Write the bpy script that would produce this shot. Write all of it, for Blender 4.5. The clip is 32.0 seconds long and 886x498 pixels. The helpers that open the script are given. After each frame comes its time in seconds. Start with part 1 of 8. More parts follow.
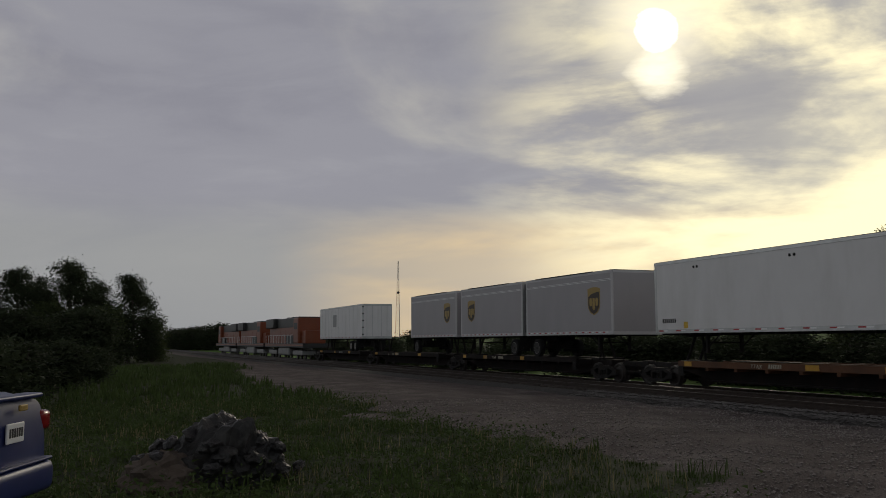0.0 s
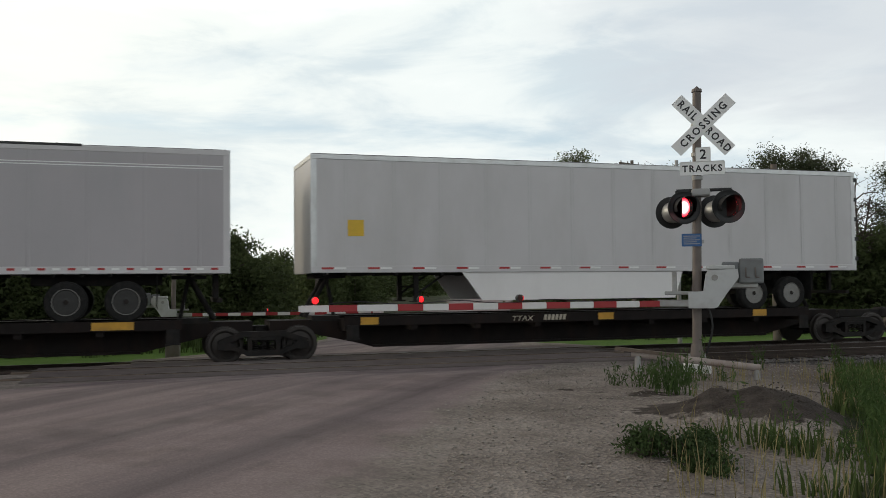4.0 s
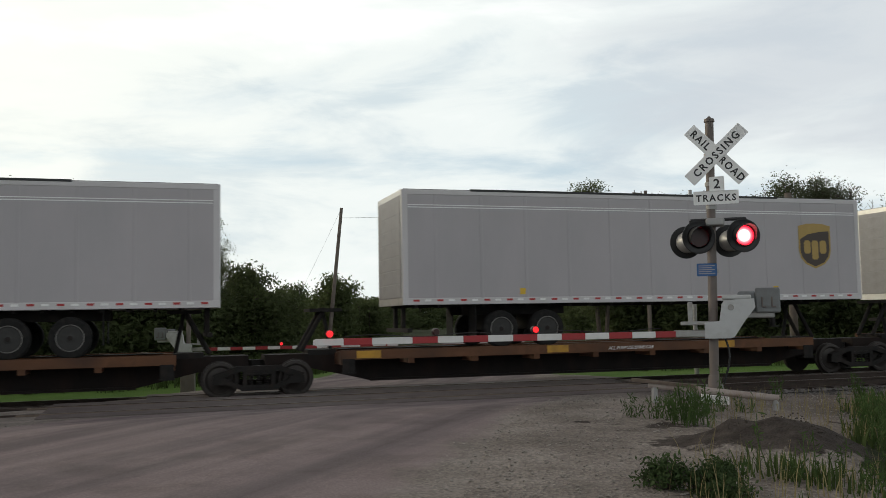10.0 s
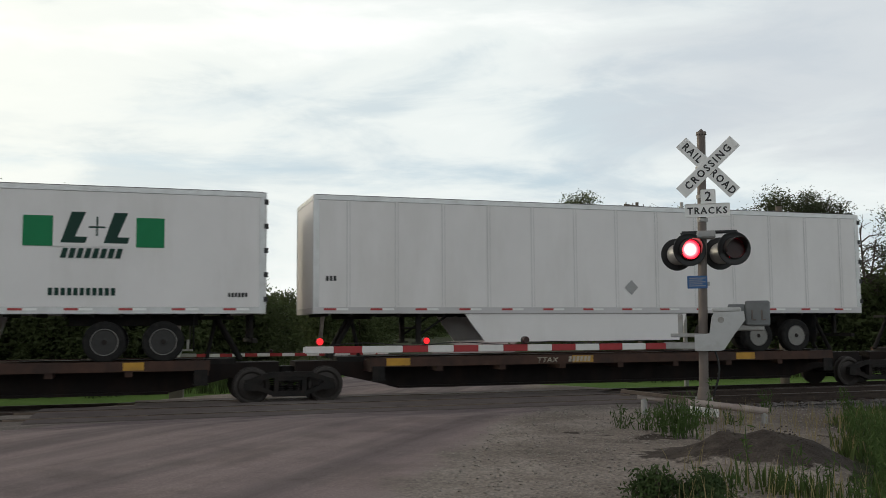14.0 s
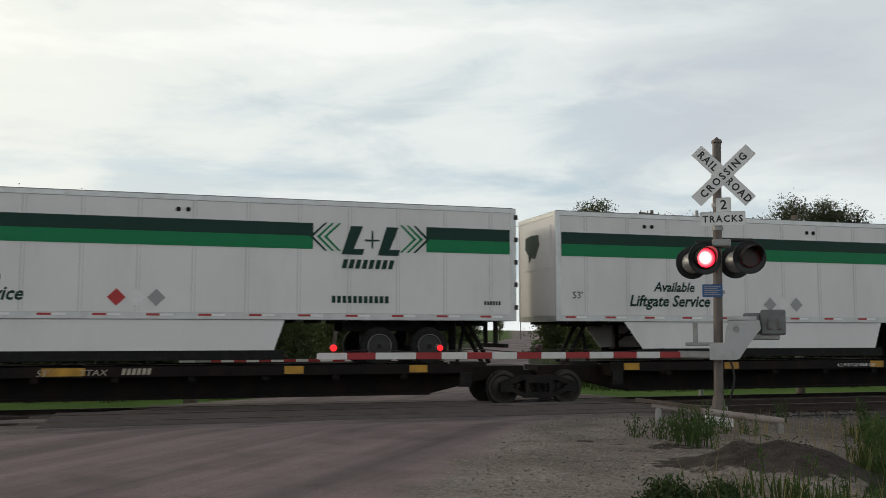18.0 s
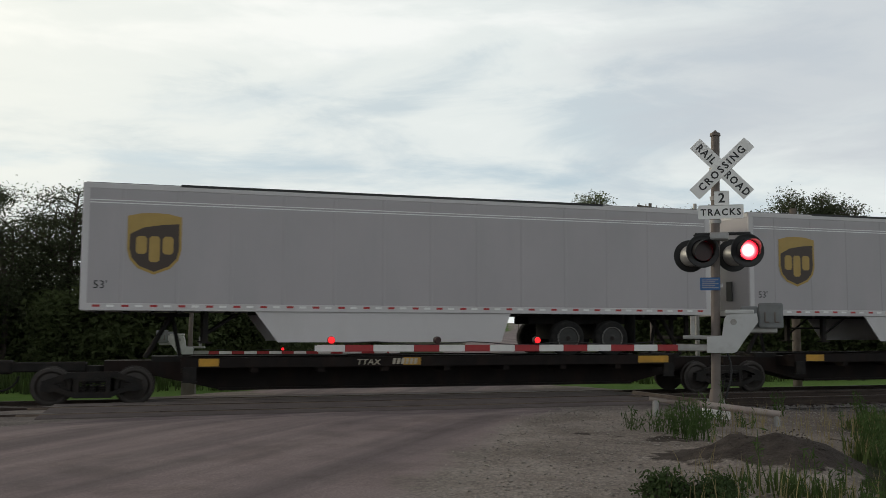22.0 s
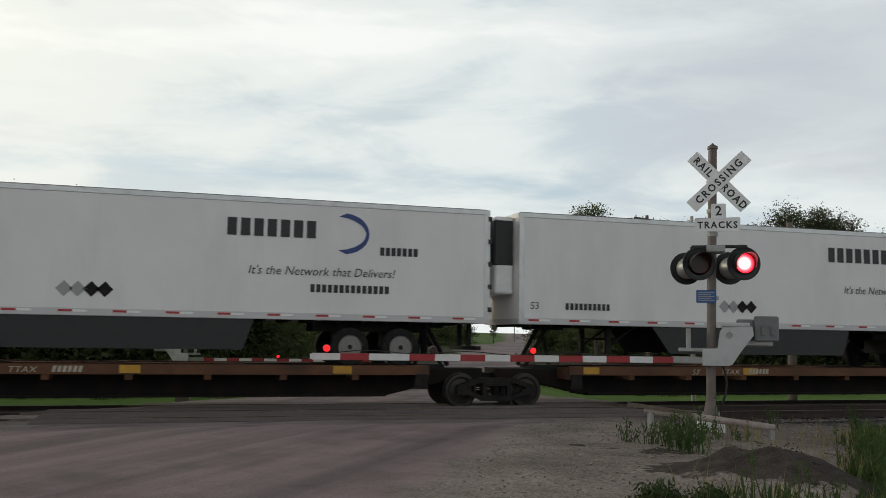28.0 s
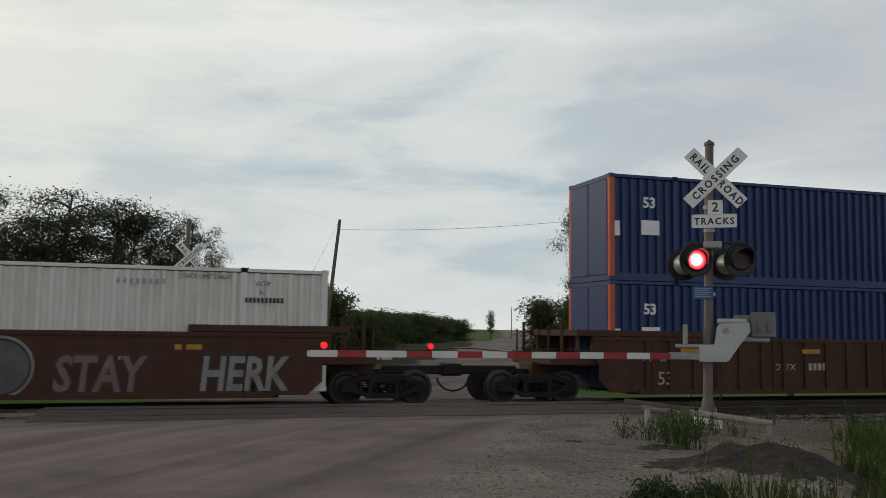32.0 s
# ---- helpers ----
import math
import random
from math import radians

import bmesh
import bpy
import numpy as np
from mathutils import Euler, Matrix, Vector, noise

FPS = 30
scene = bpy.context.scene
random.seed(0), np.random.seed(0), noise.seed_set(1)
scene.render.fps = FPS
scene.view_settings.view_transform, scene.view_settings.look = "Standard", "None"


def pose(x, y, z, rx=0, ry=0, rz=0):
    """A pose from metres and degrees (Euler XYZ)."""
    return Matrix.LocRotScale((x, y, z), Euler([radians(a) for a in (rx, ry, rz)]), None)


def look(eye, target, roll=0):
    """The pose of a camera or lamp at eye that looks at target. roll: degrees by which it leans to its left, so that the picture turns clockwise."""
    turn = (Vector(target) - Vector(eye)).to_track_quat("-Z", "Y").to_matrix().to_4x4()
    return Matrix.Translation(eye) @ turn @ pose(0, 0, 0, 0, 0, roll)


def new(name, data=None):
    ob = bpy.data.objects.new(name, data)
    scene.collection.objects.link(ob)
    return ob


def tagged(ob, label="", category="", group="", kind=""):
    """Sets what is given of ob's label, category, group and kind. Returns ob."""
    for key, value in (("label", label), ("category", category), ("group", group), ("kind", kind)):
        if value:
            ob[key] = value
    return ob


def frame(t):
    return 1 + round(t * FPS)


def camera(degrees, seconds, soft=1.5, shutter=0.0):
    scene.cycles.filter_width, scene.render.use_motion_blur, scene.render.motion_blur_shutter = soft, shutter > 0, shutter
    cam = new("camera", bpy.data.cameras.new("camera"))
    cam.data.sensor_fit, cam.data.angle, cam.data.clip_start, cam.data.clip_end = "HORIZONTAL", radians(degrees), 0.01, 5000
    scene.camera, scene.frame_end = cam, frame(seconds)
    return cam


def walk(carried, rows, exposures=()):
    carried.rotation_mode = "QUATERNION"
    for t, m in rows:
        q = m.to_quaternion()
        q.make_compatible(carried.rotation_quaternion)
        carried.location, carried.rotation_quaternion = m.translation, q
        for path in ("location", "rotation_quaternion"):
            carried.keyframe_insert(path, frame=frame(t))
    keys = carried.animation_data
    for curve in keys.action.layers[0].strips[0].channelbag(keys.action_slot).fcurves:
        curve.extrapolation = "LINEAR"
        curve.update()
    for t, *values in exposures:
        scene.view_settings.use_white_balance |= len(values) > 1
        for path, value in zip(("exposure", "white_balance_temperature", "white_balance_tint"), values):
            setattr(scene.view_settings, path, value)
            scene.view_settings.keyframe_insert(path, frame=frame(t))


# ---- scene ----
# camera: a hand-held camera that turns on the spot
def aim(yaw, pitch, roll):
    return pose(0, 0, 1.82, 90 + pitch, 0, yaw) @ pose(0, 0, 0, 0, 0, roll)


EXPO = [(0.0, -1.3, 6400, 12), (1.0, -1.3, 6400, 12), (1.5, -1.3, 6450, 11), (2.0, -0.82, 6500, 9), (2.5, -0.25, 6500, 8), (3.5, -0.06, 6500, 8), (6.0, 0.08, 6500, 8), (9.0, -0.06, 6500, 8), (13.0, -0.1, 6500, 8), (19.0, -0.25, 6500, 8), (28.5, -0.25, 6500, 8), (30.0, -0.47, 6500, 8), (31.0, -0.36, 6500, 8), (32.0, -0.5, 6500, 8)]
cam = camera(51.57, 32.0, 0.85, 0.04)
walk(cam, [
    (0.0, aim(68.50, 5.80, -0.14)),
    (0.5, aim(67.09, 5.55, -0.15)),
    (1.0, aim(65.29, 4.99, 0.08)),
    (1.2, aim(60.46, 4.75, 0.28)),
    (1.3, aim(54.19, 4.58, -0.03)),
    (1.4, aim(47.35, 4.41, 0.40)),
    (1.5, aim(39.88, 4.43, 0.91)),
    (1.6, aim(32.34, 4.39, 1.21)),
    (1.7, aim(24.61, 4.74, 1.46)),
    (1.8, aim(16.58, 4.86, 1.64)),
    (1.9, aim(9.12, 4.94, 2.42)),
    (2.0, aim(2.15, 5.09, 3.02)),
    (2.2, aim(-8.57, 4.70, 3.65)),
    (2.5, aim(-16.02, 3.31, 3.66)),
    (3.0, aim(-19.28, 1.72, 1.05)),
    (3.5, aim(-18.61, 1.84, -0.08)),
    (5.5, aim(-16.86, 3.61, -0.47)),
    (6.0, aim(-16.89, 3.83, -0.75)),
    (6.5, aim(-16.85, 3.89, -0.59)),
    (7.0, aim(-16.81, 3.97, -0.94)),
    (7.5, aim(-16.88, 4.01, -1.12)),
    (8.0, aim(-17.02, 4.17, -1.18)),
    (8.5, aim(-17.05, 4.24, -1.31)),
    (9.0, aim(-17.05, 4.29, -1.47)),
    (9.5, aim(-17.11, 4.20, -1.15)),
    (10.0, aim(-17.11, 4.27, -1.03)),
    (10.5, aim(-17.18, 4.38, -1.21)),
    (11.0, aim(-17.25, 4.38, -0.73)),
    (11.5, aim(-17.29, 4.54, -0.72)),
    (12.0, aim(-17.25, 4.78, -0.65)),
    (12.5, aim(-17.29, 4.71, -0.42)),
    (13.0, aim(-17.31, 4.68, 0.05)),
    (13.5, aim(-17.36, 4.82, -0.19)),
    (14.0, aim(-17.65, 4.83, -0.34)),
    (14.5, aim(-17.64, 4.90, -0.70)),
    (16.5, aim(-17.17, 4.77, -0.20)),
    (17.0, aim(-17.14, 4.95, 0.37)),
    (17.5, aim(-16.99, 5.09, 0.10)),
    (18.0, aim(-16.77, 5.27, 0.05)),
    (18.5, aim(-16.89, 5.33, 0.18)),
    (19.0, aim(-17.04, 5.41, -0.06)),
    (19.5, aim(-17.06, 5.42, 0.28)),
    (20.0, aim(-17.03, 5.27, 0.39)),
    (20.5, aim(-17.01, 5.09, 0.32)),
    (21.0, aim(-16.98, 4.94, 0.39)),
    (21.5, aim(-16.93, 4.96, 0.46)),
    (22.0, aim(-16.89, 4.80, 0.20)),
    (22.5, aim(-16.98, 4.70, 0.69)),
    (23.0, aim(-17.08, 4.61, 0.38)),
    (23.5, aim(-17.19, 4.63, 0.01)),
    (24.0, aim(-17.20, 4.58, 0.11)),
    (24.5, aim(-17.11, 4.72, 0.17)),
    (25.0, aim(-17.06, 4.87, 0.27)),
    (25.5, aim(-16.98, 5.10, 0.50)),
    (26.0, aim(-16.97, 5.28, 0.69)),
    (26.5, aim(-17.02, 5.28, 0.91)),
    (28.5, aim(-17.12, 5.41, 0.90)),
    (29.0, aim(-17.09, 5.41, 1.07)),
    (29.5, aim(-17.22, 5.27, 0.81)),
    (30.0, aim(-17.29, 5.22, 0.99)),
    (30.5, aim(-17.28, 5.18, 1.03)),
    (31.0, aim(-17.32, 5.16, 0.82)),
    (31.5, aim(-17.28, 5.16, 0.72)),
    (32.0, aim(-17.28, 5.19, 0.74)),
], EXPO)

# ---- light ----
SUN_AZ, SUN_EL = 55.0, 18.7      # degrees left of the y axis, and up
world = bpy.data.worlds.new("sky")
scene.world = world
world.use_nodes = True


def sky_nodes():
    nt = world.node_tree
    nt.nodes.clear()
    N, L = nt.nodes.new, nt.links.new

    def math_(op, a, b=0.0, clamp=False):
        n = N("ShaderNodeMath")
        n.operation, n.use_clamp = op, clamp
        for i, s in enumerate((a, b)):
            if isinstance(s, (int, float)):
                n.inputs[i].default_value = s
            else:
                L(s, n.inputs[i])
        return n.outputs[0]

    def ramp(fac, stops, smooth=True):
        n = N("ShaderNodeValToRGB")
        n.color_ramp.interpolation = "EASE" if smooth else "LINEAR"
        els = n.color_ramp.elements
        while len(els) < len(stops):
            els.new(0.5)
        for e, (p, c) in zip(els, stops):
            e.position = p
            e.color = (*c, 1) if len(c) == 3 else c
        L(fac, n.inputs[0])
        return n.outputs[0]

    def mix(fac, a, b, mode="MIX"):
        n = N("ShaderNodeMix")
        n.data_type, n.blend_type = "RGBA", mode
        for i, s in ((0, fac), (6, a), (7, b)):
            if isinstance(s, (int, float)):
                n.inputs[i].default_value = s
            elif isinstance(s, tuple):
                n.inputs[i].default_value = (*s, 1)
            else:
                L(s, n.inputs[i])
        return n.outputs[2]

    tc = N("ShaderNodeTexCoord")
    nrm = N("ShaderNodeVectorMath")
    nrm.operation = "NORMALIZE"
    L(tc.outputs["Generated"], nrm.inputs[0])
    sep = N("ShaderNodeSeparateXYZ")
    L(nrm.outputs[0], sep.inputs[0])
    x, y, z = sep.outputs

    def cloud(scale, squash, tilt, detail, rough, shift, dist=0.0):
        """Cloud drawn out level, its streaks tilted by a few degrees."""
        mp = N("ShaderNodeMapping")
        mp.vector_type = "POINT"
        mp.inputs["Rotation"].default_value = (radians(tilt * 0.6), radians(tilt), 0)
        mp.inputs["Scale"].default_value = (1.0, 1.0, squash)
        mp.inputs["Location"].default_value = (shift, shift * 0.7, shift * 0.3)
        L(nrm.outputs[0], mp.inputs[0])
        n = N("ShaderNodeTexNoise")
        n.inputs["Scale"].default_value, n.inputs["Detail"].default_value = scale, detail
        n.inputs["Roughness"].default_value, n.inputs["Distortion"].default_value = rough, dist
        L(mp.outputs[0], n.inputs["Vector"])
        return n.outputs[0]

    def toward(az, el):
        d = N("ShaderNodeVectorMath")
        d.operation = "DOT_PRODUCT"
        L(nrm.outputs[0], d.inputs[0])
        d.inputs[1].default_value = (-math.sin(radians(az)) * math.cos(radians(el)), math.cos(radians(az)) * math.cos(radians(el)), math.sin(radians(el)))
        return d.outputs["Value"]

    def step(v, a, b):
        return math_("MULTIPLY", math_("SUBTRACT", v, a), 1.0 / (b - a), True)

    near = math_("MAXIMUM", toward(SUN_AZ, SUN_EL), 0.0)
    sky = N("ShaderNodeTexSky")
    sky.sky_type, sky.sun_disc = "NISHITA", False
    sky.sun_elevation, sky.sun_rotation = radians(SUN_EL), radians(-SUN_AZ)
    blue = mix(1.0, sky.outputs[0], (0.12, 0.12, 0.125), "MULTIPLY")

    big = cloud(1.7, 3.2, 9, 6, 0.5, 3.1, 0.5)
    fine = cloud(4.2, 3.6, 8, 9, 0.6, 7.7, 0.4)
    wisp = cloud(2.4, 4.6, 8, 8, 0.58, 1.3, 0.4)
    slant = cloud(1.9, 3.4, -16, 8, 0.55, 5.3, 0.7)
    body = math_("ADD", math_("MULTIPLY", big, 0.55), math_("MULTIPLY", fine, 0.45))
    # thin white sheet, bluish where it opens
    pale = ramp(body, [(0.38, (1.09, 1.11, 1.10)), (0.5, (0.935, 0.985, 0.985)), (0.61, (0.69, 0.785, 0.845))])
    gap = math_("MULTIPLY", ramp(wisp, [(0.52, (0, 0, 0)), (0.66, (1, 1, 1))]), ramp(z, [(0.05, (0.3, 0.3, 0.3)), (0.15, (1, 1, 1)), (0.28, (0.25, 0.25, 0.25)), (0.5, (0.05, 0.05, 0.05))]))
    col = mix(math_("MULTIPLY", gap, 0.7), pale, mix(0.55, blue, (0.66, 0.83, 0.95)))
    # duller cloud to the right, high up
    dull = math_("ADD", toward(-46, 24), math_("MULTIPLY", math_("SUBTRACT", slant, 0.5), 0.35))
    col = mix(math_("MULTIPLY", ramp(dull, [(0.9, (0, 0, 0)), (1.02, (1, 1, 1))]), 0.75), col, (0.66, 0.70, 0.76))
    # broad brightness on the sun's side
    broad = math_("POWER", near, 3.0)
    col = mix(math_("MULTIPLY", broad, 0.75), col, (1.45, 1.36, 1.12))
    # grey-violet bank of cloud left of the sun and above it
    bank = math_("ADD", toward(84, 21), math_("MULTIPLY", math_("SUBTRACT", slant, 0.5), 0.7))
    grey = ramp(body, [(0.34, (0.64, 0.64, 0.72)), (0.5, (0.74, 0.74, 0.81)), (0.66, (0.88, 0.88, 0.93))])
    high = ramp(math_("ADD", z, math_("MULTIPLY", math_("SUBTRACT", wisp, 0.5), 0.16)), [(0.085, (0, 0, 0)), (0.17, (1, 1, 1))])
    col = mix(math_("MULTIPLY", ramp(bank, [(0.76, (0, 0, 0)), (0.97, (1, 1, 1))]), high), col, grey)
    # dull low sky away from the sun, warm under it
    lowz = ramp(z, [(0.0, (1, 1, 1)), (0.1, (0.85, 0.85, 0.85)), (0.17, (0, 0, 0))])
    west = ramp(toward(88, 3), [(0.86, (0, 0, 0)), (0.97, (1, 1, 1))])
    col = mix(math_("MULTIPLY", math_("MULTIPLY", lowz, west), 0.85), col, (0.68, 0.70, 0.71))
    warm = math_("MULTIPLY", ramp(toward(54, 4), [(0.9, (0, 0, 0)), (0.975, (1, 1, 1))]), ramp(z, [(0.03, (0.75, 0.75, 0.75)), (0.09, (1, 1, 1)), (0.155, (0, 0, 0))]))
    warm = math_("MULTIPLY", warm, ramp(wisp, [(0.42, (1, 1, 1)), (0.62, (0.4, 0.4, 0.4))]))
    col = mix(math_("MULTIPLY", warm, 0.9), col, (2.15, 1.6, 0.85))
    # light through the thin cloud round and below the sun, broken by streaks
    thin = ramp(math_("ADD", math_("MULTIPLY", fine, 0.35), math_("MULTIPLY", slant, 0.65)), [(0.40, (1, 1, 1)), (0.56, (0.05, 0.05, 0.05))])
    glow = math_("MULTIPLY", ramp(toward(44, 13.0), [(0.92, (0, 0, 0)), (0.99, (1, 1, 1))]), thin)
    col = mix(math_("MULTIPLY", glow, 0.95), col, (3.2, 2.85, 1.75))
    spot = math_("MULTIPLY", step(math_("ADD", toward(55.0, 15.9), math_("MULTIPLY", math_("SUBTRACT", fine, 0.52), 0.003)), 0.9994, 1.0), 0.85)
    col = mix(spot, col, (3.6, 3.3, 2.4))
    halo = step(math_("ADD", near, math_("MULTIPLY", math_("SUBTRACT", fine, 0.5), 0.004)), 0.9968, 1.0)
    col = mix(math_("MULTIPLY", math_("POWER", halo, 2.2), 0.5), col, (3.4, 3.1, 2.3))
    core = step(math_("ADD", near, math_("MULTIPLY", math_("SUBTRACT", fine, 0.5), 0.0008)), 0.99975, 1.0)
    col = mix(core, col, (9.0, 8.4, 6.8))
    # unseen sky overhead and behind, dimmed to weaken the light on the ground
    dark = math_("MULTIPLY", ramp(z, [(0.36, (0, 0, 0)), (0.62, (1, 1, 1))]), 0.86)
    back = math_("MULTIPLY", math_("MULTIPLY", math_("SUBTRACT", 0.1, y), 1.4, True), 0.08)
    col = mix(math_("MAXIMUM", dark, back), col, mix(1.0, col, (0.188, 0.165, 0.178), "MULTIPLY"))
    # below the horizon: dull ground light
    col = mix(math_("LESS_THAN", z, -0.01), col, (0.2, 0.2, 0.17))
    bg = N("ShaderNodeBackground")
    L(col, bg.inputs[0])
    bg.inputs[1].default_value = 1.0
    L(bg.outputs[0], N("ShaderNodeOutputWorld").inputs[0])


sky_nodes()
sun = new("sun", bpy.data.lights.new("sun", "SUN"))
sun.data.energy, sun.data.angle, sun.data.color = 0.9, radians(12), (1.0, 0.88, 0.7)
sun.matrix_world = look((0, 0, 0), (math.sin(radians(SUN_AZ)), -math.cos(radians(SUN_AZ)), -math.tan(radians(SUN_EL))))

# ---- materials ----
MATS = {}


def mat(name, color, rough=0.6, metal=0.0, var=0.12, scale=3.0, bump=0.0, bscale=60.0, dirt=None, dirt_amt=0.0, dscale=1.2, streak=1.0, emit=None, emit_s=0.0, rnd=0.0, spec=0.5):
    """Painted or natural surface: fine grain and coarse stains over one base colour."""
    if name in MATS:
        return MATS[name]
    m = bpy.data.materials.new(name)
    m.use_nodes = True
    nt = m.node_tree
    N, L = nt.nodes.new, nt.links.new
    b = nt.nodes["Principled BSDF"]
    b.inputs["Roughness"].default_value, b.inputs["Metallic"].default_value = rough, metal
    b.inputs["Specular IOR Level"].default_value = spec
    tc = N("ShaderNodeTexCoord")

    def noise_(sc, det, zs=1.0):
        mp = N("ShaderNodeMapping")
        mp.inputs["Scale"].default_value = (1, 1, zs)
        L(tc.outputs["Object"], mp.inputs[0])
        n = N("ShaderNodeTexNoise")
        n.inputs["Scale"].default_value, n.inputs["Detail"].default_value, n.inputs["Roughness"].default_value = sc, det, 0.62
        L(mp.outputs[0], n.inputs["Vector"])
        return n.outputs[0]

    def ramp(fac, a, c, p0, p1):
        n = N("ShaderNodeValToRGB")
        n.color_ramp.elements[0].position, n.color_ramp.elements[1].position = p0, p1
        n.color_ramp.elements[0].color, n.color_ramp.elements[1].color = (*a, 1), (*c, 1)
        L(fac, n.inputs[0])
        return n.outputs[0]

    grain = noise_(scale, 6)
    lo = tuple(c * (1 - var) for c in color)
    hi = tuple(min(1.0, c * (1 + var)) for c in color)
    out = ramp(grain, lo, hi, 0.3, 0.7)
    if rnd:
        oi = N("ShaderNodeObjectInfo")
        h = N("ShaderNodeHueSaturation")
        mr = N("ShaderNodeMapRange")
        mr.inputs["To Min"].default_value, mr.inputs["To Max"].default_value = 1 - rnd, 1 + rnd
        L(oi.outputs["Random"], mr.inputs["Value"])
        L(mr.outputs[0], h.inputs["Value"])
        L(out, h.inputs["Color"])
        out = h.outputs[0]
    if dirt:
        d = ramp(noise_(dscale, 8, streak), (0, 0, 0), (1, 1, 1), 0.48, 0.72)
        mul = N("ShaderNodeMath")
        mul.operation = "MULTIPLY"
        L(d, mul.inputs[0])
        mul.inputs[1].default_value = dirt_amt
        mx = N("ShaderNodeMix")
        mx.data_type = "RGBA"
        L(mul.outputs[0], mx.inputs[0])
        L(out, mx.inputs[6])
        mx.inputs[7].default_value = (*dirt, 1)
        out = mx.outputs[2]
    L(out, b.inputs["Base Color"])
    if bump:
        bn = N("ShaderNodeBump")
        bn.inputs["Strength"].default_value, bn.inputs["Distance"].default_value = bump, 0.03
        L(noise_(bscale, 5), bn.inputs["Height"])
        L(bn.outputs[0], b.inputs["Normal"])
    if emit:
        b.inputs["Emission Color"].default_value, b.inputs["Emission Strength"].default_value = (*emit, 1), emit_s
    MATS[name] = m
    return m


GRIME = (0.16, 0.13, 0.1)
WHITE = mat("white_panel", (0.85, 0.83, 0.825), 0.42, 0, 0.03, 0.6, 0, 60, (0.6, 0.58, 0.54), 0.35, 0.7, 0.25)
DIRTY = mat("dirty_white_panel", (0.58, 0.53, 0.50), 0.5, 0, 0.08, 0.5, 0, 60, (0.38, 0.33, 0.29), 0.65, 0.5, 0.35)
GREYP = mat("grey_panel", (0.44, 0.415, 0.43), 0.42, 0, 0.03, 0.6, 0, 60, (0.34, 0.34, 0.35), 0.35, 0.7, 0.25)
LGREY = mat("pale_grey_panel", (0.62, 0.602, 0.61), 0.42, 0, 0.03, 0.6, 0, 60, (0.45, 0.44, 0.42), 0.4, 0.7, 0.25)
BLUEP = mat("blue_panel", (0.16, 0.245, 0.345), 0.4, 0, 0.06, 0.6, 0, 60, (0.2, 0.26, 0.33), 0.6, 0.6, 0.3)
ALU = mat("aluminium", (0.62, 0.62, 0.62), 0.38, 0.75, 0.08, 8, 0, 60, GRIME, 0.3, 4)
STEELD = mat("dark_steel", (0.017, 0.0155, 0.015), 0.75, 0.1, 0.3, 5, 0.15, 40, (0.045, 0.032, 0.025), 0.5, 3, spec=0.25)
BLACK = mat("black_paint", (0.02, 0.02, 0.021), 0.5, 0, 0.2, 5)
RUBBER = mat("tyre_rubber", (0.016, 0.016, 0.016), 0.9, 0, 0.25, 9, 0.2, 60, (0.05, 0.045, 0.04), 0.4, 5, spec=0.25)
RIM = mat("wheel_rim_grey", (0.22, 0.215, 0.205), 0.5, 0.3, 0.15, 9, 0, 60, GRIME, 0.5, 8)
RIMW = mat("wheel_rim_white", (0.58, 0.57, 0.54), 0.5, 0.1, 0.1, 9, 0, 60, GRIME, 0.5, 8)
RIMD = mat("wheel_rim_dark", (0.03, 0.029, 0.028), 0.55, 0.2, 0.2, 9)
RED = mat("red_reflector", (0.42, 0.03, 0.03), 0.4, 0, 0.1, 9)
WREF = mat("white_reflector", (0.85, 0.85, 0.84), 0.35, 0, 0.05, 9)
BROWN = mat("railcar_brown", (0.011, 0.008, 0.0075), 0.8, 0, 0.3, 2.5, 0.1, 30, (0.032, 0.016, 0.011), 0.5, 1.5, 0.4, spec=0.25)
YEL = mat("railcar_yellow", (0.52, 0.28, 0.03), 0.6, 0, 0.15, 4, 0, 30, (0.2, 0.1, 0.04), 0.6, 2.5)
ORBR = mat("railcar_rust", (0.13, 0.054, 0.023), 0.75, 0, 0.3, 3, 0.1, 30, (0.02, 0.014, 0.012), 0.92, 0.75)
RUSTD = mat("railcar_dark_rust", (0.06, 0.027, 0.017), 0.75, 0, 0.3, 3, 0.1, 30, (0.018, 0.012, 0.011), 0.9, 0.8)
WHEELS = mat("wheel_steel", (0.04, 0.034, 0.031), 0.6, 0.3, 0.25, 6, 0, 30, (0.05, 0.04, 0.035), 0.6, 4)
TREAD = mat("wheel_tread", (0.45, 0.44, 0.43), 0.3, 0.9, 0.1, 6)

# ---- mesh helpers ----
def box(bm, x0, x1, y0, y1, z0, z1):
    v = [bm.verts.new((x, y, z)) for x in (x0, x1) for y in (y0, y1) for z in (z0, z1)]
    for a, b, c, d in ((0, 1, 3, 2), (4, 6, 7, 5), (0, 4, 5, 1), (2, 3, 7, 6), (0, 2, 6, 4), (1, 5, 7, 3)):
        bm.faces.new((v[a], v[b], v[c], v[d]))
    return v


def bev_box(bm, x0, x1, y0, y1, z0, z1, r=0.02, seg=2):
    v = box(bm, x0, x1, y0, y1, z0, z1)
    es = list({e for w in v for e in w.link_edges})
    bmesh.ops.bevel(bm, geom=es, offset=r, segments=seg, affect="EDGES", profile=0.5)


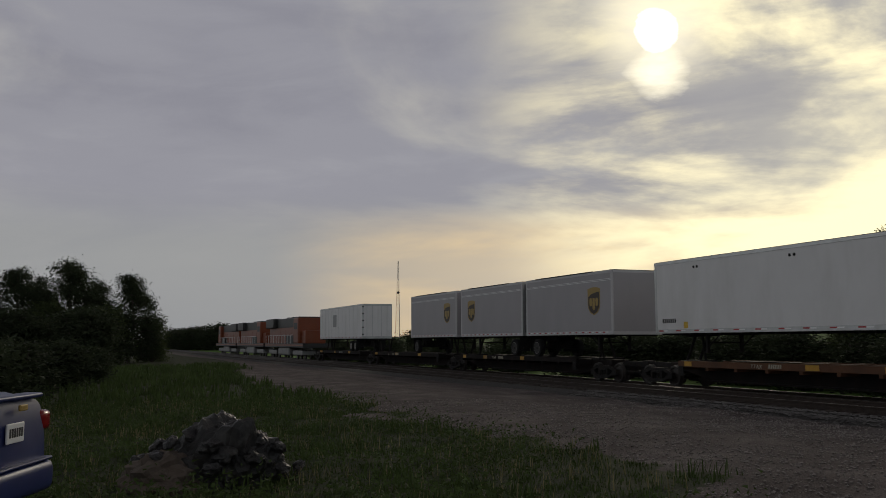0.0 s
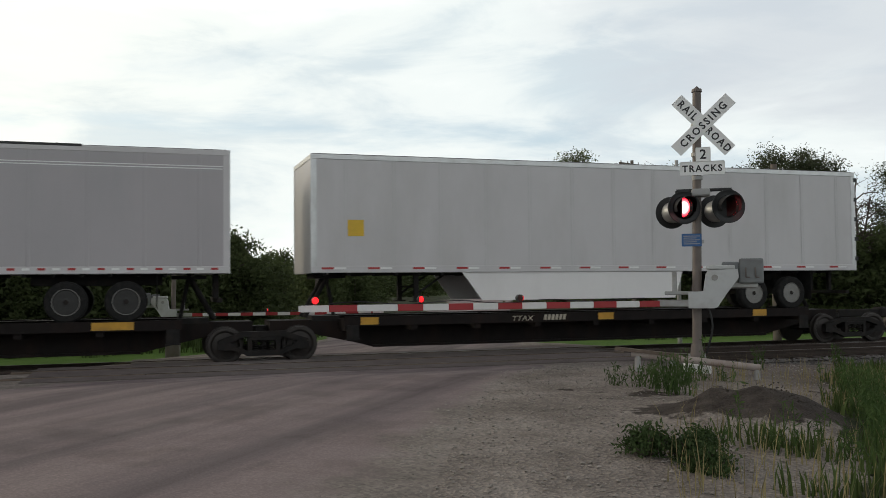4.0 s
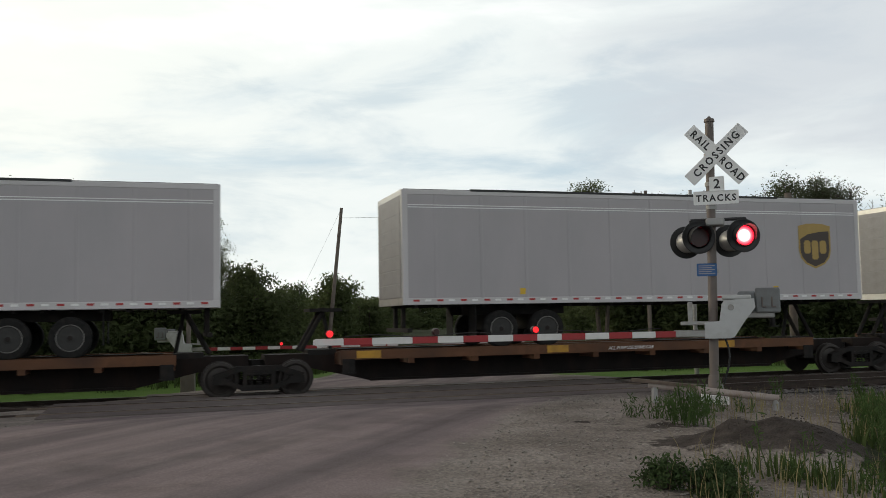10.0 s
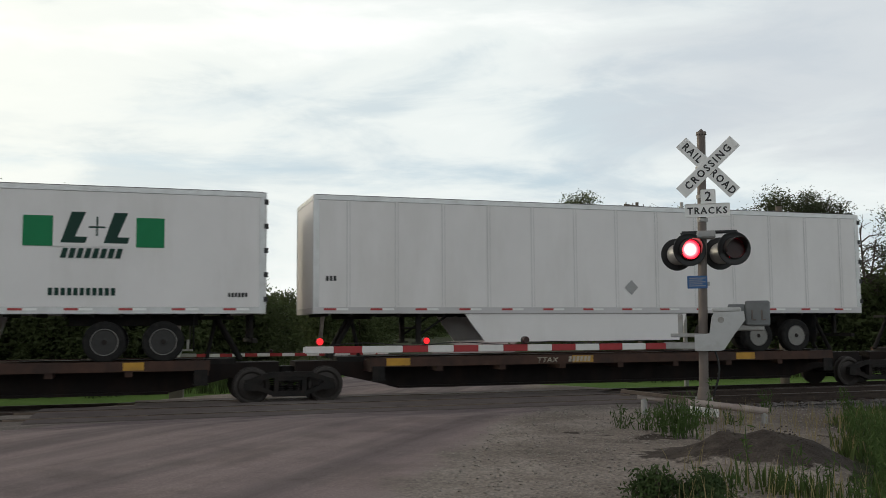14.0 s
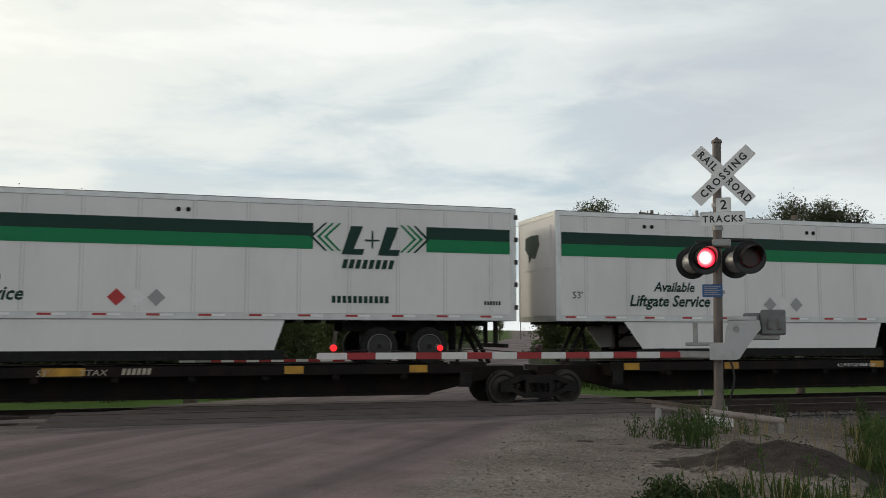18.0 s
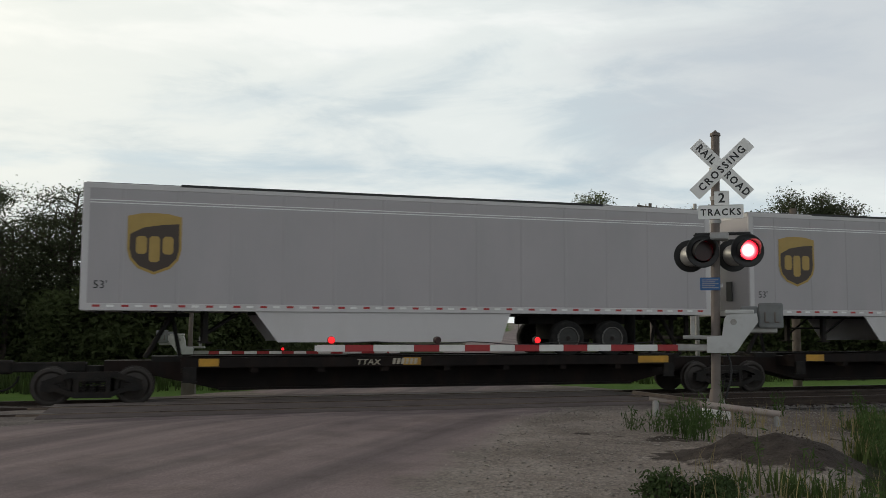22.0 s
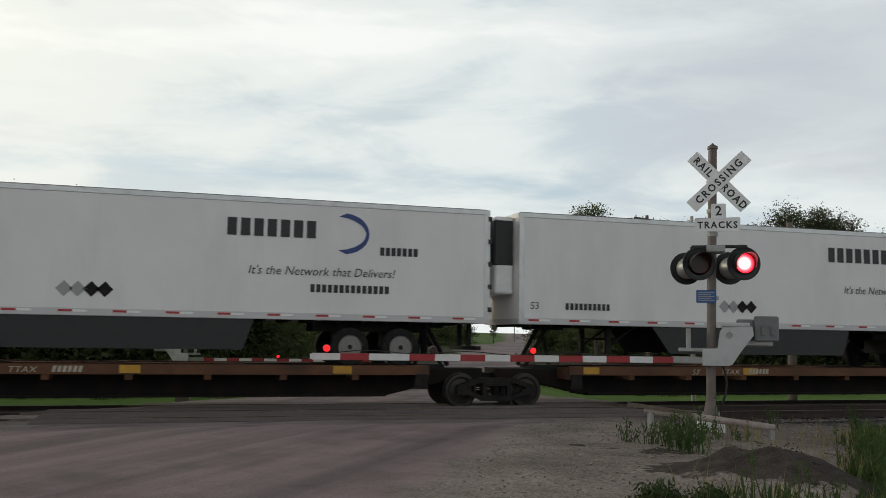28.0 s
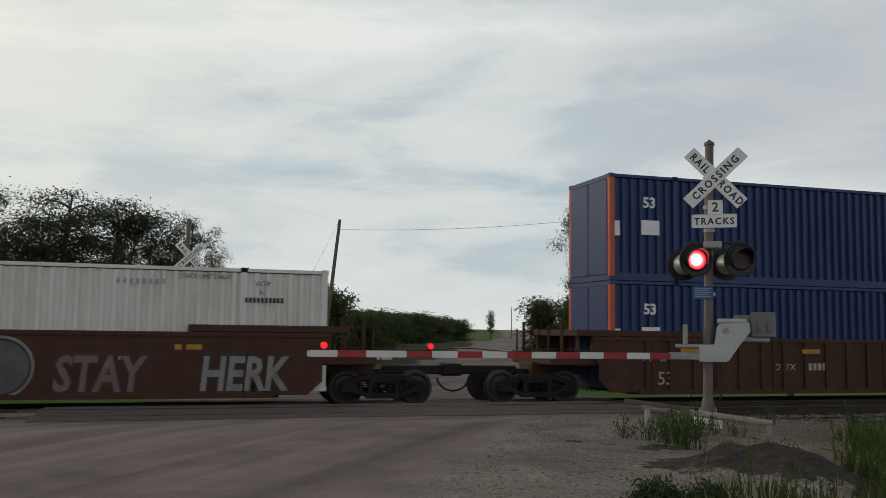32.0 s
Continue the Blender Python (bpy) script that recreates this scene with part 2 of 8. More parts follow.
def prism(bm, pts, y0, y1):
    """Outline in x, z pushed through from y0 to y1."""
    a = [bm.verts.new((x, y0, z)) for x, z in pts]
    b = [bm.verts.new((x, y1, z)) for x, z in pts]
    bm.faces.new(a)
    bm.faces.new(b[::-1])
    n = len(pts)
    for i in range(n):
        bm.faces.new((a[i], b[i], b[(i + 1) % n], a[(i + 1) % n]))


def tube(bm, p0, p1, r0, r1=None, n=12, caps=True):
    """A tapered round bar from p0 to p1."""
    r1 = r0 if r1 is None else r1
    p0, p1 = Vector(p0), Vector(p1)
    q = (p1 - p0).to_track_quat("Z", "Y")
    rings = []
    for p, r in ((p0, r0), (p1, r1)):
        rings.append([bm.verts.new(p + q @ Vector((r * math.cos(2 * math.pi * i / n), r * math.sin(2 * math.pi * i / n), 0))) for i in range(n)])
    for i in range(n):
        bm.faces.new((rings[0][i], rings[0][(i + 1) % n], rings[1][(i + 1) % n], rings[1][i]))
    if caps:
        bm.faces.new(rings[0][::-1])
        bm.faces.new(rings[1])


def lathe_y(bm, prof, cx=0.0, cz=0.0, n=24):
    """Turns a profile of (y, radius) about an axis along y."""
    rings = []
    for y, r in prof:
        rings.append([bm.verts.new((cx + r * math.cos(2 * math.pi * i / n), y, cz + r * math.sin(2 * math.pi * i / n))) for i in range(n)])
    for a, b in zip(rings, rings[1:]):
        for i in range(n):
            bm.faces.new((a[i], b[i], b[(i + 1) % n], a[(i + 1) % n]))
    bm.faces.new(rings[0])
    bm.faces.new(rings[-1][::-1])


def to_mesh(name, bm, material, smooth=False):
    bmesh.ops.recalc_face_normals(bm, faces=bm.faces)
    me = bpy.data.meshes.new(name)
    bm.to_mesh(me)
    bm.free()
    if material:
        me.materials.append(material)
    if smooth:
        for p in me.polygons:
            p.use_smooth = True
        me.set_sharp_from_angle(angle=radians(35))
    return me


CACHE = {}


def part(name, bm, material, parent=None, label="", at=None, smooth=False, key=None):
    """One mesh object under a thing. bm: a bmesh, a mesh, or a function that fills a bmesh (kept under key)."""
    if callable(bm):
        if key is None or key not in CACHE:
            b = bmesh.new()
            bm(b)
            me = to_mesh(name, b, material, smooth)
            if key is not None:
                CACHE[key] = me
        else:
            me = CACHE[key]
    elif isinstance(bm, bpy.types.Mesh):
        me = bm
    else:
        me = to_mesh(name, bm, material, smooth)
    ob = new(name, me)
    ob.parent = parent
    if at is not None:
        ob.matrix_basis = at if isinstance(at, Matrix) else Matrix.Translation(at)
    if label:
        ob["label"] = label
    return ob


def lettering(text, size, material, shear=0.0, width=1.0, align="LEFT", bold=0.0, space=1.0):
    """Raised letters standing in the x-z plane, facing -y."""
    key = ("text", text, size, material.name, shear, width, align, bold, space)
    if key in CACHE:
        return CACHE[key]
    cu = bpy.data.curves.new("letters", "FONT")
    cu.body, cu.size, cu.shear, cu.align_x, cu.extrude, cu.offset, cu.resolution_u = text, size, shear, align, 0.0015, bold, 2
    cu.space_character = space
    ob = bpy.data.objects.new("letters", cu)
    scene.collection.objects.link(ob)
    bpy.context.view_layer.update()
    me = bpy.data.meshes.new_from_object(ob.evaluated_get(bpy.context.evaluated_depsgraph_get()))
    bpy.data.objects.remove(ob)
    bpy.data.curves.remove(cu)
    me.transform(Matrix.Rotation(radians(90), 4, "X") @ Matrix.Diagonal((width, 1, 1, 1)))
    me.materials.clear()
    me.materials.append(material)
    CACHE[key] = me
    return me


def thing(name, label, category, m=None, group="", kind=""):
    ob = new(name)
    ob.empty_display_size = 0.3
    if m is not None:
        ob.matrix_basis = m
    return tagged(ob, label, category, group, kind)


# ---- plan ----
Y1, Y2 = 19.05, 23.31            # centre lines of the two tracks; the train is on the second
Z1 = 0.2                         # rail top of the first track; the second has 0
RX = math.tan(radians(22.5))     # the road's slant to the tracks


def lerp_table(v, tab):
    if v <= tab[0][0]:
        return tab[0][1]
    for (a, b), (c, d) in zip(tab, tab[1:]):
        if v <= c:
            s = (v - a) / (c - a)
            s = s * s * (3 - 2 * s)
            return b + (d - b) * s
    return tab[-1][1]


ROADZ = [(-60, 0.1), (0, 0.32), (8, 0.4), (13, 0.42), (16.9, 0.2), (17.6, 0.165), (20.6, 0.15), (21.7, -0.035), (25.2, -0.035), (34, -0.25), (60, -0.35), (130, 0.1), (400, 1.5)]
LANDZ = [(-60, -0.3), (-8, -0.06), (6, -0.04), (11, 0.08), (14, 0.0), (15.8, -0.1), (17.2, -0.12), (21, -0.15), (26, -0.35), (29, -0.75), (34, -0.7), (45, -0.5), (130, 0.0), (400, 1.5)]


def road_c(y):
    return 3.7 + (y - 19) * RX + 0.32 * math.exp(-((y - 20.5) / 6.5) ** 2)


def road_half(y):
    """Half width along x, with the flare at the crossing."""
    return 4.0 + 2.5 * math.exp(-((y - 20.5) / 6.5) ** 2)


def smooth01(a, b, v):
    s = min(1, max(0, (v - a) / (b - a)))
    return s * s * (3 - 2 * s)


def ground_z(x, y):
    zr, zl = lerp_table(y, ROADZ), lerp_table(y, LANDZ)
    u = (x - road_c(y)) / road_half(y)
    k = smooth01(3.2 if u > 0 and y < 16 else 1.9, 1.0, abs(u)) if abs(u) > 1 else 1.0
    z = zl + (zr - zl) * k
    n = noise.noise(Vector((x * 0.35, y * 0.35, 0))) * 0.07 + noise.noise(Vector((x * 1.4, y * 1.4, 4))) * 0.025
    z += n * (1 - k)
    # heap of earth by the signal
    p, q = (x - 6.4) * 0.81 - (y - 8.55) * 0.59, (x - 6.4) * 0.59 + (y - 8.55) * 0.81
    r = (p / 0.78) ** 2 + (q / 0.72) ** 2
    z += 0.36 * math.exp(-(r * 0.9) ** 1.35) * (1 + 0.3 * noise.noise(Vector((x * 3, y * 3, 2))) + 0.3 * noise.noise(Vector((x * 8, y * 8, 5))))
    if y > 60:
        z += (1 - k * smooth01(400, 100, y)) * smooth01(60, 260, y) * (2.2 * noise.noise(Vector((x * 0.006, y * 0.006, 9))) + 1.0)
        z += 7.0 * smooth01(150, 420, y) * smooth01(60, -260, x)
    return z


def on_road(x, y):
    return abs(x - road_c(y)) < road_half(y)

# ---- ground, road and tracks ----
def ground_material():
    m = bpy.data.materials.new("grass_and_gravel")
    m.use_nodes = True
    nt = m.node_tree
    N, L = nt.nodes.new, nt.links.new
    b = nt.nodes["Principled BSDF"]
    b.inputs["Roughness"].default_value = 0.95
    b.inputs["Specular IOR Level"].default_value = 0.2
    at = N("ShaderNodeAttribute")
    at.attribute_name = "cover"
    tc = N("ShaderNodeTexCoord")

    sep = N("ShaderNodeSeparateColor")
    L(at.outputs["Color"], sep.inputs[0])

    def noise_(sc, det):
        n = N("ShaderNodeTexNoise")
        n.inputs["Scale"].default_value, n.inputs["Detail"].default_value, n.inputs["Roughness"].default_value = sc, det, 0.65
        L(tc.outputs["Object"], n.inputs["Vector"])
        return n.outputs[0]

    def ramp(fac, stops):
        n = N("ShaderNodeValToRGB")
        els = n.color_ramp.elements
        while len(els) < len(stops):
            els.new(0.5)
        for e, (p, c) in zip(els, stops):
            e.position, e.color = p, (*c, 1)
        L(fac, n.inputs[0])
        return n.outputs[0]

    def mix(f, a, c):
        n = N("ShaderNodeMix")
        n.data_type = "RGBA"
        L(f, n.inputs[0])
        L(a, n.inputs[6])
        L(c, n.inputs[7])
        return n.outputs[2]

    rough = ramp(noise_(1.1, 9), [(0.3, (0.022, 0.028, 0.013)), (0.5, (0.036, 0.047, 0.019)), (0.72, (0.085, 0.08, 0.045))])
    mown = ramp(noise_(0.5, 9), [(0.3, (0.085, 0.17, 0.03)), (0.7, (0.14, 0.24, 0.05))])
    grass = mix(sep.outputs[2], rough, mown)
    vor = N("ShaderNodeTexVoronoi")
    vor.inputs["Scale"].default_value = 34
    L(tc.outputs["Object"], vor.inputs["Vector"])
    stones = N("ShaderNodeMix")
    stones.data_type, stones.blend_type = "RGBA", "MULTIPLY"
    stones.inputs[0].default_value = 0.8
    pale = ramp(noise_(0.9, 8), [(0.3, (0.17, 0.148, 0.132)), (0.5, (0.275, 0.243, 0.218)), (0.7, (0.38, 0.342, 0.31))])
    # same gravel painted darker: dim light left of the road, dark stone by the tracks
    dark_dimmed_gravel = ramp(noise_(0.7, 8), [(0.3, (0.07, 0.056, 0.053)), (0.5, (0.12, 0.098, 0.093)), (0.72, (0.215, 0.185, 0.172))])
    L(mix(at.outputs["Alpha"], pale, dark_dimmed_gravel), stones.inputs[6])
    L(ramp(vor.outputs["Color"], [(0.0, (0.5, 0.5, 0.51)), (0.5, (0.88, 0.88, 0.88)), (1.0, (1.3, 1.28, 1.24))]), stones.inputs[7])
    earth = ramp(noise_(5, 9), [(0.3, (0.03, 0.024, 0.021)), (0.7, (0.095, 0.08, 0.07))])
    edge = N("ShaderNodeMath")
    edge.operation = "ADD"
    L(sep.outputs[0], edge.inputs[0])
    L(noise_(2.4, 8), edge.inputs[1])
    f1 = ramp(edge.outputs[0], [(0.92, (0, 0, 0)), (1.06, (1, 1, 1))])
    edge2 = N("ShaderNodeMath")
    edge2.operation = "ADD"
    L(sep.outputs[1], edge2.inputs[0])
    L(noise_(3.1, 8), edge2.inputs[1])
    f2 = ramp(edge2.outputs[0], [(0.9, (0, 0, 0)), (1.08, (1, 1, 1))])
    L(mix(f2, mix(f1, grass, stones.outputs[2]), earth), b.inputs["Base Color"])
    bn = N("ShaderNodeBump")
    bn.inputs["Strength"].default_value, bn.inputs["Distance"].default_value = 0.6, 0.04
    L(vor.outputs["Distance"], bn.inputs["Height"])
    L(bn.outputs[0], b.inputs["Normal"])
    return m


def gravel_cover(x, y):
    """How much gravel lies on the ground."""
    if y > 26.8:
        return 1 - smooth01(1.0, 1.2, abs(x - road_c(y)) / road_half(y))
    n = 1.3 * noise.noise(Vector((x * 0.22, y * 0.22, 0))) + 1.1 * noise.noise(Vector((x * 0.7, y * 0.7, 8)))
    edge = lerp_table(x, [(-100, 13.6), (-34, 7.3), (-9, 7.5)])
    g = smooth01(edge - 0.5, edge + 0.9, y + n)
    if x > -9.5:
        g = max(g, smooth01(-9.6, -7.6, x + n * 1.2 + (y - 6) * 0.3))
    if x > 3:
        g *= 1 - smooth01(-0.35, 0.45, x - 0.87 * y + 0.4 * n) * smooth01(14.5, 13, y)
    return g


def axis(lo, hi, fine_lo, fine_hi, step, grow=1.16):
    v, out = fine_lo, []
    while v <= fine_hi:
        out.append(v)
        v += step
    s, w = step, out[-1]
    while w < hi:
        s *= grow
        w += s
        out.append(w)
    s, w = step, fine_lo
    while w > lo:
        s *= grow
        w -= s
        out.insert(0, w)
    return out


def ground():
    xs, ys = axis(-3500, 3500, -26, 16, 0.33), axis(-3500, 3500, -4, 34, 0.33)
    verts = [(x, y, ground_z(x, y)) for y in ys for x in xs]
    nx = len(xs)
    faces = [(j * nx + i, j * nx + i + 1, (j + 1) * nx + i + 1, (j + 1) * nx + i) for j in range(len(ys) - 1) for i in range(nx - 1)]
    me = bpy.data.meshes.new("ground")
    me.from_pydata(verts, [], faces)
    col = me.color_attributes.new("cover", "FLOAT_COLOR", "POINT")
    for k, (x, y, z) in enumerate(verts):
        p, q = (x - 6.4) * 0.81 - (y - 8.5) * 0.59, (x - 6.4) * 0.59 + (y - 8.5) * 0.81
        dirt = math.exp(-((p / (0.95 if p > 0 else 1.6)) ** 2 + (q / 0.85) ** 2) * 0.9) * 0.95
        a, c = (x - 5.6) * 0.67 - (y - 11.0) * 0.74, (x - 5.6) * 0.74 + (y - 11.0) * 0.67
        dirt = max(dirt, 0.66 * math.exp(-(a / 1.1) ** 4 - (c / 0.17) ** 2))
        dirt = max(dirt, 0.6 * smooth01(0.1, 0.5, noise.noise(Vector((x * 1.1, y * 0.8, 31)))) * smooth01(4.9, 5.8, x) * smooth01(12.5, 11, y))
        if y > 26:
            dirt = 0
        if y > 27 and abs(x - road_c(y)) > road_half(y):
            gr = 0.0
        else:
            gr = gravel_cover(x, y)
        mown = smooth01(26, 27.5, y) * smooth01(46, 40, y) + smooth01(120, 220, y) * 0.6
        # alpha: dimness painted into the left gravel; dark stone on the right
        col.data[k].color = (gr, dirt, mown, max(smooth01(-2.5, -9, x), 0.75 * smooth01(8.0, 10.5, x) * smooth01(27, 25, y)))
    me.materials.append(ground_material())
    for p in me.polygons:
        p.use_smooth = True
    tagged(new("ground", me), "grassy verge with grey gravel and bare earth", "ground", kind="structure")


def road_material():
    m = bpy.data.materials.new("worn_asphalt")
    m.use_nodes = True
    nt = m.node_tree
    N, L = nt.nodes.new, nt.links.new
    b = nt.nodes["Principled BSDF"]
    b.inputs["Roughness"].default_value, b.inputs["Specular IOR Level"].default_value = 0.88, 0.3
    tc = N("ShaderNodeTexCoord")

    def noise_(sc, det, scale=(1, 1, 1), turn=0.0, rough=0.62):
        r = N("ShaderNodeMapping")
        r.inputs["Rotation"].default_value = (0, 0, radians(turn))
        L(tc.outputs["Object"], r.inputs[0])
        mp = N("ShaderNodeMapping")
        mp.inputs["Scale"].default_value = scale
        L(r.outputs[0], mp.inputs[0])
        n = N("ShaderNodeTexNoise")
        n.inputs["Scale"].default_value, n.inputs["Detail"].default_value, n.inputs["Roughness"].default_value = sc, det, rough
        L(mp.outputs[0], n.inputs["Vector"])
        return n.outputs[0]

    def ramp(fac, stops):
        n = N("ShaderNodeValToRGB")
        els = n.color_ramp.elements
        while len(els) < len(stops):
            els.new(0.5)
        for e, (p, c) in zip(els, stops):
            e.position, e.color = p, (*c, 1)
        L(fac, n.inputs[0])
        return n.outputs[0]

    def mul(f, a, c):
        n = N("ShaderNodeMix")
        n.data_type, n.blend_type = "RGBA", "MULTIPLY"
        n.inputs[0].default_value = f
        L(a, n.inputs[6])
        L(c, n.inputs[7])
        return n.outputs[2]
    # dusty surface, wheel tracks along the road, patches, chippings
    base = ramp(noise_(0.5, 7), [(0.3, (0.195, 0.158, 0.164)), (0.7, (0.25, 0.206, 0.206))])
    wheel = ramp(noise_(1.0, 5, (0.8, 0.035, 1), 36), [(0.36, (0.55, 0.54, 0.55)), (0.48, (0.92, 0.92, 0.92)), (0.6, (1.3, 1.28, 1.24))])
    stain = ramp(noise_(0.9, 8), [(0.36, (0.68, 0.67, 0.66)), (0.5, (1, 1, 1))])
    chips = ramp(noise_(45, 4), [(0.35, (0.8, 0.8, 0.8)), (0.58, (1.05, 1.05, 1.04)), (0.74, (1.45, 1.42, 1.36))])
    asphalt = mul(0.8, mul(0.7, mul(0.9, base, wheel), stain), chips)
    # gravel strewn over the edges
    vor = N("ShaderNodeTexVoronoi")
    vor.inputs["Scale"].default_value = 34
    L(tc.outputs["Object"], vor.inputs["Vector"])
    pale = ramp(noise_(0.9, 8, rough=0.65), [(0.3, (0.17, 0.148, 0.132)), (0.5, (0.275, 0.243, 0.218)), (0.7, (0.38, 0.342, 0.31))])
    gravel = mul(0.8, pale, ramp(vor.outputs["Color"], [(0.0, (0.5, 0.5, 0.51)), (0.5, (0.88, 0.88, 0.88)), (1.0, (1.3, 1.28, 1.24))]))
    at = N("ShaderNodeAttribute")
    at.attribute_name = "strewn"
    ad = N("ShaderNodeMath")
    L(at.outputs["Fac"], ad.inputs[0])
    L(noise_(1.6, 9), ad.inputs[1])
    mx = N("ShaderNodeMix")
    mx.data_type = "RGBA"
    L(ramp(ad.outputs[0], [(0.7, (0, 0, 0)), (1.3, (1, 1, 1))]), mx.inputs[0])
    L(asphalt, mx.inputs[6])
    L(gravel, mx.inputs[7])
    L(mx.outputs[2], b.inputs["Base Color"])
    bn = N("ShaderNodeBump")
    bn.inputs["Strength"].default_value, bn.inputs["Distance"].default_value = 0.4, 0.02
    L(noise_(70, 4), bn.inputs["Height"])
    L(bn.outputs[0], b.inputs["Normal"])
    return m


ASPH = road_material()
PATCH = mat("dark_asphalt_patch", (0.14, 0.118, 0.113), 0.9, 0, 0.2, 2, 0.35, 90, (0.14, 0.125, 0.11), 0.5, 0.8, spec=0.25)
PLANK = mat("crossing_timber", (0.15, 0.115, 0.09), 0.9, 0, 0.3, 5, 0.3, 40, (0.07, 0.055, 0.045), 0.6, 2, rnd=0.2)
RAILS = mat("rusty_rail", (0.045, 0.031, 0.025), 0.6, 0.4, 0.25, 6, 0.1, 40)
TIE = mat("creosoted_tie", (0.05, 0.04, 0.034), 0.95, 0, 0.3, 6, 0.3, 30, (0.1, 0.085, 0.07), 0.5, 3, rnd=0.25)
BALLAST = mat("ballast_stone", (0.065, 0.06, 0.057), 0.95, 0, 0.45, 14, 1.0, 30, (0.07, 0.062, 0.058), 0.5, 2.5, spec=0.3)


def road():
    ys = axis(-70, 900, -6, 34, 0.5, 1.12)
    bm = bmesh.new()
    rows = []
    for y in ys:
        c, h = road_c(y), road_half(y)
        rows.append([bm.verts.new((c + h * u, y, lerp_table(y, ROADZ) + (0.05 * (1 - smooth01(15.5, 17.3, y) * smooth01(27, 25.4, y)) + 0.012) * (1 - (u / (0.96 if u > 0 else 1.0)) ** 2) - 0.012 * abs(u) + (ground_z(c + h * u, y) - lerp_table(y, ROADZ) if y > 60 else 0))) for u in (-1, -0.8, -0.55, -0.28, 0, 0.28, 0.5, 0.65, 0.78, 0.88, 0.96)])
    for a, b in zip(rows, rows[1:]):
        for i in range(len(a) - 1):
            bm.faces.new((a[i], a[i + 1], b[i + 1], b[i]))
    me = to_mesh("road", bm, ASPH, True)
    col = me.color_attributes.new("strewn", "FLOAT_COLOR", "POINT")
    for k, v in enumerate(me.vertices):
        u = (v.co.x - road_c(v.co.y)) / road_half(v.co.y)
        near = smooth01(-1.3, 0.8, v.co.x - 2.3 - 0.588 * (v.co.y - 7.4))
        k17 = smooth01(12.5, 16.5, v.co.y)
        e = max(near * (1 - k17) + k17 * smooth01(0.7, 0.98, u), 0.8 * smooth01(0.8, 1.0, -u)) * smooth01(45, 25, v.co.y)
        col.data[k].color = (e, e, e, 1)
    tagged(new("road", me), "worn dusty asphalt road over the level crossing", "road", kind="structure")


def rail_mesh(bm, x0, x1, y, z):
    prof = [(-0.075, -0.175), (0.075, -0.175), (0.075, -0.16), (0.012, -0.145), (0.012, -0.045), (0.036, -0.035), (0.036, -0.004), (0.028, 0.0), (-0.028, 0.0), (-0.036, -0.004), (-0.036, -0.035), (-0.012, -0.045), (-0.012, -0.145), (-0.075, -0.16)]
    n = 1
    a = [bm.verts.new((x0, y + u, z + w)) for u, w in prof]
    b = [bm.verts.new((x1, y + u, z + w)) for u, w in prof]
    for i in range(len(prof)):
        bm.faces.new((a[i], b[i], b[(i + 1) % len(prof)], a[(i + 1) % len(prof)]))
    bm.faces.new(a[::-1])
    bm.faces.new(b)


RHEAD = mat("worn_rail_head", (0.11, 0.09, 0.08), 0.45, 0.6, 0.2, 6)


def tracks():
    for yc, z, name in ((Y1, Z1, "near"), (Y2, 0.0, "far")):
        t = thing("railway_track", "railway track of rusty rails on dark ties", "track", kind="structure", group="tracks of the line")
        for dy in (-0.7525, 0.7525):
            part("rail", lambda b: rail_mesh(b, -900, 900, yc + dy, z), RAILS, t, "steel rail, rusty with a worn head")
            part("rail_head", lambda b: box(b, -900, 900, yc + dy - 0.03, yc + dy + 0.03, z - 0.001, z + 0.003), RHEAD, t, "bright worn running surface")
        key = "tie"

        def tie(b):
            bev_box(b, -0.11, 0.11, -1.3, 1.3, -0.18, 0.0, 0.015, 1)
        x = -42.0
        k = 0
        while x < 24:
            if not (-3.3 < x < 11.2):
                part("tie", tie, TIE, t, at=pose(x + random.uniform(-0.02, 0.02), yc + random.uniform(-0.04, 0.04), z - 0.165, 0, 0, random.uniform(-1, 1)), key=key)
            x += 0.53
        far = bmesh.new()
        for x in [-42.53 - 0.53 * i for i in range(500)] + [24 + 0.53 * i for i in range(160)]:
            box(far, x - 0.11, x + 0.11, yc - 1.3, yc + 1.3, z - 0.3, z - 0.165)
        o = part("ties_far", far, TIE, t)
        o["kind"] = "stuff"
    # ballast bed under each track
    for yc, z in ((Y1, Z1), (Y2, 0.0)):
        bm = bmesh.new()
        xs = axis(-900, 900, -45, 26, 0.4, 1.2)
        prof = [(-3.4, -0.62), (-2.7, -0.42), (-2.15, -0.24), (-1.7, -0.2), (-0.8, -0.225), (0, -0.235), (0.8, -0.225), (1.7, -0.2), (2.15, -0.24), (2.7, -0.42), (3.4, -0.7)]
        rows = []
        for x in xs:
            rows.append([bm.verts.new((x, yc + u, z + w + 0.035 * noise.noise(Vector((x * 3, (yc + u) * 3, 0))) - (0.16 if on_road(x, yc) else 0))) for u, w in prof])
        for a, b in zip(rows, rows[1:]):
            for i in range(len(prof) - 1):
                bm.faces.new((a[i], a[i + 1], b[i + 1], b[i]))
        tagged(new("ballast", to_mesh("ballast", bm, BALLAST, True)), "grey crushed stone ballast along the track", "ballast", kind="structure")


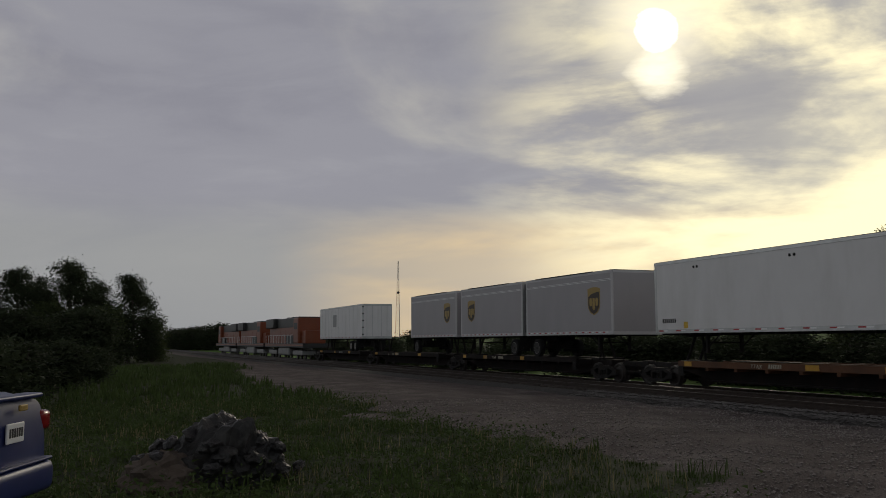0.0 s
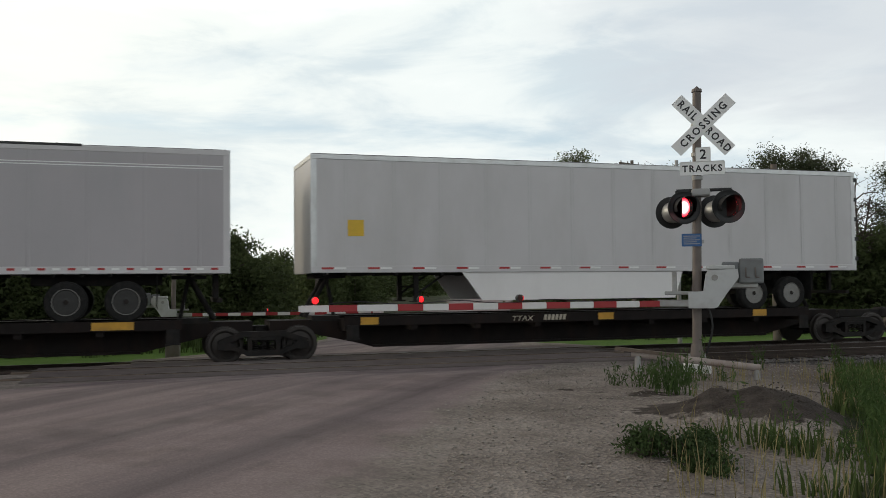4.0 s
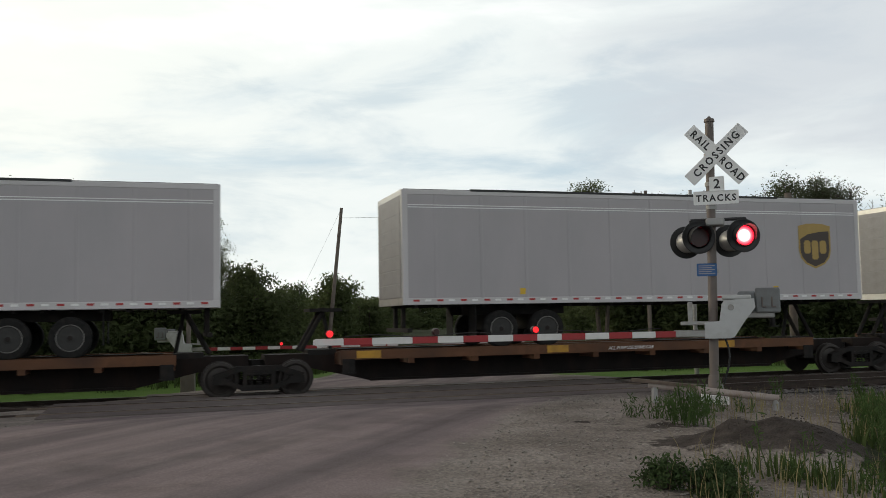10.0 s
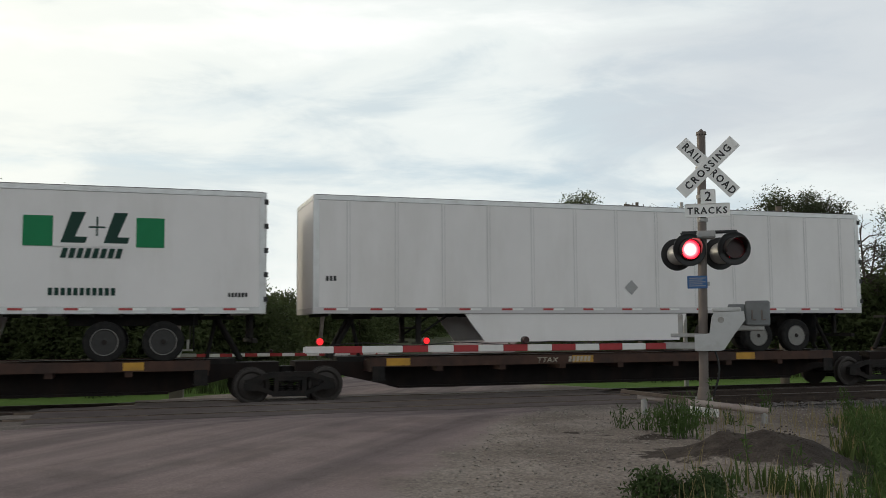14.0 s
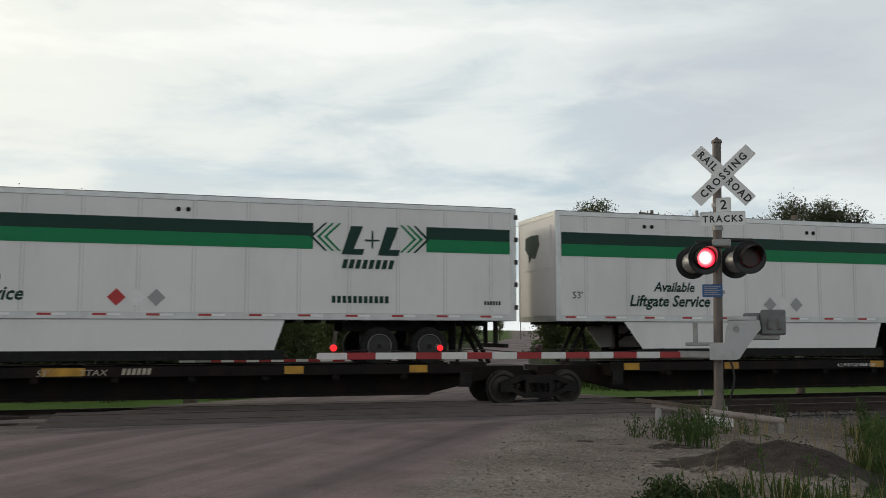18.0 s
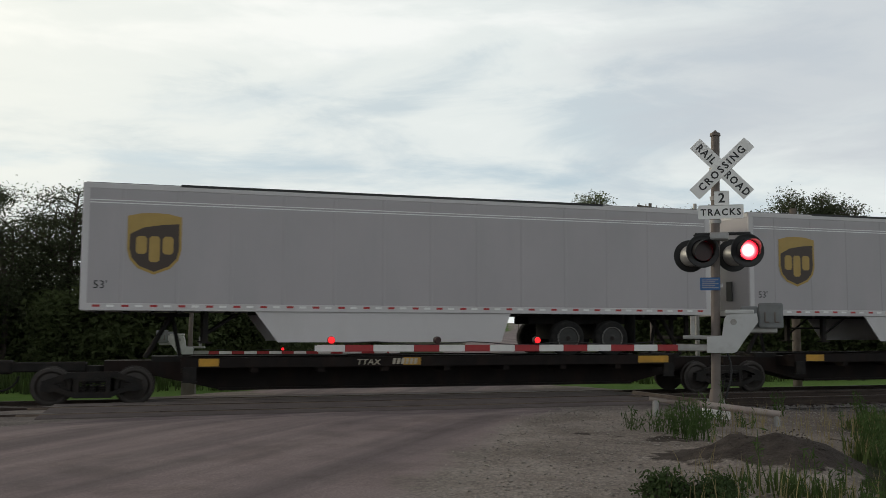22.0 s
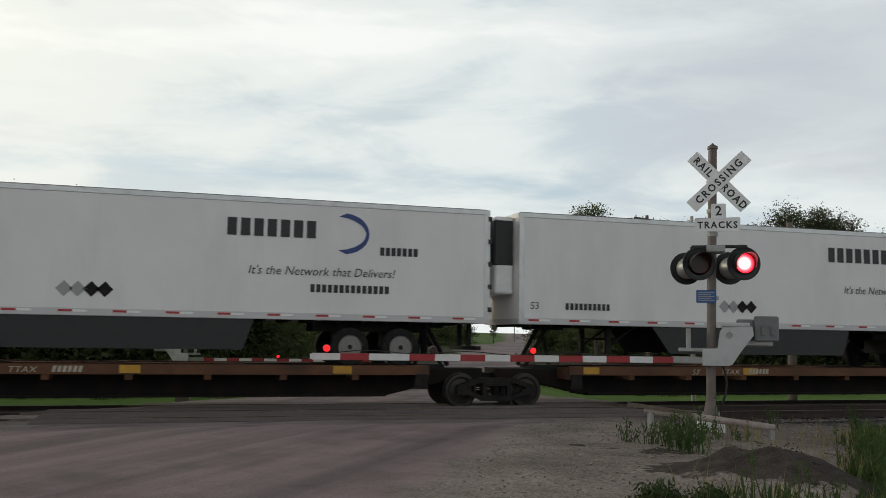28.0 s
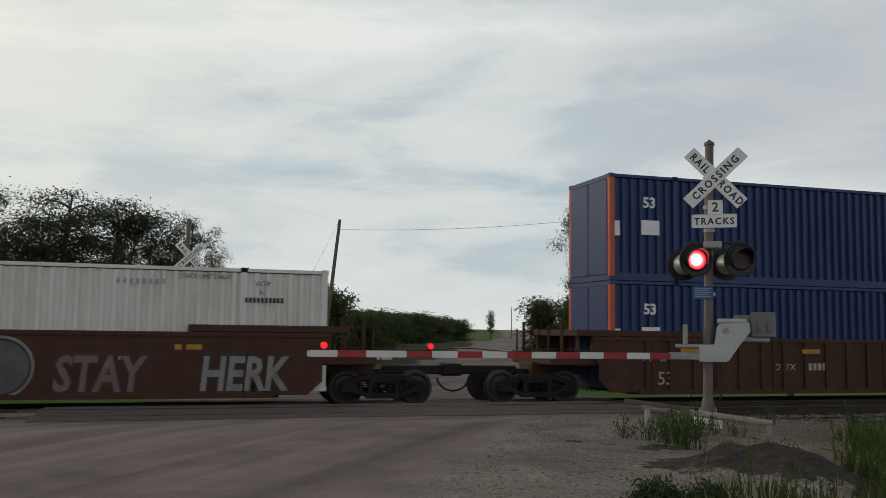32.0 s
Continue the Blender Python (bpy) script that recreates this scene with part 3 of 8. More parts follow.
def crossing_panels():
    """Timber and asphalt fill between and beside the rails."""
    c = thing("crossing_surface", "timber and asphalt crossing surface between the rails", "crossing", kind="structure")
    for yc, z in ((Y1, Z1), (Y2, 0.0)):
        x0, x1 = -2.5, 10.9
        off = (yc - Y1) * RX
        for y0, y1, nm in ((-0.655, 0.655, "panel"), (-1.55, -0.85, "panel"), (0.85, 1.55, "panel")):
            part("panel", lambda b: box(b, x0 + off + 0.4, x1 + off - 0.4, yc + y0, yc + y1, z - 0.15, z - 0.012), PATCH, c, "dark asphalt infill")
        for y0 in (-0.84, 0.795, -0.64, 0.6):
            x = x0 + off
            while x < x1 + off:
                ln = random.uniform(2.2, 2.6)
                part("plank", lambda b: bev_box(b, x, min(x + ln - 0.015, x1 + off), yc + y0 - 0.02, yc + y0 + 0.06, z - 0.16, z - 0.004 + random.uniform(-0.006, 0.004), 0.008, 1), PLANK, c)
                x += ln


ground()
road()
tracks()
crossing_panels()

# ---- the train ----
SPEED = 31.127                   # metres a second towards -x
HW = 1.3                         # half width of a trailer
MOVING = []                      # things of the train and where they are at the start
SHIELD = mat("brown_shield", (0.05, 0.031, 0.022), 0.4, 0, 0.05, 5)
GOLD = mat("gold_shield", (0.42, 0.28, 0.07), 0.4, 0, 0.08, 4)
GREEN = mat("green_stripe", (0.012, 0.22, 0.085), 0.5, 0, 0.05, 3, spec=0.25)
DGREEN = mat("dark_green_stripe", (0.01, 0.045, 0.033), 0.5, 0, 0.05, 3, spec=0.25)
INK = mat("dark_lettering", (0.03, 0.03, 0.032), 0.5, 0, 0.05, 9)
DECAL = mat("grey_decal", (0.36, 0.36, 0.36), 0.5, 0, 0.05, 9)
NAVY = mat("navy_mark", (0.03, 0.06, 0.22), 0.4, 0, 0.05, 9)
ORANGE = mat("orange_mark", (0.68, 0.16, 0.03), 0.4, 0, 0.05, 9)
YELLOW = mat("yellow_mark", (0.72, 0.46, 0.03), 0.4, 0, 0.08, 5)
REDM = mat("red_mark", (0.5, 0.03, 0.03), 0.4, 0, 0.08, 5)
PURPLE = mat("violet_mark", (0.05, 0.03, 0.2), 0.4, 0, 0.05, 5)


ROOFD = mat("dark_trailer_roof", (0.1, 0.1, 0.1), 0.7, 0, 0.2, 2)
ROLL = mat("roll_door_grey", (0.27, 0.27, 0.285), 0.5, 0.2, 0.1, 2, 0, 60, (0.16, 0.155, 0.15), 0.5, 1.5)
JOINT = mat("panel_joint_grey", (0.56, 0.56, 0.55), 0.6, 0, 0.1, 3)
STENCIL = mat("faded_stencil", (0.42, 0.38, 0.3), 0.7, 0, 0.25, 6)


def flat(bm, pts, y, th=0.004):
    """A thin decal proud of the near side."""
    prism(bm, pts, y - th, y)


def tyre_wheel(parent, x, z, r=0.5, rim=RIM, side=-1):
    def ty(b):
        w = 0.28
        lathe_y(b, [(0, r * 0.6), (-w / 2, r * 0.62), (-w / 2, r * 0.9), (-w / 2 + 0.03, r * 0.98), (-0.03, r), (0.03, r), (w / 2 - 0.03, r * 0.98), (w / 2, r * 0.9), (w / 2, r * 0.62), (0.004, r * 0.6)], n=28)

    def ri(b):
        lathe_y(b, [(-0.12, r * 0.63), (-0.14, r * 0.6), (-0.10, r * 0.54), (-0.05, r * 0.42), (-0.06, r * 0.25), (-0.12, r * 0.22), (-0.13, r * 0.1), (-0.1, 0.01)], n=20)
        for k in range(8):
            a = k * math.pi / 4
            tube(b, (r * 0.33 * math.cos(a), -0.09, r * 0.33 * math.sin(a)), (r * 0.33 * math.cos(a), -0.045, r * 0.33 * math.sin(a)), 0.02, n=6)
    t = part("wheel", ty, RUBBER, parent, at=pose(x, side * (HW - 0.16), z), smooth=True, key=("tyre", r))
    if side > 0:
        t.matrix_basis = pose(x, side * (HW - 0.16), z, 0, 0, 180)
    o = part("rim", ri, rim, t, smooth=True, key=("rim", r, rim.name))
    if rim is RIMD and side < 0:
        part("rim_edge", lambda b: [tube(b, (r * 0.625 * math.cos(a * 0.2618), -0.135, r * 0.625 * math.sin(a * 0.2618)), (r * 0.625 * math.cos((a + 1) * 0.2618), -0.135, r * 0.625 * math.sin((a + 1) * 0.2618)), 0.012, n=5, caps=False) for a in range(24)] and None, RIM, o, "pale worn rim edge", key=("rimedge", r))

    def holes(b):
        for k in range(10):
            a = (k + 0.5) * math.pi / 5
            tube(b, (r * 0.48 * math.cos(a), -0.06, r * 0.48 * math.sin(a)), (r * 0.48 * math.cos(a), -0.086, r * 0.48 * math.sin(a)), r * 0.065, n=8)
        tube(b, (0, -0.1, 0), (0, -0.134, 0), r * 0.15, r * 0.12, n=12)
    if side < 0:
        part("hand_hole", holes, STEELD, o, "dark round hand holes and hub", key=("holes", r))["kind"] = "stuff"
    return t


def shield(parent, cx, cz, h=1.05, y=-HW):
    w = h * 0.42

    def outline(k):
        return [(-w * k, 0.44 * h * k), (-w * 0.5 * k, 0.49 * h * k), (0, 0.5 * h * k), (w * 0.5 * k, 0.49 * h * k), (w * k, 0.44 * h * k), (w * k, -0.1 * h * k), (w * 0.9 * k, -0.26 * h * k), (w * 0.6 * k, -0.4 * h * k), (0, -0.5 * h * k), (-w * 0.6 * k, -0.4 * h * k), (-w * 0.9 * k, -0.26 * h * k), (-w * k, -0.1 * h * k)]

    def base(b):
        flat(b, outline(1.0), 0, 0.004)

    def dark(b):
        flat(b, [(-w * 0.9, 0.15 * h), (-w * 0.4, 0.26 * h), (w * 0.3, 0.31 * h), (w * 0.9, 0.33 * h)] + [(x, z) for x, z in outline(0.91)[5:]], -0.004, 0.003)

    def mark(b, x0):
        c0, c1 = w * x0, w * (x0 + 0.4)
        z0, z1 = (-0.17 if x0 != -0.2 else -0.3) * h, 0.12 * h
        flat(b, [(c0, z0 + 0.04 * h), (c0 + 0.08 * w, z0), (c1 - 0.08 * w, z0), (c1, z0 + 0.04 * h), (c1, z1 - 0.04 * h), (c1 - 0.08 * w, z1), (c0 + 0.08 * w, z1), (c0, z1 - 0.04 * h)], -0.007, 0.003)
    s = part("shield_mark", base, GOLD, parent, "brown and gold shield mark", at=(cx, y - 0.0095, cz), key=("sh0", h))
    part("shield_field", dark, SHIELD, s, key=("sh1", h))
    for x0 in (-0.68, -0.2, 0.3):
        part("shield_block", lambda b: mark(b, x0), GOLD, s, "gold block in place of a letter", key=("sh2", h, x0))


def bars(parent, x, z, n, size, material, y=-HW, label="unreadable dark marking", gap=0.25, slant=0.0, frac=0.62):
    """Marks that stand in for a row of characters."""
    def f(b):
        for i in range(n):
            x0 = i * size * frac * (1 + gap)
            w = size * frac * 0.85
            flat(b, [(x0, 0), (x0 + w, 0), (x0 + w + slant * size, size), (x0 + slant * size, size)], 0)
    part("marking", f, material, parent, label, at=(x, y - 0.0085, z), key=("bars", n, size, material.name, gap, slant, frac))


def words(parent, text, x, z, size, material, y=-HW, shear=0.0, width=1.0, bold=0.0, label=""):
    part("lettering", lettering(text, size, material, shear, width, "LEFT", bold), None, parent, label or "painted lettering", at=(x, y - 0.0105, z))


def diamonds(parent, x, z, n, s, mats_, y=-HW, gap=1.35):
    for i in range(n):
        def f(b):
            flat(b, [(-s, 0), (0, -s), (s, 0), (0, s)], 0)
        part("placard", f, mats_[i % len(mats_)], parent, "diamond hazard placard", at=(x + i * 2 * s * gap * 0.8, y - 0.0085, z), key=("dia", s, mats_[i % len(mats_)].name))


ZB, ZT = 2.14, 5.06              # bottom rail and roof of a trailer on its car


def trailer(p, ln, body, nose, style, label, skirt=True, rim=RIM, seams=1.22, dark_roof=False, axle=2.3, zt=ZT, group="trailers on the train", skirt_from=4.4, legs_mat=None):
    """A road trailer on a spine car. nose: 'L' or 'R', the end that the tractor takes."""
    t = thing("semi_trailer", label, "trailer", group=group)
    X = (lambda u: u) if nose == "L" else (lambda u: ln - u)
    zb = ZB
    pup = ln < 10

    def shell(b):
        side = [(0.0, 0.0)]
        x = seams * 0.7
        while seams and x < ln - 0.4:
            side += [(x - 0.04, 0), (x - 0.034, 0.008), (x + 0.034, 0.008), (x + 0.04, 0)]
            x += seams
        side.append((ln, 0.0))
        plan = [(u, -HW - d) for u, d in side] + [(u, HW + d) for u, d in side[::-1]]
        lo = [b.verts.new((u, w, zb + 0.14)) for u, w in plan]
        hi = [b.verts.new((u, w, zt - 0.05)) for u, w in plan]
        b.faces.new(lo[::-1])
        b.faces.new(hi)
        for i in range(len(plan)):
            k = (i + 1) % len(plan)
            b.faces.new((lo[i], lo[k], hi[k], hi[i]))
    part("body", shell, body, t, key=("body", ln, body.name, zt, seams))

    def joints(b):
        x = seams * 0.7
        while x < ln - 0.4:
            box(b, x - 0.045, x - 0.03, -HW - 0.0105, -HW - 0.0075, zb + 0.16, zt - 0.15)
            box(b, x + 0.03, x + 0.04, -HW - 0.0105, -HW - 0.0075, zb + 0.16, zt - 0.15)
            x += seams
    if seams and style != "parcel":
        part("panel_joint", joints, JOINT, t, "grey panel joints", key=("joint", ln, zt, seams))["kind"] = "stuff"

    def roof(b):
        bev_box(b, 0.03, ln - 0.03, -HW + 0.03, HW - 0.03, zt - 0.06, zt, 0.02, 1)
    part("roof", roof, ROOFD if not dark_roof else BLACK, t, key=("roof", ln, dark_roof, zt))

    def toprail(b):
        for y0, y1 in ((-HW - 0.012, -HW + 0.05), (HW - 0.05, HW + 0.012)):
            bev_box(b, -0.016, ln + 0.016, y0, y1, zt - 0.15, zt - 0.02, 0.012, 1)
            for s in (0.0, ln):
                bev_box(b, s - 0.016, s + 0.016, y0, y1, zb + 0.02, zt - 0.03, 0.01, 1)
                box(b, (s if s == 0 else s - 0.13), (s + 0.13 if s == 0 else s), y0 + 0.003, y1 - 0.003, zb + 0.1, zt - 0.1)
        for s in (0.0, ln):
            box(b, s - 0.015, s + 0.015, -HW, HW, zt - 0.14, zt - 0.03)
    part("body_frame", toprail, ALU if style != "parcel" else LGREY, t, "top rails and corner posts", key=("trail", ln, style == "parcel", zt))

    def botrail(b):
        for s in (-1, 1):
            y0, y1 = (-HW - 0.014, -HW + 0.05) if s < 0 else (HW - 0.05, HW + 0.014)
            bev_box(b, 0.0, ln, y0, y1, zb, zb + 0.17, 0.012, 1)
        box(b, 0.0, 0.06, -HW, HW, zb, zb + 0.15)
        box(b, ln - 0.06, ln, -HW, HW, zb, zb + 0.15)
    part("bottom_rail", botrail, LGREY if style in ("parcel", "plain") else ALU, t, key=("brail", ln, style in ("parcel", "plain")))

    def floor_(b):
        box(b, 0.05, ln - 0.05, -HW + 0.06, HW - 0.06, zb + 0.04, zb + 0.139)
        for k in range(int(ln / 0.6)):
            box(b, 0.3 + k * 0.6, 0.38 + k * 0.6, -HW + 0.08, HW - 0.08, zb - 0.06, zb + 0.05)
    part("floor_frame", floor_, STEELD, t, key=("floor", ln))

    # rear doors, two leaves with bars and hinges
    rear = X(ln)
    sgn = 1 if nose == "L" else -1

    def frame_(b):
        for y0, y1, z0, z1 in ((-HW + 0.01, -HW + 0.12, zb, zt - 0.02), (HW - 0.12, HW - 0.01, zb, zt - 0.02), (-HW + 0.1, HW - 0.1, zt - 0.16, zt - 0.02), (-HW + 0.1, HW - 0.1, zb, zb + 0.18)):
            box(b, rear - 0.02, rear + 0.03, y0, y1, z0, z1)
    part("rear_frame", frame_, ALU, t, key=("rframe", rear, zt))
    for s in (-1, 1):
        def leaf(b):
            bev_box(b, min(rear, rear + sgn * 0.035), max(rear, rear + sgn * 0.035), -HW / 2 + 0.08, HW / 2 - 0.07, zb + 0.19, zt - 0.17, 0.01, 1)

        if style == "parcel":
            if s < 0:
                door = part("rear_door", lambda b: box(b, rear - 0.031, rear + 0.031, -HW + 0.12, HW - 0.12, zb + 0.18, zt - 0.16), ROLL, t, "grey slatted roll-up rear door", key=("roll", rear, zt))
                for k in range(7):
                    part("door_slat", lambda b: bev_box(b, rear - 0.036, rear + 0.036, -HW + 0.13, HW - 0.13, 0, 0.335, 0.008, 1), ROLL, door, at=(0, 0, zb + 0.2 + k * 0.35), key=("slat", rear))
            continue

        def barz(b):
            tube(b, (rear + sgn * 0.06, 0, zb + 0.15), (rear + sgn * 0.06, 0, zt - 0.12), 0.016, n=6)
        d = part("rear_door", leaf, body if style != "striped" else DIRTY, t, at=(0, s * HW / 2, 0), key=("leaf", rear, body.name, style == "striped", zt))
        for yy in (-0.28, 0.2):
            part("lock_rod", barz, ALU, d, at=(0, yy, 0), key=("lock", rear, zt))

    def hinges(b):
        for k in range(5):
            z = zb + 0.35 + k * (zt - zb - 0.6) / 4
            box(b, rear - 0.03, rear + 0.07, -HW - 0.02, -HW + 0.1, z - 0.06, z + 0.06)
    if style != "parcel":
        part("hinge", hinges, BLACK, t, key=("hinge", rear, zt))["kind"] = "stuff"
    else:
        part("roof_edge_strip", lambda b: box(b, ln * 0.13, ln * 0.8, -HW - 0.02, -HW + 0.03, zt - 0.045, zt + 0.012), BLACK, t, "dark strip along the roof edge", key=("rstrip", ln, zt))

    # running gear
    zw = 1.04 + 0.5
    n_ax = 1 if pup else 2
    u0 = ln - (1.1 if pup else axle) if pup else ln - axle - 1.25
    for k in range(n_ax):
        u = u0 + k * 1.27
        for s in (-1, 1):
            tyre_wheel(t, X(u), zw - 0.03, 0.47, rim, s)

    def subframe(b):
        a, c = sorted((X(u0 - 0.8), X(u0 + (n_ax - 1) * 1.27 + 0.8)))
        for yy in (-0.55, 0.45):
            box(b, a, c, yy, yy + 0.1, zb - 0.26, zb)
        for k in range(n_ax):
            u = u0 + k * 1.27
            tube(b, (X(u), -HW + 0.1, zw), (X(u), HW - 0.1, zw), 0.07, n=8)
            box(b, X(u) - 0.12, X(u) + 0.12, -0.6, 0.6, zw - 0.05, zb - 0.2)
    part("axle_frame", subframe, STEELD, t, key=("sub", ln, nose, axle))

    def flaps(b):
        u = u0 + (n_ax - 1) * 1.27 + 0.68
        box(b, X(u) - 0.006, X(u) + 0.006, 0, 0.6, zb - 0.82, zb + 0.05)
    for yy in (-HW + 0.03, HW - 0.63):
        part("mud_flap", flaps, RUBBER, t, at=(0, yy, 0), key=("flap", ln, nose, axle))

    def guard(b):
        for yy in (-0.45, 0.35):
            box(b, X(ln - 0.22) - 0.05, X(ln - 0.22) + 0.05, yy, yy + 0.1, zb - 0.6, zb)
        box(b, X(ln - 0.2) - 0.06, X(ln - 0.2) + 0.06, -1.15, 1.15, zb - 0.68, zb - 0.58)
    part("underride_guard", guard, STEELD, t, key=("guard", ln, nose))

    def legs(b):
        u = 1.9 if pup else 2.75
        for yy in (-0.85, 0.75):
            box(b, X(u) - 0.06, X(u) + 0.06, yy - 0.06, yy + 0.06, zb - 0.72, zb)
            box(b, X(u) - 0.14, X(u) + 0.14, yy - 0.12, yy + 0.12, zb - 0.75, zb - 0.72)
            tube(b, (X(u), yy, zb - 0.55), (X(u + 0.8), yy, zb - 0.02), 0.03, n=6)
        tube(b, (X(u), -0.85, zb - 0.35), (X(u), 0.75, zb - 0.35), 0.03, n=6)
    part("landing_gear", legs, legs_mat or STEELD, t, key=("legs", ln, nose, legs_mat is None))

    if skirt:
        def skirt_(b):
            a, c = min(u0 - 0.75, 10.3), (skirt_from if not pup else 2.6)
            pts = [(X(a), zb + 0.01), (X(c - 0.55), zb + 0.01), (X(c), zb - 0.72), (X(a - 0.25), zb - 0.72)]
            prism(b, pts, -0.01, 0.01)
        for yy in (-HW + 0.04, HW - 0.04):
            part("side_skirt", skirt_, WHITE if skirt is True else skirt, t, "smooth side skirt under the trailer", at=(0, yy, 0), key=("skirt", ln, nose, axle, skirt_from, skirt is True or skirt.name))

    if style == "striped" and p > 500:
        a0, c0 = sorted((X(min(u0 - 1.0, 10.3)), X(skirt_from + 0.05)))
        for yy in (-HW + 0.04, HW - 0.04):
            part("skirt_strip", lambda b: box(b, a0, c0, -0.012, 0.012, zb - 0.94, zb - 0.715), RUBBER, t, "black rubber strip under the skirt", at=(0, yy, 0), key=("sstrip", ln, nose, axle))

    # red and white reflective tape along the bottom rail
    def tape(b, first):
        k, x = 0, 0.25 + (0 if first else 0.3)
        step = 0.62 if style == "parcel" else 1.15
        while x < ln - 0.3:
            box(b, x, x + (0.16 if style == "parcel" else 0.3), -HW - 0.019, -HW - 0.0145, zb + 0.085, zb + 0.135)
            x += step
    part("red_tape", lambda b: tape(b, True), RED, t, key=("tape", ln, style == "parcel", 1))["kind"] = "stuff"
    part("white_tape", lambda b: tape(b, False), WREF, t, key=("tape", ln, style == "parcel", 0))["kind"] = "stuff"

    def vents(b):
        for u in (2.6, 7.8):
            for d in (0, 0.22):
                tube(b, (X(u) + d, -HW - 0.02, zt - 0.36), (X(u) + d, -HW, zt - 0.36), 0.055, n=10)
    if style in ("striped", "vent"):
        part("side_vent", vents, STEELD, t, key=("vent", ln, nose, zt))
    if style == "parcel":
        def stripe(b):
            for z in (zt - 0.42, zt - 0.48):
                box(b, 0.14, ln - 0.14, -HW - 0.009, -HW - 0.0075, z, z + 0.022)
        part("pin_stripe", stripe, WREF, t, "double white line", key=("pstripe", ln, zt))
        shield(t, X(1.55 if not pup else 1.6), zt - 1.38, 1.42 if ln > 15 else 1.3)
        if not pup and ln > 15 and nose == "L":
            part("hose_box", lambda b: bev_box(b, -0.06, -0.014, -0.5, -0.22, zb + 0.42, zb + 0.98, 0.012, 1), BLACK, t, "black hose connection box on the nose", key="hosebox")
            part("nose_plate", lambda b: bev_box(b, -0.035, -0.014, 0.35, 0.6, zb + 0.4, zb + 0.85, 0.01, 1), WREF, t, "pale plate on the nose", key="noseplate")
        if not pup and ln > 15:
            words(t, "53'", X(0.5) - 0.25, zb + 0.5, 0.26, INK)
        elif not pup:
            def spot(b):
                flat(b, [(0, 0), (0.16, 0), (0.16, 0.16), (0, 0.16)], 0)
            for u in (ln - 3.1, 3.0):
                part("yellow_sticker", spot, YELLOW, t, at=(X(u), -HW - 0.001, zb + 0.24), key="ysticker")
    MOVING.append((t, p))
    t.matrix_basis = pose(p, Y2, 0)
    return t, X


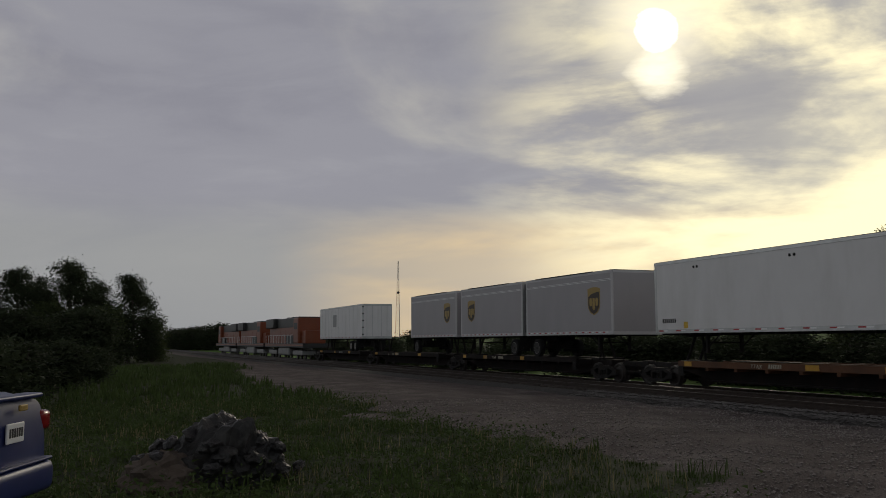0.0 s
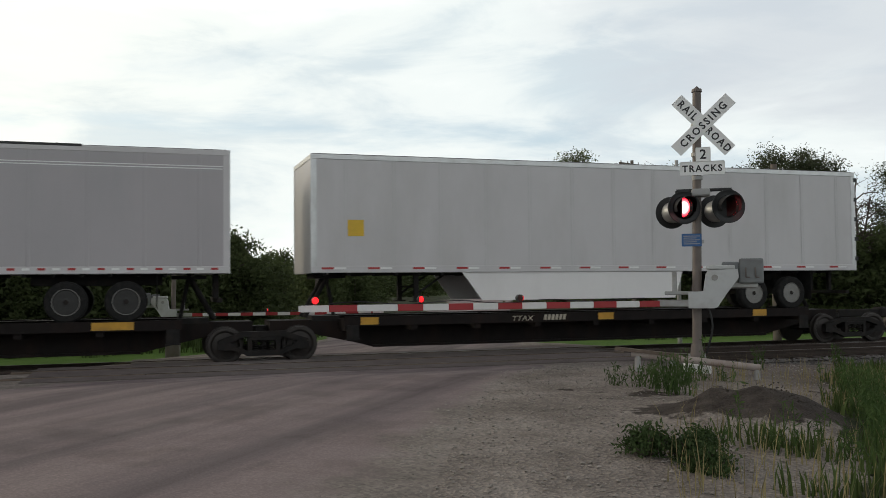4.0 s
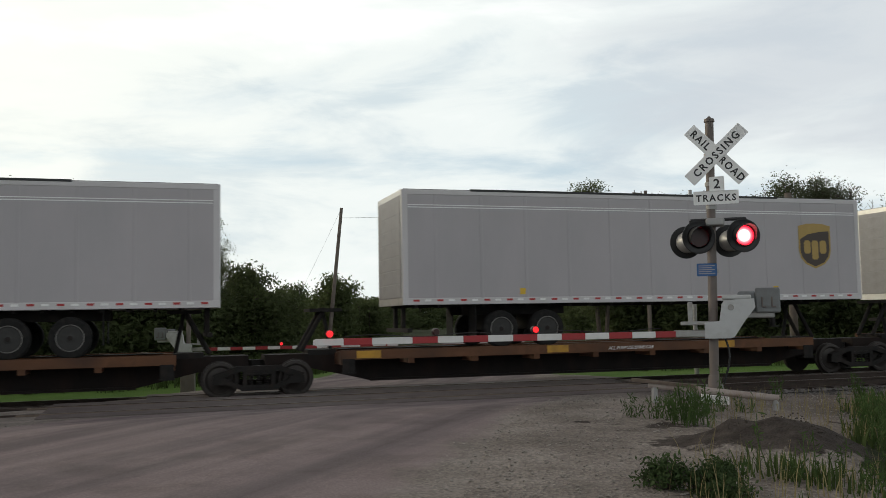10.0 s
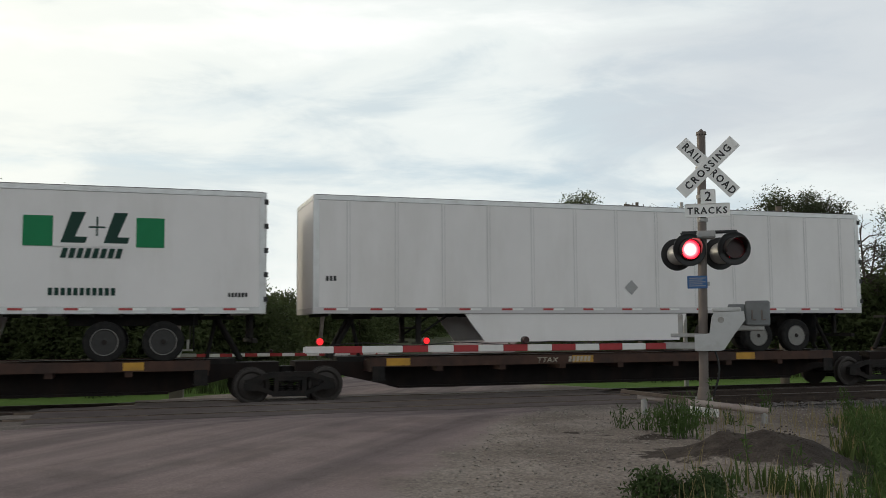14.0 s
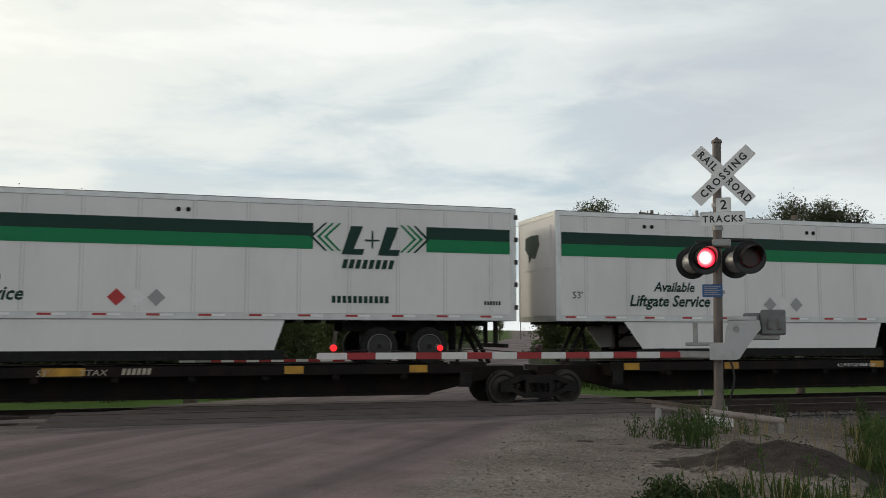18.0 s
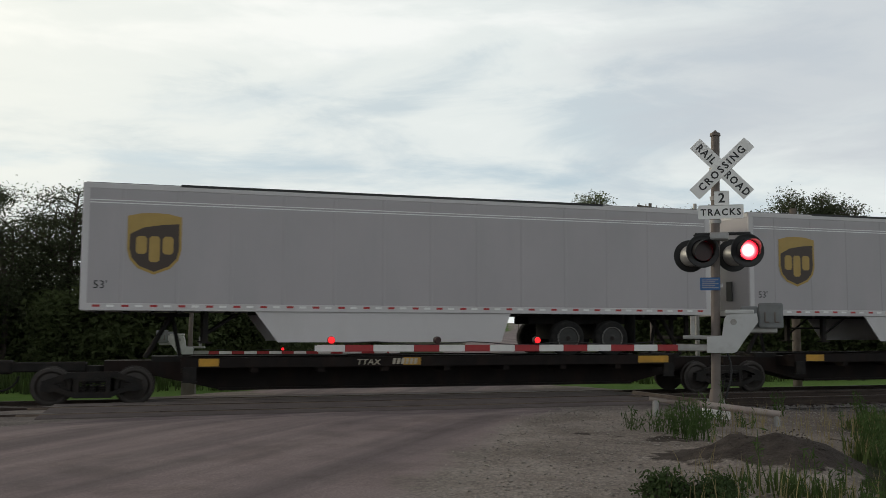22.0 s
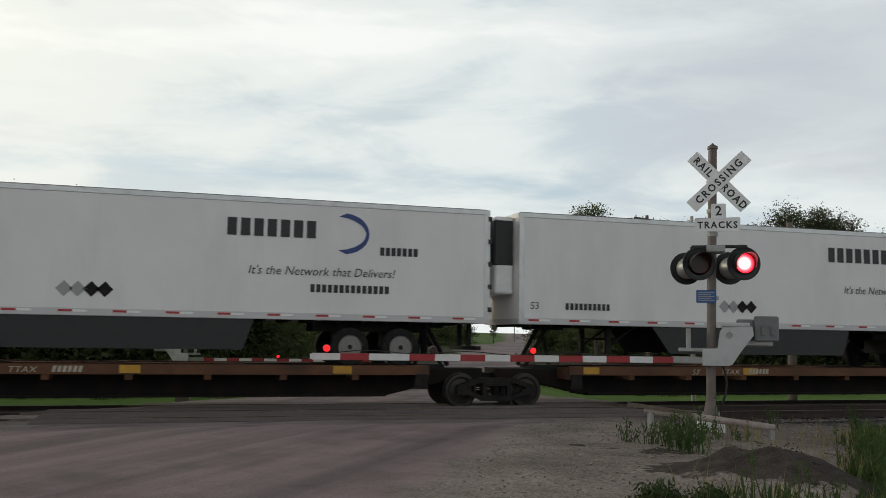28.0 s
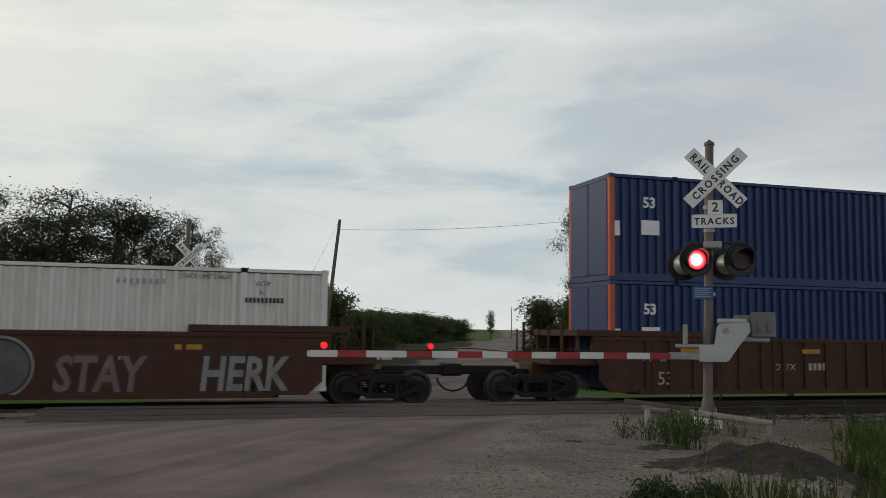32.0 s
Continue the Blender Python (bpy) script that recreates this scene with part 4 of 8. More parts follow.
def spine_unit(p0, p1, rust):
    """One platform of a spine car between two trucks."""
    ln = p1 - p0
    t = thing("spine_car_platform", "dark brown spine car platform with worn yellow blocks" if rust is not ORBR else "rusty orange-brown spine car platform with worn yellow blocks", "rail car", group="spine car platforms")
    a, c = 0.0, ln

    def sill(b):
        pts = [(a + 0.2, 0.98), (a + 0.2, 0.72), (a + 1.35, 0.62), (a + 2.75, 0.3), (c - 2.75, 0.3), (c - 1.35, 0.62), (c - 0.2, 0.72), (c - 0.2, 0.98)]
        prism(b, pts, -0.48, 0.48)
        for z in (0.3, 0.93):
            box(b, a + 2.8, c - 2.8, -0.6, 0.6, z - 0.03, z + 0.03)
    part("centre_sill", sill, BROWN, t, key=("sill", round(ln, 2)))

    def deck(b):
        for s in (-1, 1):
            y0, y1 = (-1.34, -1.22) if s < 0 else (1.22, 1.34)
            box(b, a + 1.9, c - 1.9, y0, y1, 0.84, 1.07)
            box(b, a + 1.9, c - 1.9, min(y0, y1 - 0.5 if s > 0 else y0), max(y1, y0 + 0.5 if s < 0 else y1), 1.0, 1.035)
        for k in range(9):
            x = a + 2.0 + (ln - 4.0) * k / 8
            box(b, x - 0.08, x + 0.08, -1.3, 1.3, 0.72, 1.0)
    part("side_sill", deck, rust, t, key=("deck", round(ln, 2), rust.name))

    def blocks(b):
        random.seed(int(p0) % 7)
        x = a + 2.3
        while x < c - 2.6:
            w = random.choice((0.45, 0.9, 0.6))
            box(b, x, x + w, -1.347, -1.3405, 0.87, 1.05)
            x += w + random.choice((2.6, 4.4, 6.0))
    part("yellow_block", blocks, YEL, t, "worn yellow paint block", key=("blk", round(ln, 2), int(p0) % 7))["kind"] = "stuff"

    for x0 in (a + 2.2, c - 6.2):
        for y0 in (-1.3, 0.72):
            part("wheel_pan", lambda b: box(b, 0, 4.0, 0, 0.58, 1.036, 1.05), STEELD, t, at=(x0, y0, 0), key="pan")

    def hitch(b):
        box(b, -0.35, 0.35, -0.5, 0.5, 0.95, 1.08)
        tube(b, (-0.5, -0.3, 1.05), (0.1, -0.3, 2.1), 0.06, n=8)
        tube(b, (-0.5, 0.3, 1.05), (0.1, 0.3, 2.1), 0.06, n=8)
        tube(b, (0.3, 0, 1.05), (0.1, 0, 2.05), 0.05, n=8)
        box(b, -0.3, 0.5, -0.5, 0.5, 2.02, 2.1)
    for x, turn in ((a + 1.6, 0), (c - 1.6, 180)):
        part("trailer_hitch", hitch, STEELD, t, at=pose(x, 0, 0, 0, 0, turn), key="hitch")

    def ladder(b):
        box(b, -0.15, 0.15, -1.37, -1.33, 0.52, 0.86)
        box(b, -0.17, 0.17, -1.38, -1.22, 0.5, 0.53)
    for x in (a + 2.1, c - 2.1):
        part("step_iron", ladder, STEELD, t, at=(x, 0, 0), key="step")
    if int(p0) % 3 == 0:
        words(t, "53'", ln * 0.31, 0.87, 0.2, STENCIL, y=-1.345, shear=0.2)
    if int(p0) % 4 == 1:
        words(t, "ALL PURPOSE SPINE CAR", ln * 0.52, 0.9, 0.12, WREF, y=-1.345, shear=0.2)
    else:
        words(t, "TTAX", ln * 0.36, 0.88, 0.19, STENCIL, y=-1.345, shear=0.2, width=1.2)
        bars(t, ln * 0.36 + 0.9, 0.89, 6, 0.14, STENCIL, y=-1.342, label="worn white car number", slant=0.2)
    MOVING.append((t, p0))
    t.matrix_basis = pose(p0, Y2, 0)
    return t


def truck(p):
    """A four-wheeled truck."""
    t = thing("rail_truck", "dark steel four-wheeled rail truck with coil springs", "rail truck", group="rail trucks")
    for x in (-0.89, 0.89):
        for s in (-1, 1):
            def wh(b):
                lathe_y(b, [(-0.07, 0.08), (-0.09, 0.1), (-0.06, 0.13), (-0.02, 0.3), (-0.065, 0.345), (-0.07, 0.41), (-0.065, 0.42), (0.055, 0.425), (0.06, 0.455), (0.085, 0.455), (0.085, 0.3), (0.09, 0.1)], n=32)
            w = part("wheel", wh, WHEELS, t, "worn steel wheel with a bright tread", at=pose(x, s * 0.76, 0.425, 0, 0, 0 if s < 0 else 180), smooth=True, key="rwheel")

        def axle(b):
            tube(b, (0, -1.02, 0), (0, 1.02, 0), 0.08, n=12)
            for s in (-1, 1):
                tube(b, (0, s * 0.86, 0), (0, s * 1.06, 0), 0.13, 0.12, n=12)
        part("axle", axle, STEELD, t, at=(x, 0, 0.425), key="raxle", smooth=True)
    for s in (-1, 1):
        def side(b):
            # frame in bars round three windows
            def bar(a, c, w=0.09):
                a, c = Vector(a), Vector(c)
                d = (c - a).normalized()
                n = Vector((-d.y, d.x)) * w / 2
                prism(b, [tuple(a - n), tuple(c - n), tuple(c + n), tuple(a + n)], -0.09, 0.09)
            bar((-1.05, 0.5), (-0.5, 0.68), 0.13)
            bar((1.05, 0.5), (0.5, 0.68), 0.13)
            bar((-0.55, 0.69), (0.55, 0.69), 0.13)
            bar((-1.08, 0.42), (-0.7, 0.4), 0.16)
            bar((1.08, 0.42), (0.7, 0.4), 0.16)
            bar((-0.75, 0.38), (-0.38, 0.24), 0.11)
            bar((0.75, 0.38), (0.38, 0.24), 0.11)
            bar((-0.42, 0.24), (0.42, 0.24), 0.13)
            bar((-0.33, 0.22), (-0.33, 0.7), 0.1)
            bar((0.33, 0.22), (0.33, 0.7), 0.1)
        f = part("side_frame", side, STEELD, t, at=(0, s * 0.98, 0), key="rside")

        def springs(b):
            for x in (-0.2, 0.0, 0.2):
                for k in range(5):
                    tube(b, (x, 0, 0.31 + k * 0.05), (x, 0, 0.335 + k * 0.05), 0.07, n=10)
            box(b, -0.3, 0.3, -0.1, 0.1, 0.55, 0.62)
        part("spring", springs, STEELD, f, key="rspring")

    def bolster(b):
        box(b, -0.2, 0.2, -0.95, 0.95, 0.5, 0.72)
        tube(b, (0, 0, 0.7), (0, 0, 0.86), 0.25, n=16)
    part("bolster", bolster, STEELD, t, key="rbol")
    MOVING.append((t, p))
    t.matrix_basis = pose(p, Y2, 0)
    return t


def coupling(p0, p1):
    """Couplers and air hoses between two cars."""
    t = thing("coupler", "dark steel couplers and hanging air hose between cars", "coupler", group="couplers")
    ln = p1 - p0

    def c(b):
        bev_box(b, 0, ln, -0.12, 0.12, 0.72, 0.95, 0.03, 1)
        bev_box(b, ln / 2 - 0.28, ln / 2 + 0.28, -0.2, 0.2, 0.68, 1.0, 0.05, 1)
    part("knuckle", c, STEELD, t, key=("coup", round(ln, 2)))

    def hose(b):
        pts = [Vector((ln / 2 + 0.45 * math.sin(a), -0.28, 0.72 - 0.42 * math.cos(a * 0.98))) for a in [(-1.4 + 2.8 * i / 10) for i in range(11)]]
        for a, d in zip(pts, pts[1:]):
            tube(b, a, d, 0.028, n=6)
    part("air_hose", hose, RUBBER, t, key=("hose", round(ln, 2)))
    MOVING.append((t, p0))
    t.matrix_basis = pose(p0, Y2, 0)

# ---- what the train carries ----
L53 = 16.16


def quad(parent, name, x0, x1, z0, z1, material, y=-HW, slant=0.0, label=""):
    def f(b):
        flat(b, [(x0, z0), (x1, z0), (x1 + slant * (z1 - z0), z1), (x0 + slant * (z1 - z0), z1)], y - 0.0085)
    return part(name, f, material, parent, label)


def ring(parent, cx, cz, r, material, y, name="disc", k=1.0):
    def f(b):
        flat(b, [(cx + r * math.cos(a * math.pi / 20) * k, cz + r * math.sin(a * math.pi / 20)) for a in range(40)], y)
    return part(name, f, material, parent)


def parcel_trailer(p, ln, nose, **k):
    kind = "short grey parcel trailer" if ln < 10 else "grey parcel trailer"
    sk = k.pop("skirt", LGREY if ln > 15 or ln < 10 else None)
    return trailer(p, ln, GREYP, nose, "parcel", kind + " with a brown and gold shield mark", rim=RIMD, seams=1.22 if ln > 10 else 0, skirt=sk, **k)


def plain(p, ln, nose, body=WHITE, label="plain white box trailer with panel joints", **k):
    return trailer(p, ln, body, nose, k.pop("style", "plain"), label, **k)


def number(t, x, z=ZB + 0.42, n=10, size=0.17, material=INK):
    bars(t, x, z, n, size, material, label="unreadable black number")


AXLES = {296.4: 3.25, 317.0: 2.6, 370.2: 2.75, 404.7: 3.0, 683.0: 3.0, 700.45: 3.75, 807.5: 3.35}
for p, ln, nose in ((-62.1, 8.53, "R"), (-52.8, 8.53, "L"), (-43.8, 8.53, "R"), (75.35, L53, "L"), (92.8, L53, "L"), (110.2, L53, "L"), (149.4, L53, "L"), (279.5, 13.78, "R"), (296.4, L53, "L"), (317.0, 13.78, "R"), (333.05, L53, "R"), (370.2, 13.78, "R"), (387.3, L53, "L"), (404.7, L53, "L"), (460.0, 13.78, "R"), (479.2, L53, "L"), (497.1, L53, "R"), (625.0, 8.5, "L"), (643.5, 8.5, "L"), (652.7, 8.5, "R"), (683.0, L53, "L"), (700.45, L53, "L"), (725.9, 8.5, "R"), (807.5, L53, "R")):
    parcel_trailer(p, ln, nose, dark_roof=int(p) % 3 == 0, axle=AXLES.get(p, 2.3), **({"skirt": None} if ln < 10 and p != 725.9 else {"skirt": LGREY, "skirt_from": 3.5} if p == 370.2 else {}))
parcel_trailer(352.8, 13.78, "R", skirt=LGREY, skirt_from=3.5)
# the parcel trailer with an open landing gear and skirt
parcel_trailer(21.0, L53, "R", legs_mat=LGREY)
# parcel trailer with a freight name on its side
t, X = parcel_trailer(899.35, L53, "R", axle=2.95)
bars(t, 0.85, ZB + 1.42, 3, 0.4, INK, label="dark name in block letters")
words(t, "Freight", 2.05, ZB + 1.4, 0.54, INK, width=1.05, bold=0.012)
diamonds(t, 7.7, ZB + 0.75, 2, 0.2, (WREF, DECAL))

# white box trailers
WT = "plain white box trailer with panel joints"
t, X = plain(-89.0, 14.63, "L", WHITE, WT, skirt=None)
quad(t, "stain", 5.0, 6.2, ZB + 1.1, ZB + 2.2, DECAL, label="worn grey patch")
t, X = plain(-32.0, L53, "L", WHITE, "plain white box trailer with small vents", seams=0, style="vent", skirt=None)
number(t, 0.5, n=7)
quad(t, "yellow_sticker", 1.9, 2.15, ZB + 0.2, ZB + 0.45, YELLOW)
for p, nose in ((3.5, "R"), (57.7, "L")):
    t, X = plain(p, L53, nose, WHITE, "white leased trailer with a framed green name", seams=1.22, rim=RIMW)
    x0 = 0.72 if nose == "L" else L53 - 3.1
    def frame4(b):
        for a in ((x0, x0 + 1.88, ZB + 1.72, ZB + 1.76), (x0, x0 + 1.88, ZB + 2.5, ZB + 2.54), (x0, x0 + 0.04, ZB + 1.75, ZB + 2.51), (x0 + 1.84, x0 + 1.88, ZB + 1.75, ZB + 2.51)):
            box(b, a[0], a[1], -HW - 0.0125, -HW - 0.0085, a[2], a[3])
    part("name_frame", frame4, INK, t, "thin black frame")
    bars(t, x0 + 0.2, ZB + 2.02, 7, 0.24, GREEN, y=-HW - 0.008, slant=0.25, label="green italic name")
    quad(t, "underline", x0 + 0.6, x0 + 1.6, ZB + 1.88, ZB + 1.92, DECAL)
    quad(t, "overline", x0 + 0.4, x0 + 1.6, ZB + 2.36, ZB + 2.4, GREEN)
    bars(t, 0.35 if nose == "L" else L53 - 1.9, ZB + 0.45, 4, 0.13, DECAL)
t, X = plain(128.3, L53, "L", LGREY, "grimy pale trailer with a yellow sticker")
quad(t, "yellow_sticker", 0.9, 1.3, ZB + 0.9, ZB + 1.3, YELLOW)
t, X = plain(201.0, L53, "R", WHITE, WT, skirt=None)
number(t, L53 - 1.3, ZB + 0.69)
t, X = plain(258.3, L53, "R", WHITE, "white box trailer with pale placards", skirt=None, rim=RIMD, seams=0)
diamonds(t, 6.6, ZB + 0.75, 3, 0.22, (DECAL, DECAL, STEELD))
number(t, L53 - 2.6)
words(t, "53", L53 - 1.0, ZB + 0.32, 0.24, INK)
quad(t, "frame_mark", 9.6, 10.0, ZB + 1.35, ZB + 1.75, DECAL)
t, X = plain(439.5, L53, "L", WHITE, WT, seams=1.22)
diamonds(t, 8.6, ZB + 0.7, 1, 0.2, (DECAL,))
bars(t, 0.3, ZB + 0.8, 3, 0.12, INK)
t, X = plain(515.9, L53, "R", WHITE, "plain white leased trailer with a small dark name", skirt=None, seams=0)
quad(t, "name_plate", 7.2, 9.6, ZB + 2.22, ZB + 2.55, INK, label="dark name plate with cut ends")
bars(t, 7.5, ZB + 2.3, 9, 0.2, WREF, y=-HW - 0.0055, label="pale name")
quad(t, "small_mark", L53 - 0.95, L53 - 0.65, ZB + 0.38, ZB + 0.6, DECAL)
bars(t, 8.3, ZB + 2.08, 10, 0.09, INK)
t, X = plain(755.6, L53, "R", WHITE, "white leased trailer with a small blue name", seams=1.22, skirt=None, axle=3.05)
bars(t, L53 - 3.9, ZB + 2.2, 9, 0.24, NAVY, label="navy name in block letters")
bars(t, L53 - 3.2, ZB + 1.98, 14, 0.12, ORANGE)
def peak(b):
    flat(b, [(0, 0), (0.25, 0.4), (0.34, 0.25), (0.46, 0.38), (0.62, 0)], 0)
part("peak_mark", peak, NAVY, t, at=(L53 - 4.7, -HW - 0.0085, ZB + 2.15))
bars(t, L53 - 4.9, ZB + 0.45, 16, 0.12, INK)
number(t, L53 - 1.7, n=10, size=0.16)
t, X = plain(773.0, L53, "R", WHITE, "white box trailer with a ghost of an old name", skirt=None, axle=3.45, style="vent", seams=0)
GHOSTW = mat("ghost_of_old_lettering", (0.72, 0.72, 0.71), 0.5, 0, 0.08, 2)
bars(t, 11.9, ZB + 1.3, 2, 0.75, GHOSTW, label="ghost of a removed name", slant=0.1)
number(t, L53 - 1.5, ZB + 0.55, 10, 0.14)
quad(t, "yellow_sticker", L53 - 3.6, L53 - 3.25, ZB + 0.22, ZB + 0.45, YELLOW)

# faded blue trailers
for p in (-13.9, 38.5, 790.2):
    t, X = plain(p, L53, "R", BLUEP, "faded blue box trailer with a dark skirt", skirt=BLACK, seams=1.22, rim=RIMW)
    GHOST = mat("dark_blue_patch", (0.115, 0.18, 0.265), 0.45, 0, 0.05, 2)
    quad(t, "patch", L53 - 4.6, L53 - 1.7, ZB + 1.75, ZB + 2.45, GHOST, label="darker patch where a name was")
    quad(t, "white_dash", L53 - 2.55, L53 - 2.47, ZB + 0.85, ZB + 1.2, WREF)
    number(t, L53 - 2.3, ZB + 0.4, 9, 0.15, WREF if p > 700 else GHOST)


def striped_trailer(p, nose, stripes=True):
    t, X = plain(p, L53, nose, WHITE, "white freight trailer with two green stripes" if stripes else "white freight trailer with a green badge", style="striped", seams=1.22 if stripes else 0, skirt_from=2.5, rim=RIMD, axle=3.9 if int(p) == 535 else 2.3)
    x0 = 2.1 if nose == "L" else L53 - 4.8
    words(t, "Available", x0 + 0.75, ZB + 0.82, 0.36, DGREEN, shear=0.25, width=0.95, bold=0.008)
    words(t, "Liftgate Service", x0, ZB + 0.42, 0.42, DGREEN, shear=0.25, width=0.95, bold=0.01)
    words(t, "53'", 0.45 if nose == "L" else L53 - 0.75, ZB + 0.6, 0.26, INK)
    c = L53 - 3.8 if nose == "L" else 3.9
    if stripes:
        for a, b in ((0.15, c - 1.42), (c + 1.42, L53 - 0.15)):
            quad(t, "dark_stripe", a, b, ZT - 0.89, ZT - 0.58, DGREEN)
            quad(t, "green_stripe", a, b, ZT - 1.21, ZT - 0.89, GREEN)
        for s in (-1, 1):
            for k in (0.0, 0.17, 0.34):
                def chev(b):
                    x = c + s * (1.5 - k)
                    flat(b, [(x, ZT - 0.9), (x - s * 0.36, ZT - 0.56), (x - s * 0.42, ZT - 0.56), (x - s * 0.08, ZT - 0.9), (x - s * 0.42, ZT - 1.24), (x - s * 0.36, ZT - 1.24)], -HW - 0.0125)
                part("chevron", chev, GREEN if k else DGREEN, t)
    else:
        quad(t, "badge", c - 1.5, c + 1.5, ZT - 1.4, ZT - 0.72, GREEN, label="green badge behind the name")
        quad(t, "badge_field", c - 0.88, c + 0.88, ZT - 1.41, ZT - 0.71, WHITE, y=-HW - 0.004)
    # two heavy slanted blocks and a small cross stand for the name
    for dx in (-0.62, 0.28):
        def blk(b):
            z0, z1 = ZT - 1.32, ZT - 0.62
            flat(b, [(c + dx - 0.1, z0), (c + dx + 0.42, z0), (c + dx + 0.46, z0 + 0.14), (c + dx + 0.2, z0 + 0.14), (c + dx + 0.42, z1), (c + dx + 0.12, z1)], -HW - 0.0135)
        part("name_block", blk, DGREEN, t, "heavy dark green slanted block")
    quad(t, "cross_upright", c + 0.02, c + 0.06, ZT - 1.16, ZT - 0.72, DGREEN, y=-HW - 0.0055)
    quad(t, "cross_arm", c - 0.14, c + 0.22, ZT - 0.98, ZT - 0.94, DGREEN, y=-HW - 0.0098)
    bars(t, c - 0.72, ZT - 1.66, 8, 0.22, DGREEN, slant=0.25, label="dark green italic word", y=-HW - 0.007, frac=0.6)
    bars(t, c - 0.95, ZB + 0.42, 11, 0.17, DGREEN, label="small dark address line")
    number(t, 0.15 if nose == "R" else L53 - 0.85, ZB + 0.4, 6, 0.1)
    diamonds(t, 6.5 if nose == "L" else 8.2, ZB + 0.5, 4 if int(p) % 2 else 3, 0.2, (REDM, WREF, DECAL, DECAL) if int(p) == 552 else (DECAL, WREF, DECAL))
    # poster on the nose
    n = 0 if nose == "L" else L53
    s = -1 if nose == "L" else 1
    def poster(b):
        box(b, min(n, n + s * 0.022), max(n, n + s * 0.022), -HW + 0.3, HW - 0.3, ZT - 1.5, ZT - 0.35)
    part("nose_poster", poster, WREF, t, "green and white poster on the nose")
    def land(b):
        pts = [(-0.5, 0.1), (-0.45, 0.4), (0.1, 0.42), (0.5, 0.38), (0.52, 0.05), (0.3, -0.1), (0.25, -0.35), (0.05, -0.2), (-0.2, -0.25)]
        a = [b.verts.new((n + s * 0.026, y + 0.25, ZT - 0.95 + z)) for y, z in pts]
        b.faces.new(a)
        bmesh.ops.solidify(b, geom=b.faces[:], thickness=0.003)
    part("land_shape", land, DGREEN, t)
    return t


for p, nose in ((183.62, "R"), (535.3, "L"), (552.7, "L"), (570.0, "L"), (587.5, "L")):
    striped_trailer(p, nose)
striped_trailer(422.18, "L", False)

# dirty trailers with a black band
for p, nose, right in ((166.0, "R", True), (237.9, "L", False), (605.4, "R", True)):
    t, X = plain(p, L53, nose, DIRTY, "dirty white trailer with a black band", seams=1.22, dark_roof=True, rim=RIMW, axle=2.3 if right else 3.4)
    if right:
        quad(t, "band", L53 - 4.3, L53 - 0.15, ZT - 0.85, ZT - 0.4, INK, slant=0.45)
        bars(t, L53 - 3.75, ZT - 0.8, 3, 0.34, YELLOW, y=-HW - 0.0125, slant=0.2, frac=0.95, gap=0.08, label="yellow slanted name")
        bars(t, L53 - 1.6, ZB + 0.35, 9, 0.17, YELLOW, label="orange number")
        diamonds(t, 7.6, ZB + 0.65, 2, 0.22, (DECAL, DECAL))
    else:
        quad(t, "band", 0.1, 3.9, ZT - 0.85, ZT - 0.35, INK, slant=0.45)
        quad(t, "number_field", 2.0, 3.3, ZB + 0.6, ZB + 0.82, WREF)
        number(t, 2.05, ZB + 0.63, 9, 0.14)
        diamonds(t, 9.3, ZB + 0.75, 1, 0.24, (DECAL,))
        quad(t, "clean_patch", 7.6, 8.5, ZB + 0.6, ZB + 1.1, LGREY)
    quad(t, "yellow_sticker", 0.9 if right else 2.4, 1.1 if right else 2.6, ZB + 0.25, ZB + 0.45, YELLOW)

# white trailer with a round red badge and a yellow end
t, X = plain(218.45, L53, "R", WHITE, "white trailer with a round red and yellow badge", rim=RIMD, seams=0)
ring(t, 2.62, ZB + 1.55, 1.0, INK, -HW - 0.001, "badge_rim", 0.98)
ring(t, 2.64, ZB + 1.55, 0.86, REDM, -HW - 0.006, "badge_field", 0.98)
for z, w in ((1.0, 1.15), (1.5, 0.95), (2.0, 1.15)):
    quad(t, "badge_bar", 1.97 + (z - 1.0) * 0.25, 1.97 + (z - 1.0) * 0.25 + w, ZB + z - 0.07, ZB + z + 0.17, YELLOW, y=-HW - 0.0035, slant=0.25)
quad(t, "badge_bar", 1.97, 2.37, ZB + 0.93, ZB + 2.17, YELLOW, y=-HW - 0.007, slant=0.25)
quad(t, "yellow_edge", 0.02, 0.13, ZB + 0.02, ZT - 0.03, YELLOW, y=-HW - 0.006)
def yend(b):
    box(b, -0.04, -0.022, -HW + 0.02, HW - 0.02, ZB + 0.1, ZT - 0.1)
part("yellow_end", yend, YELLOW, t, "yellow end panel")
for x in (2.3, 12.6):
    words(t, "LIFT HERE", x, ZB + 0.62, 0.15, INK)
words(t, "53'", L53 - 0.75, ZB + 0.55, 0.25, INK)
diamonds(t, 7.78, ZB + 0.75, 2, 0.2, (REDM, WREF))

# short white trailer with a blue and orange name
t, X = plain(634.2, 8.5, "R", WHITE, "short ribbed white trailer with a blue name", seams=0.42)
bars(t, 5.45, ZT - 1.32, 3, 0.72, NAVY, slant=0.1, frac=0.85, gap=0.12, label="tall blue slanted name", y=-HW - 0.008)
def wedge(b):
    flat(b, [(5.5, ZT - 1.5), (7.6, ZT - 1.42), (7.6, ZT - 1.5), (6.3, ZT - 1.68), (5.5, ZT - 1.98)], -HW - 0.0085)
part("orange_wedge", wedge, ORANGE, t)
words(t, "FREIGHT", 6.45, ZT - 1.98, 0.25, NAVY, shear=0.15, y=-HW - 0.007, bold=0.004)
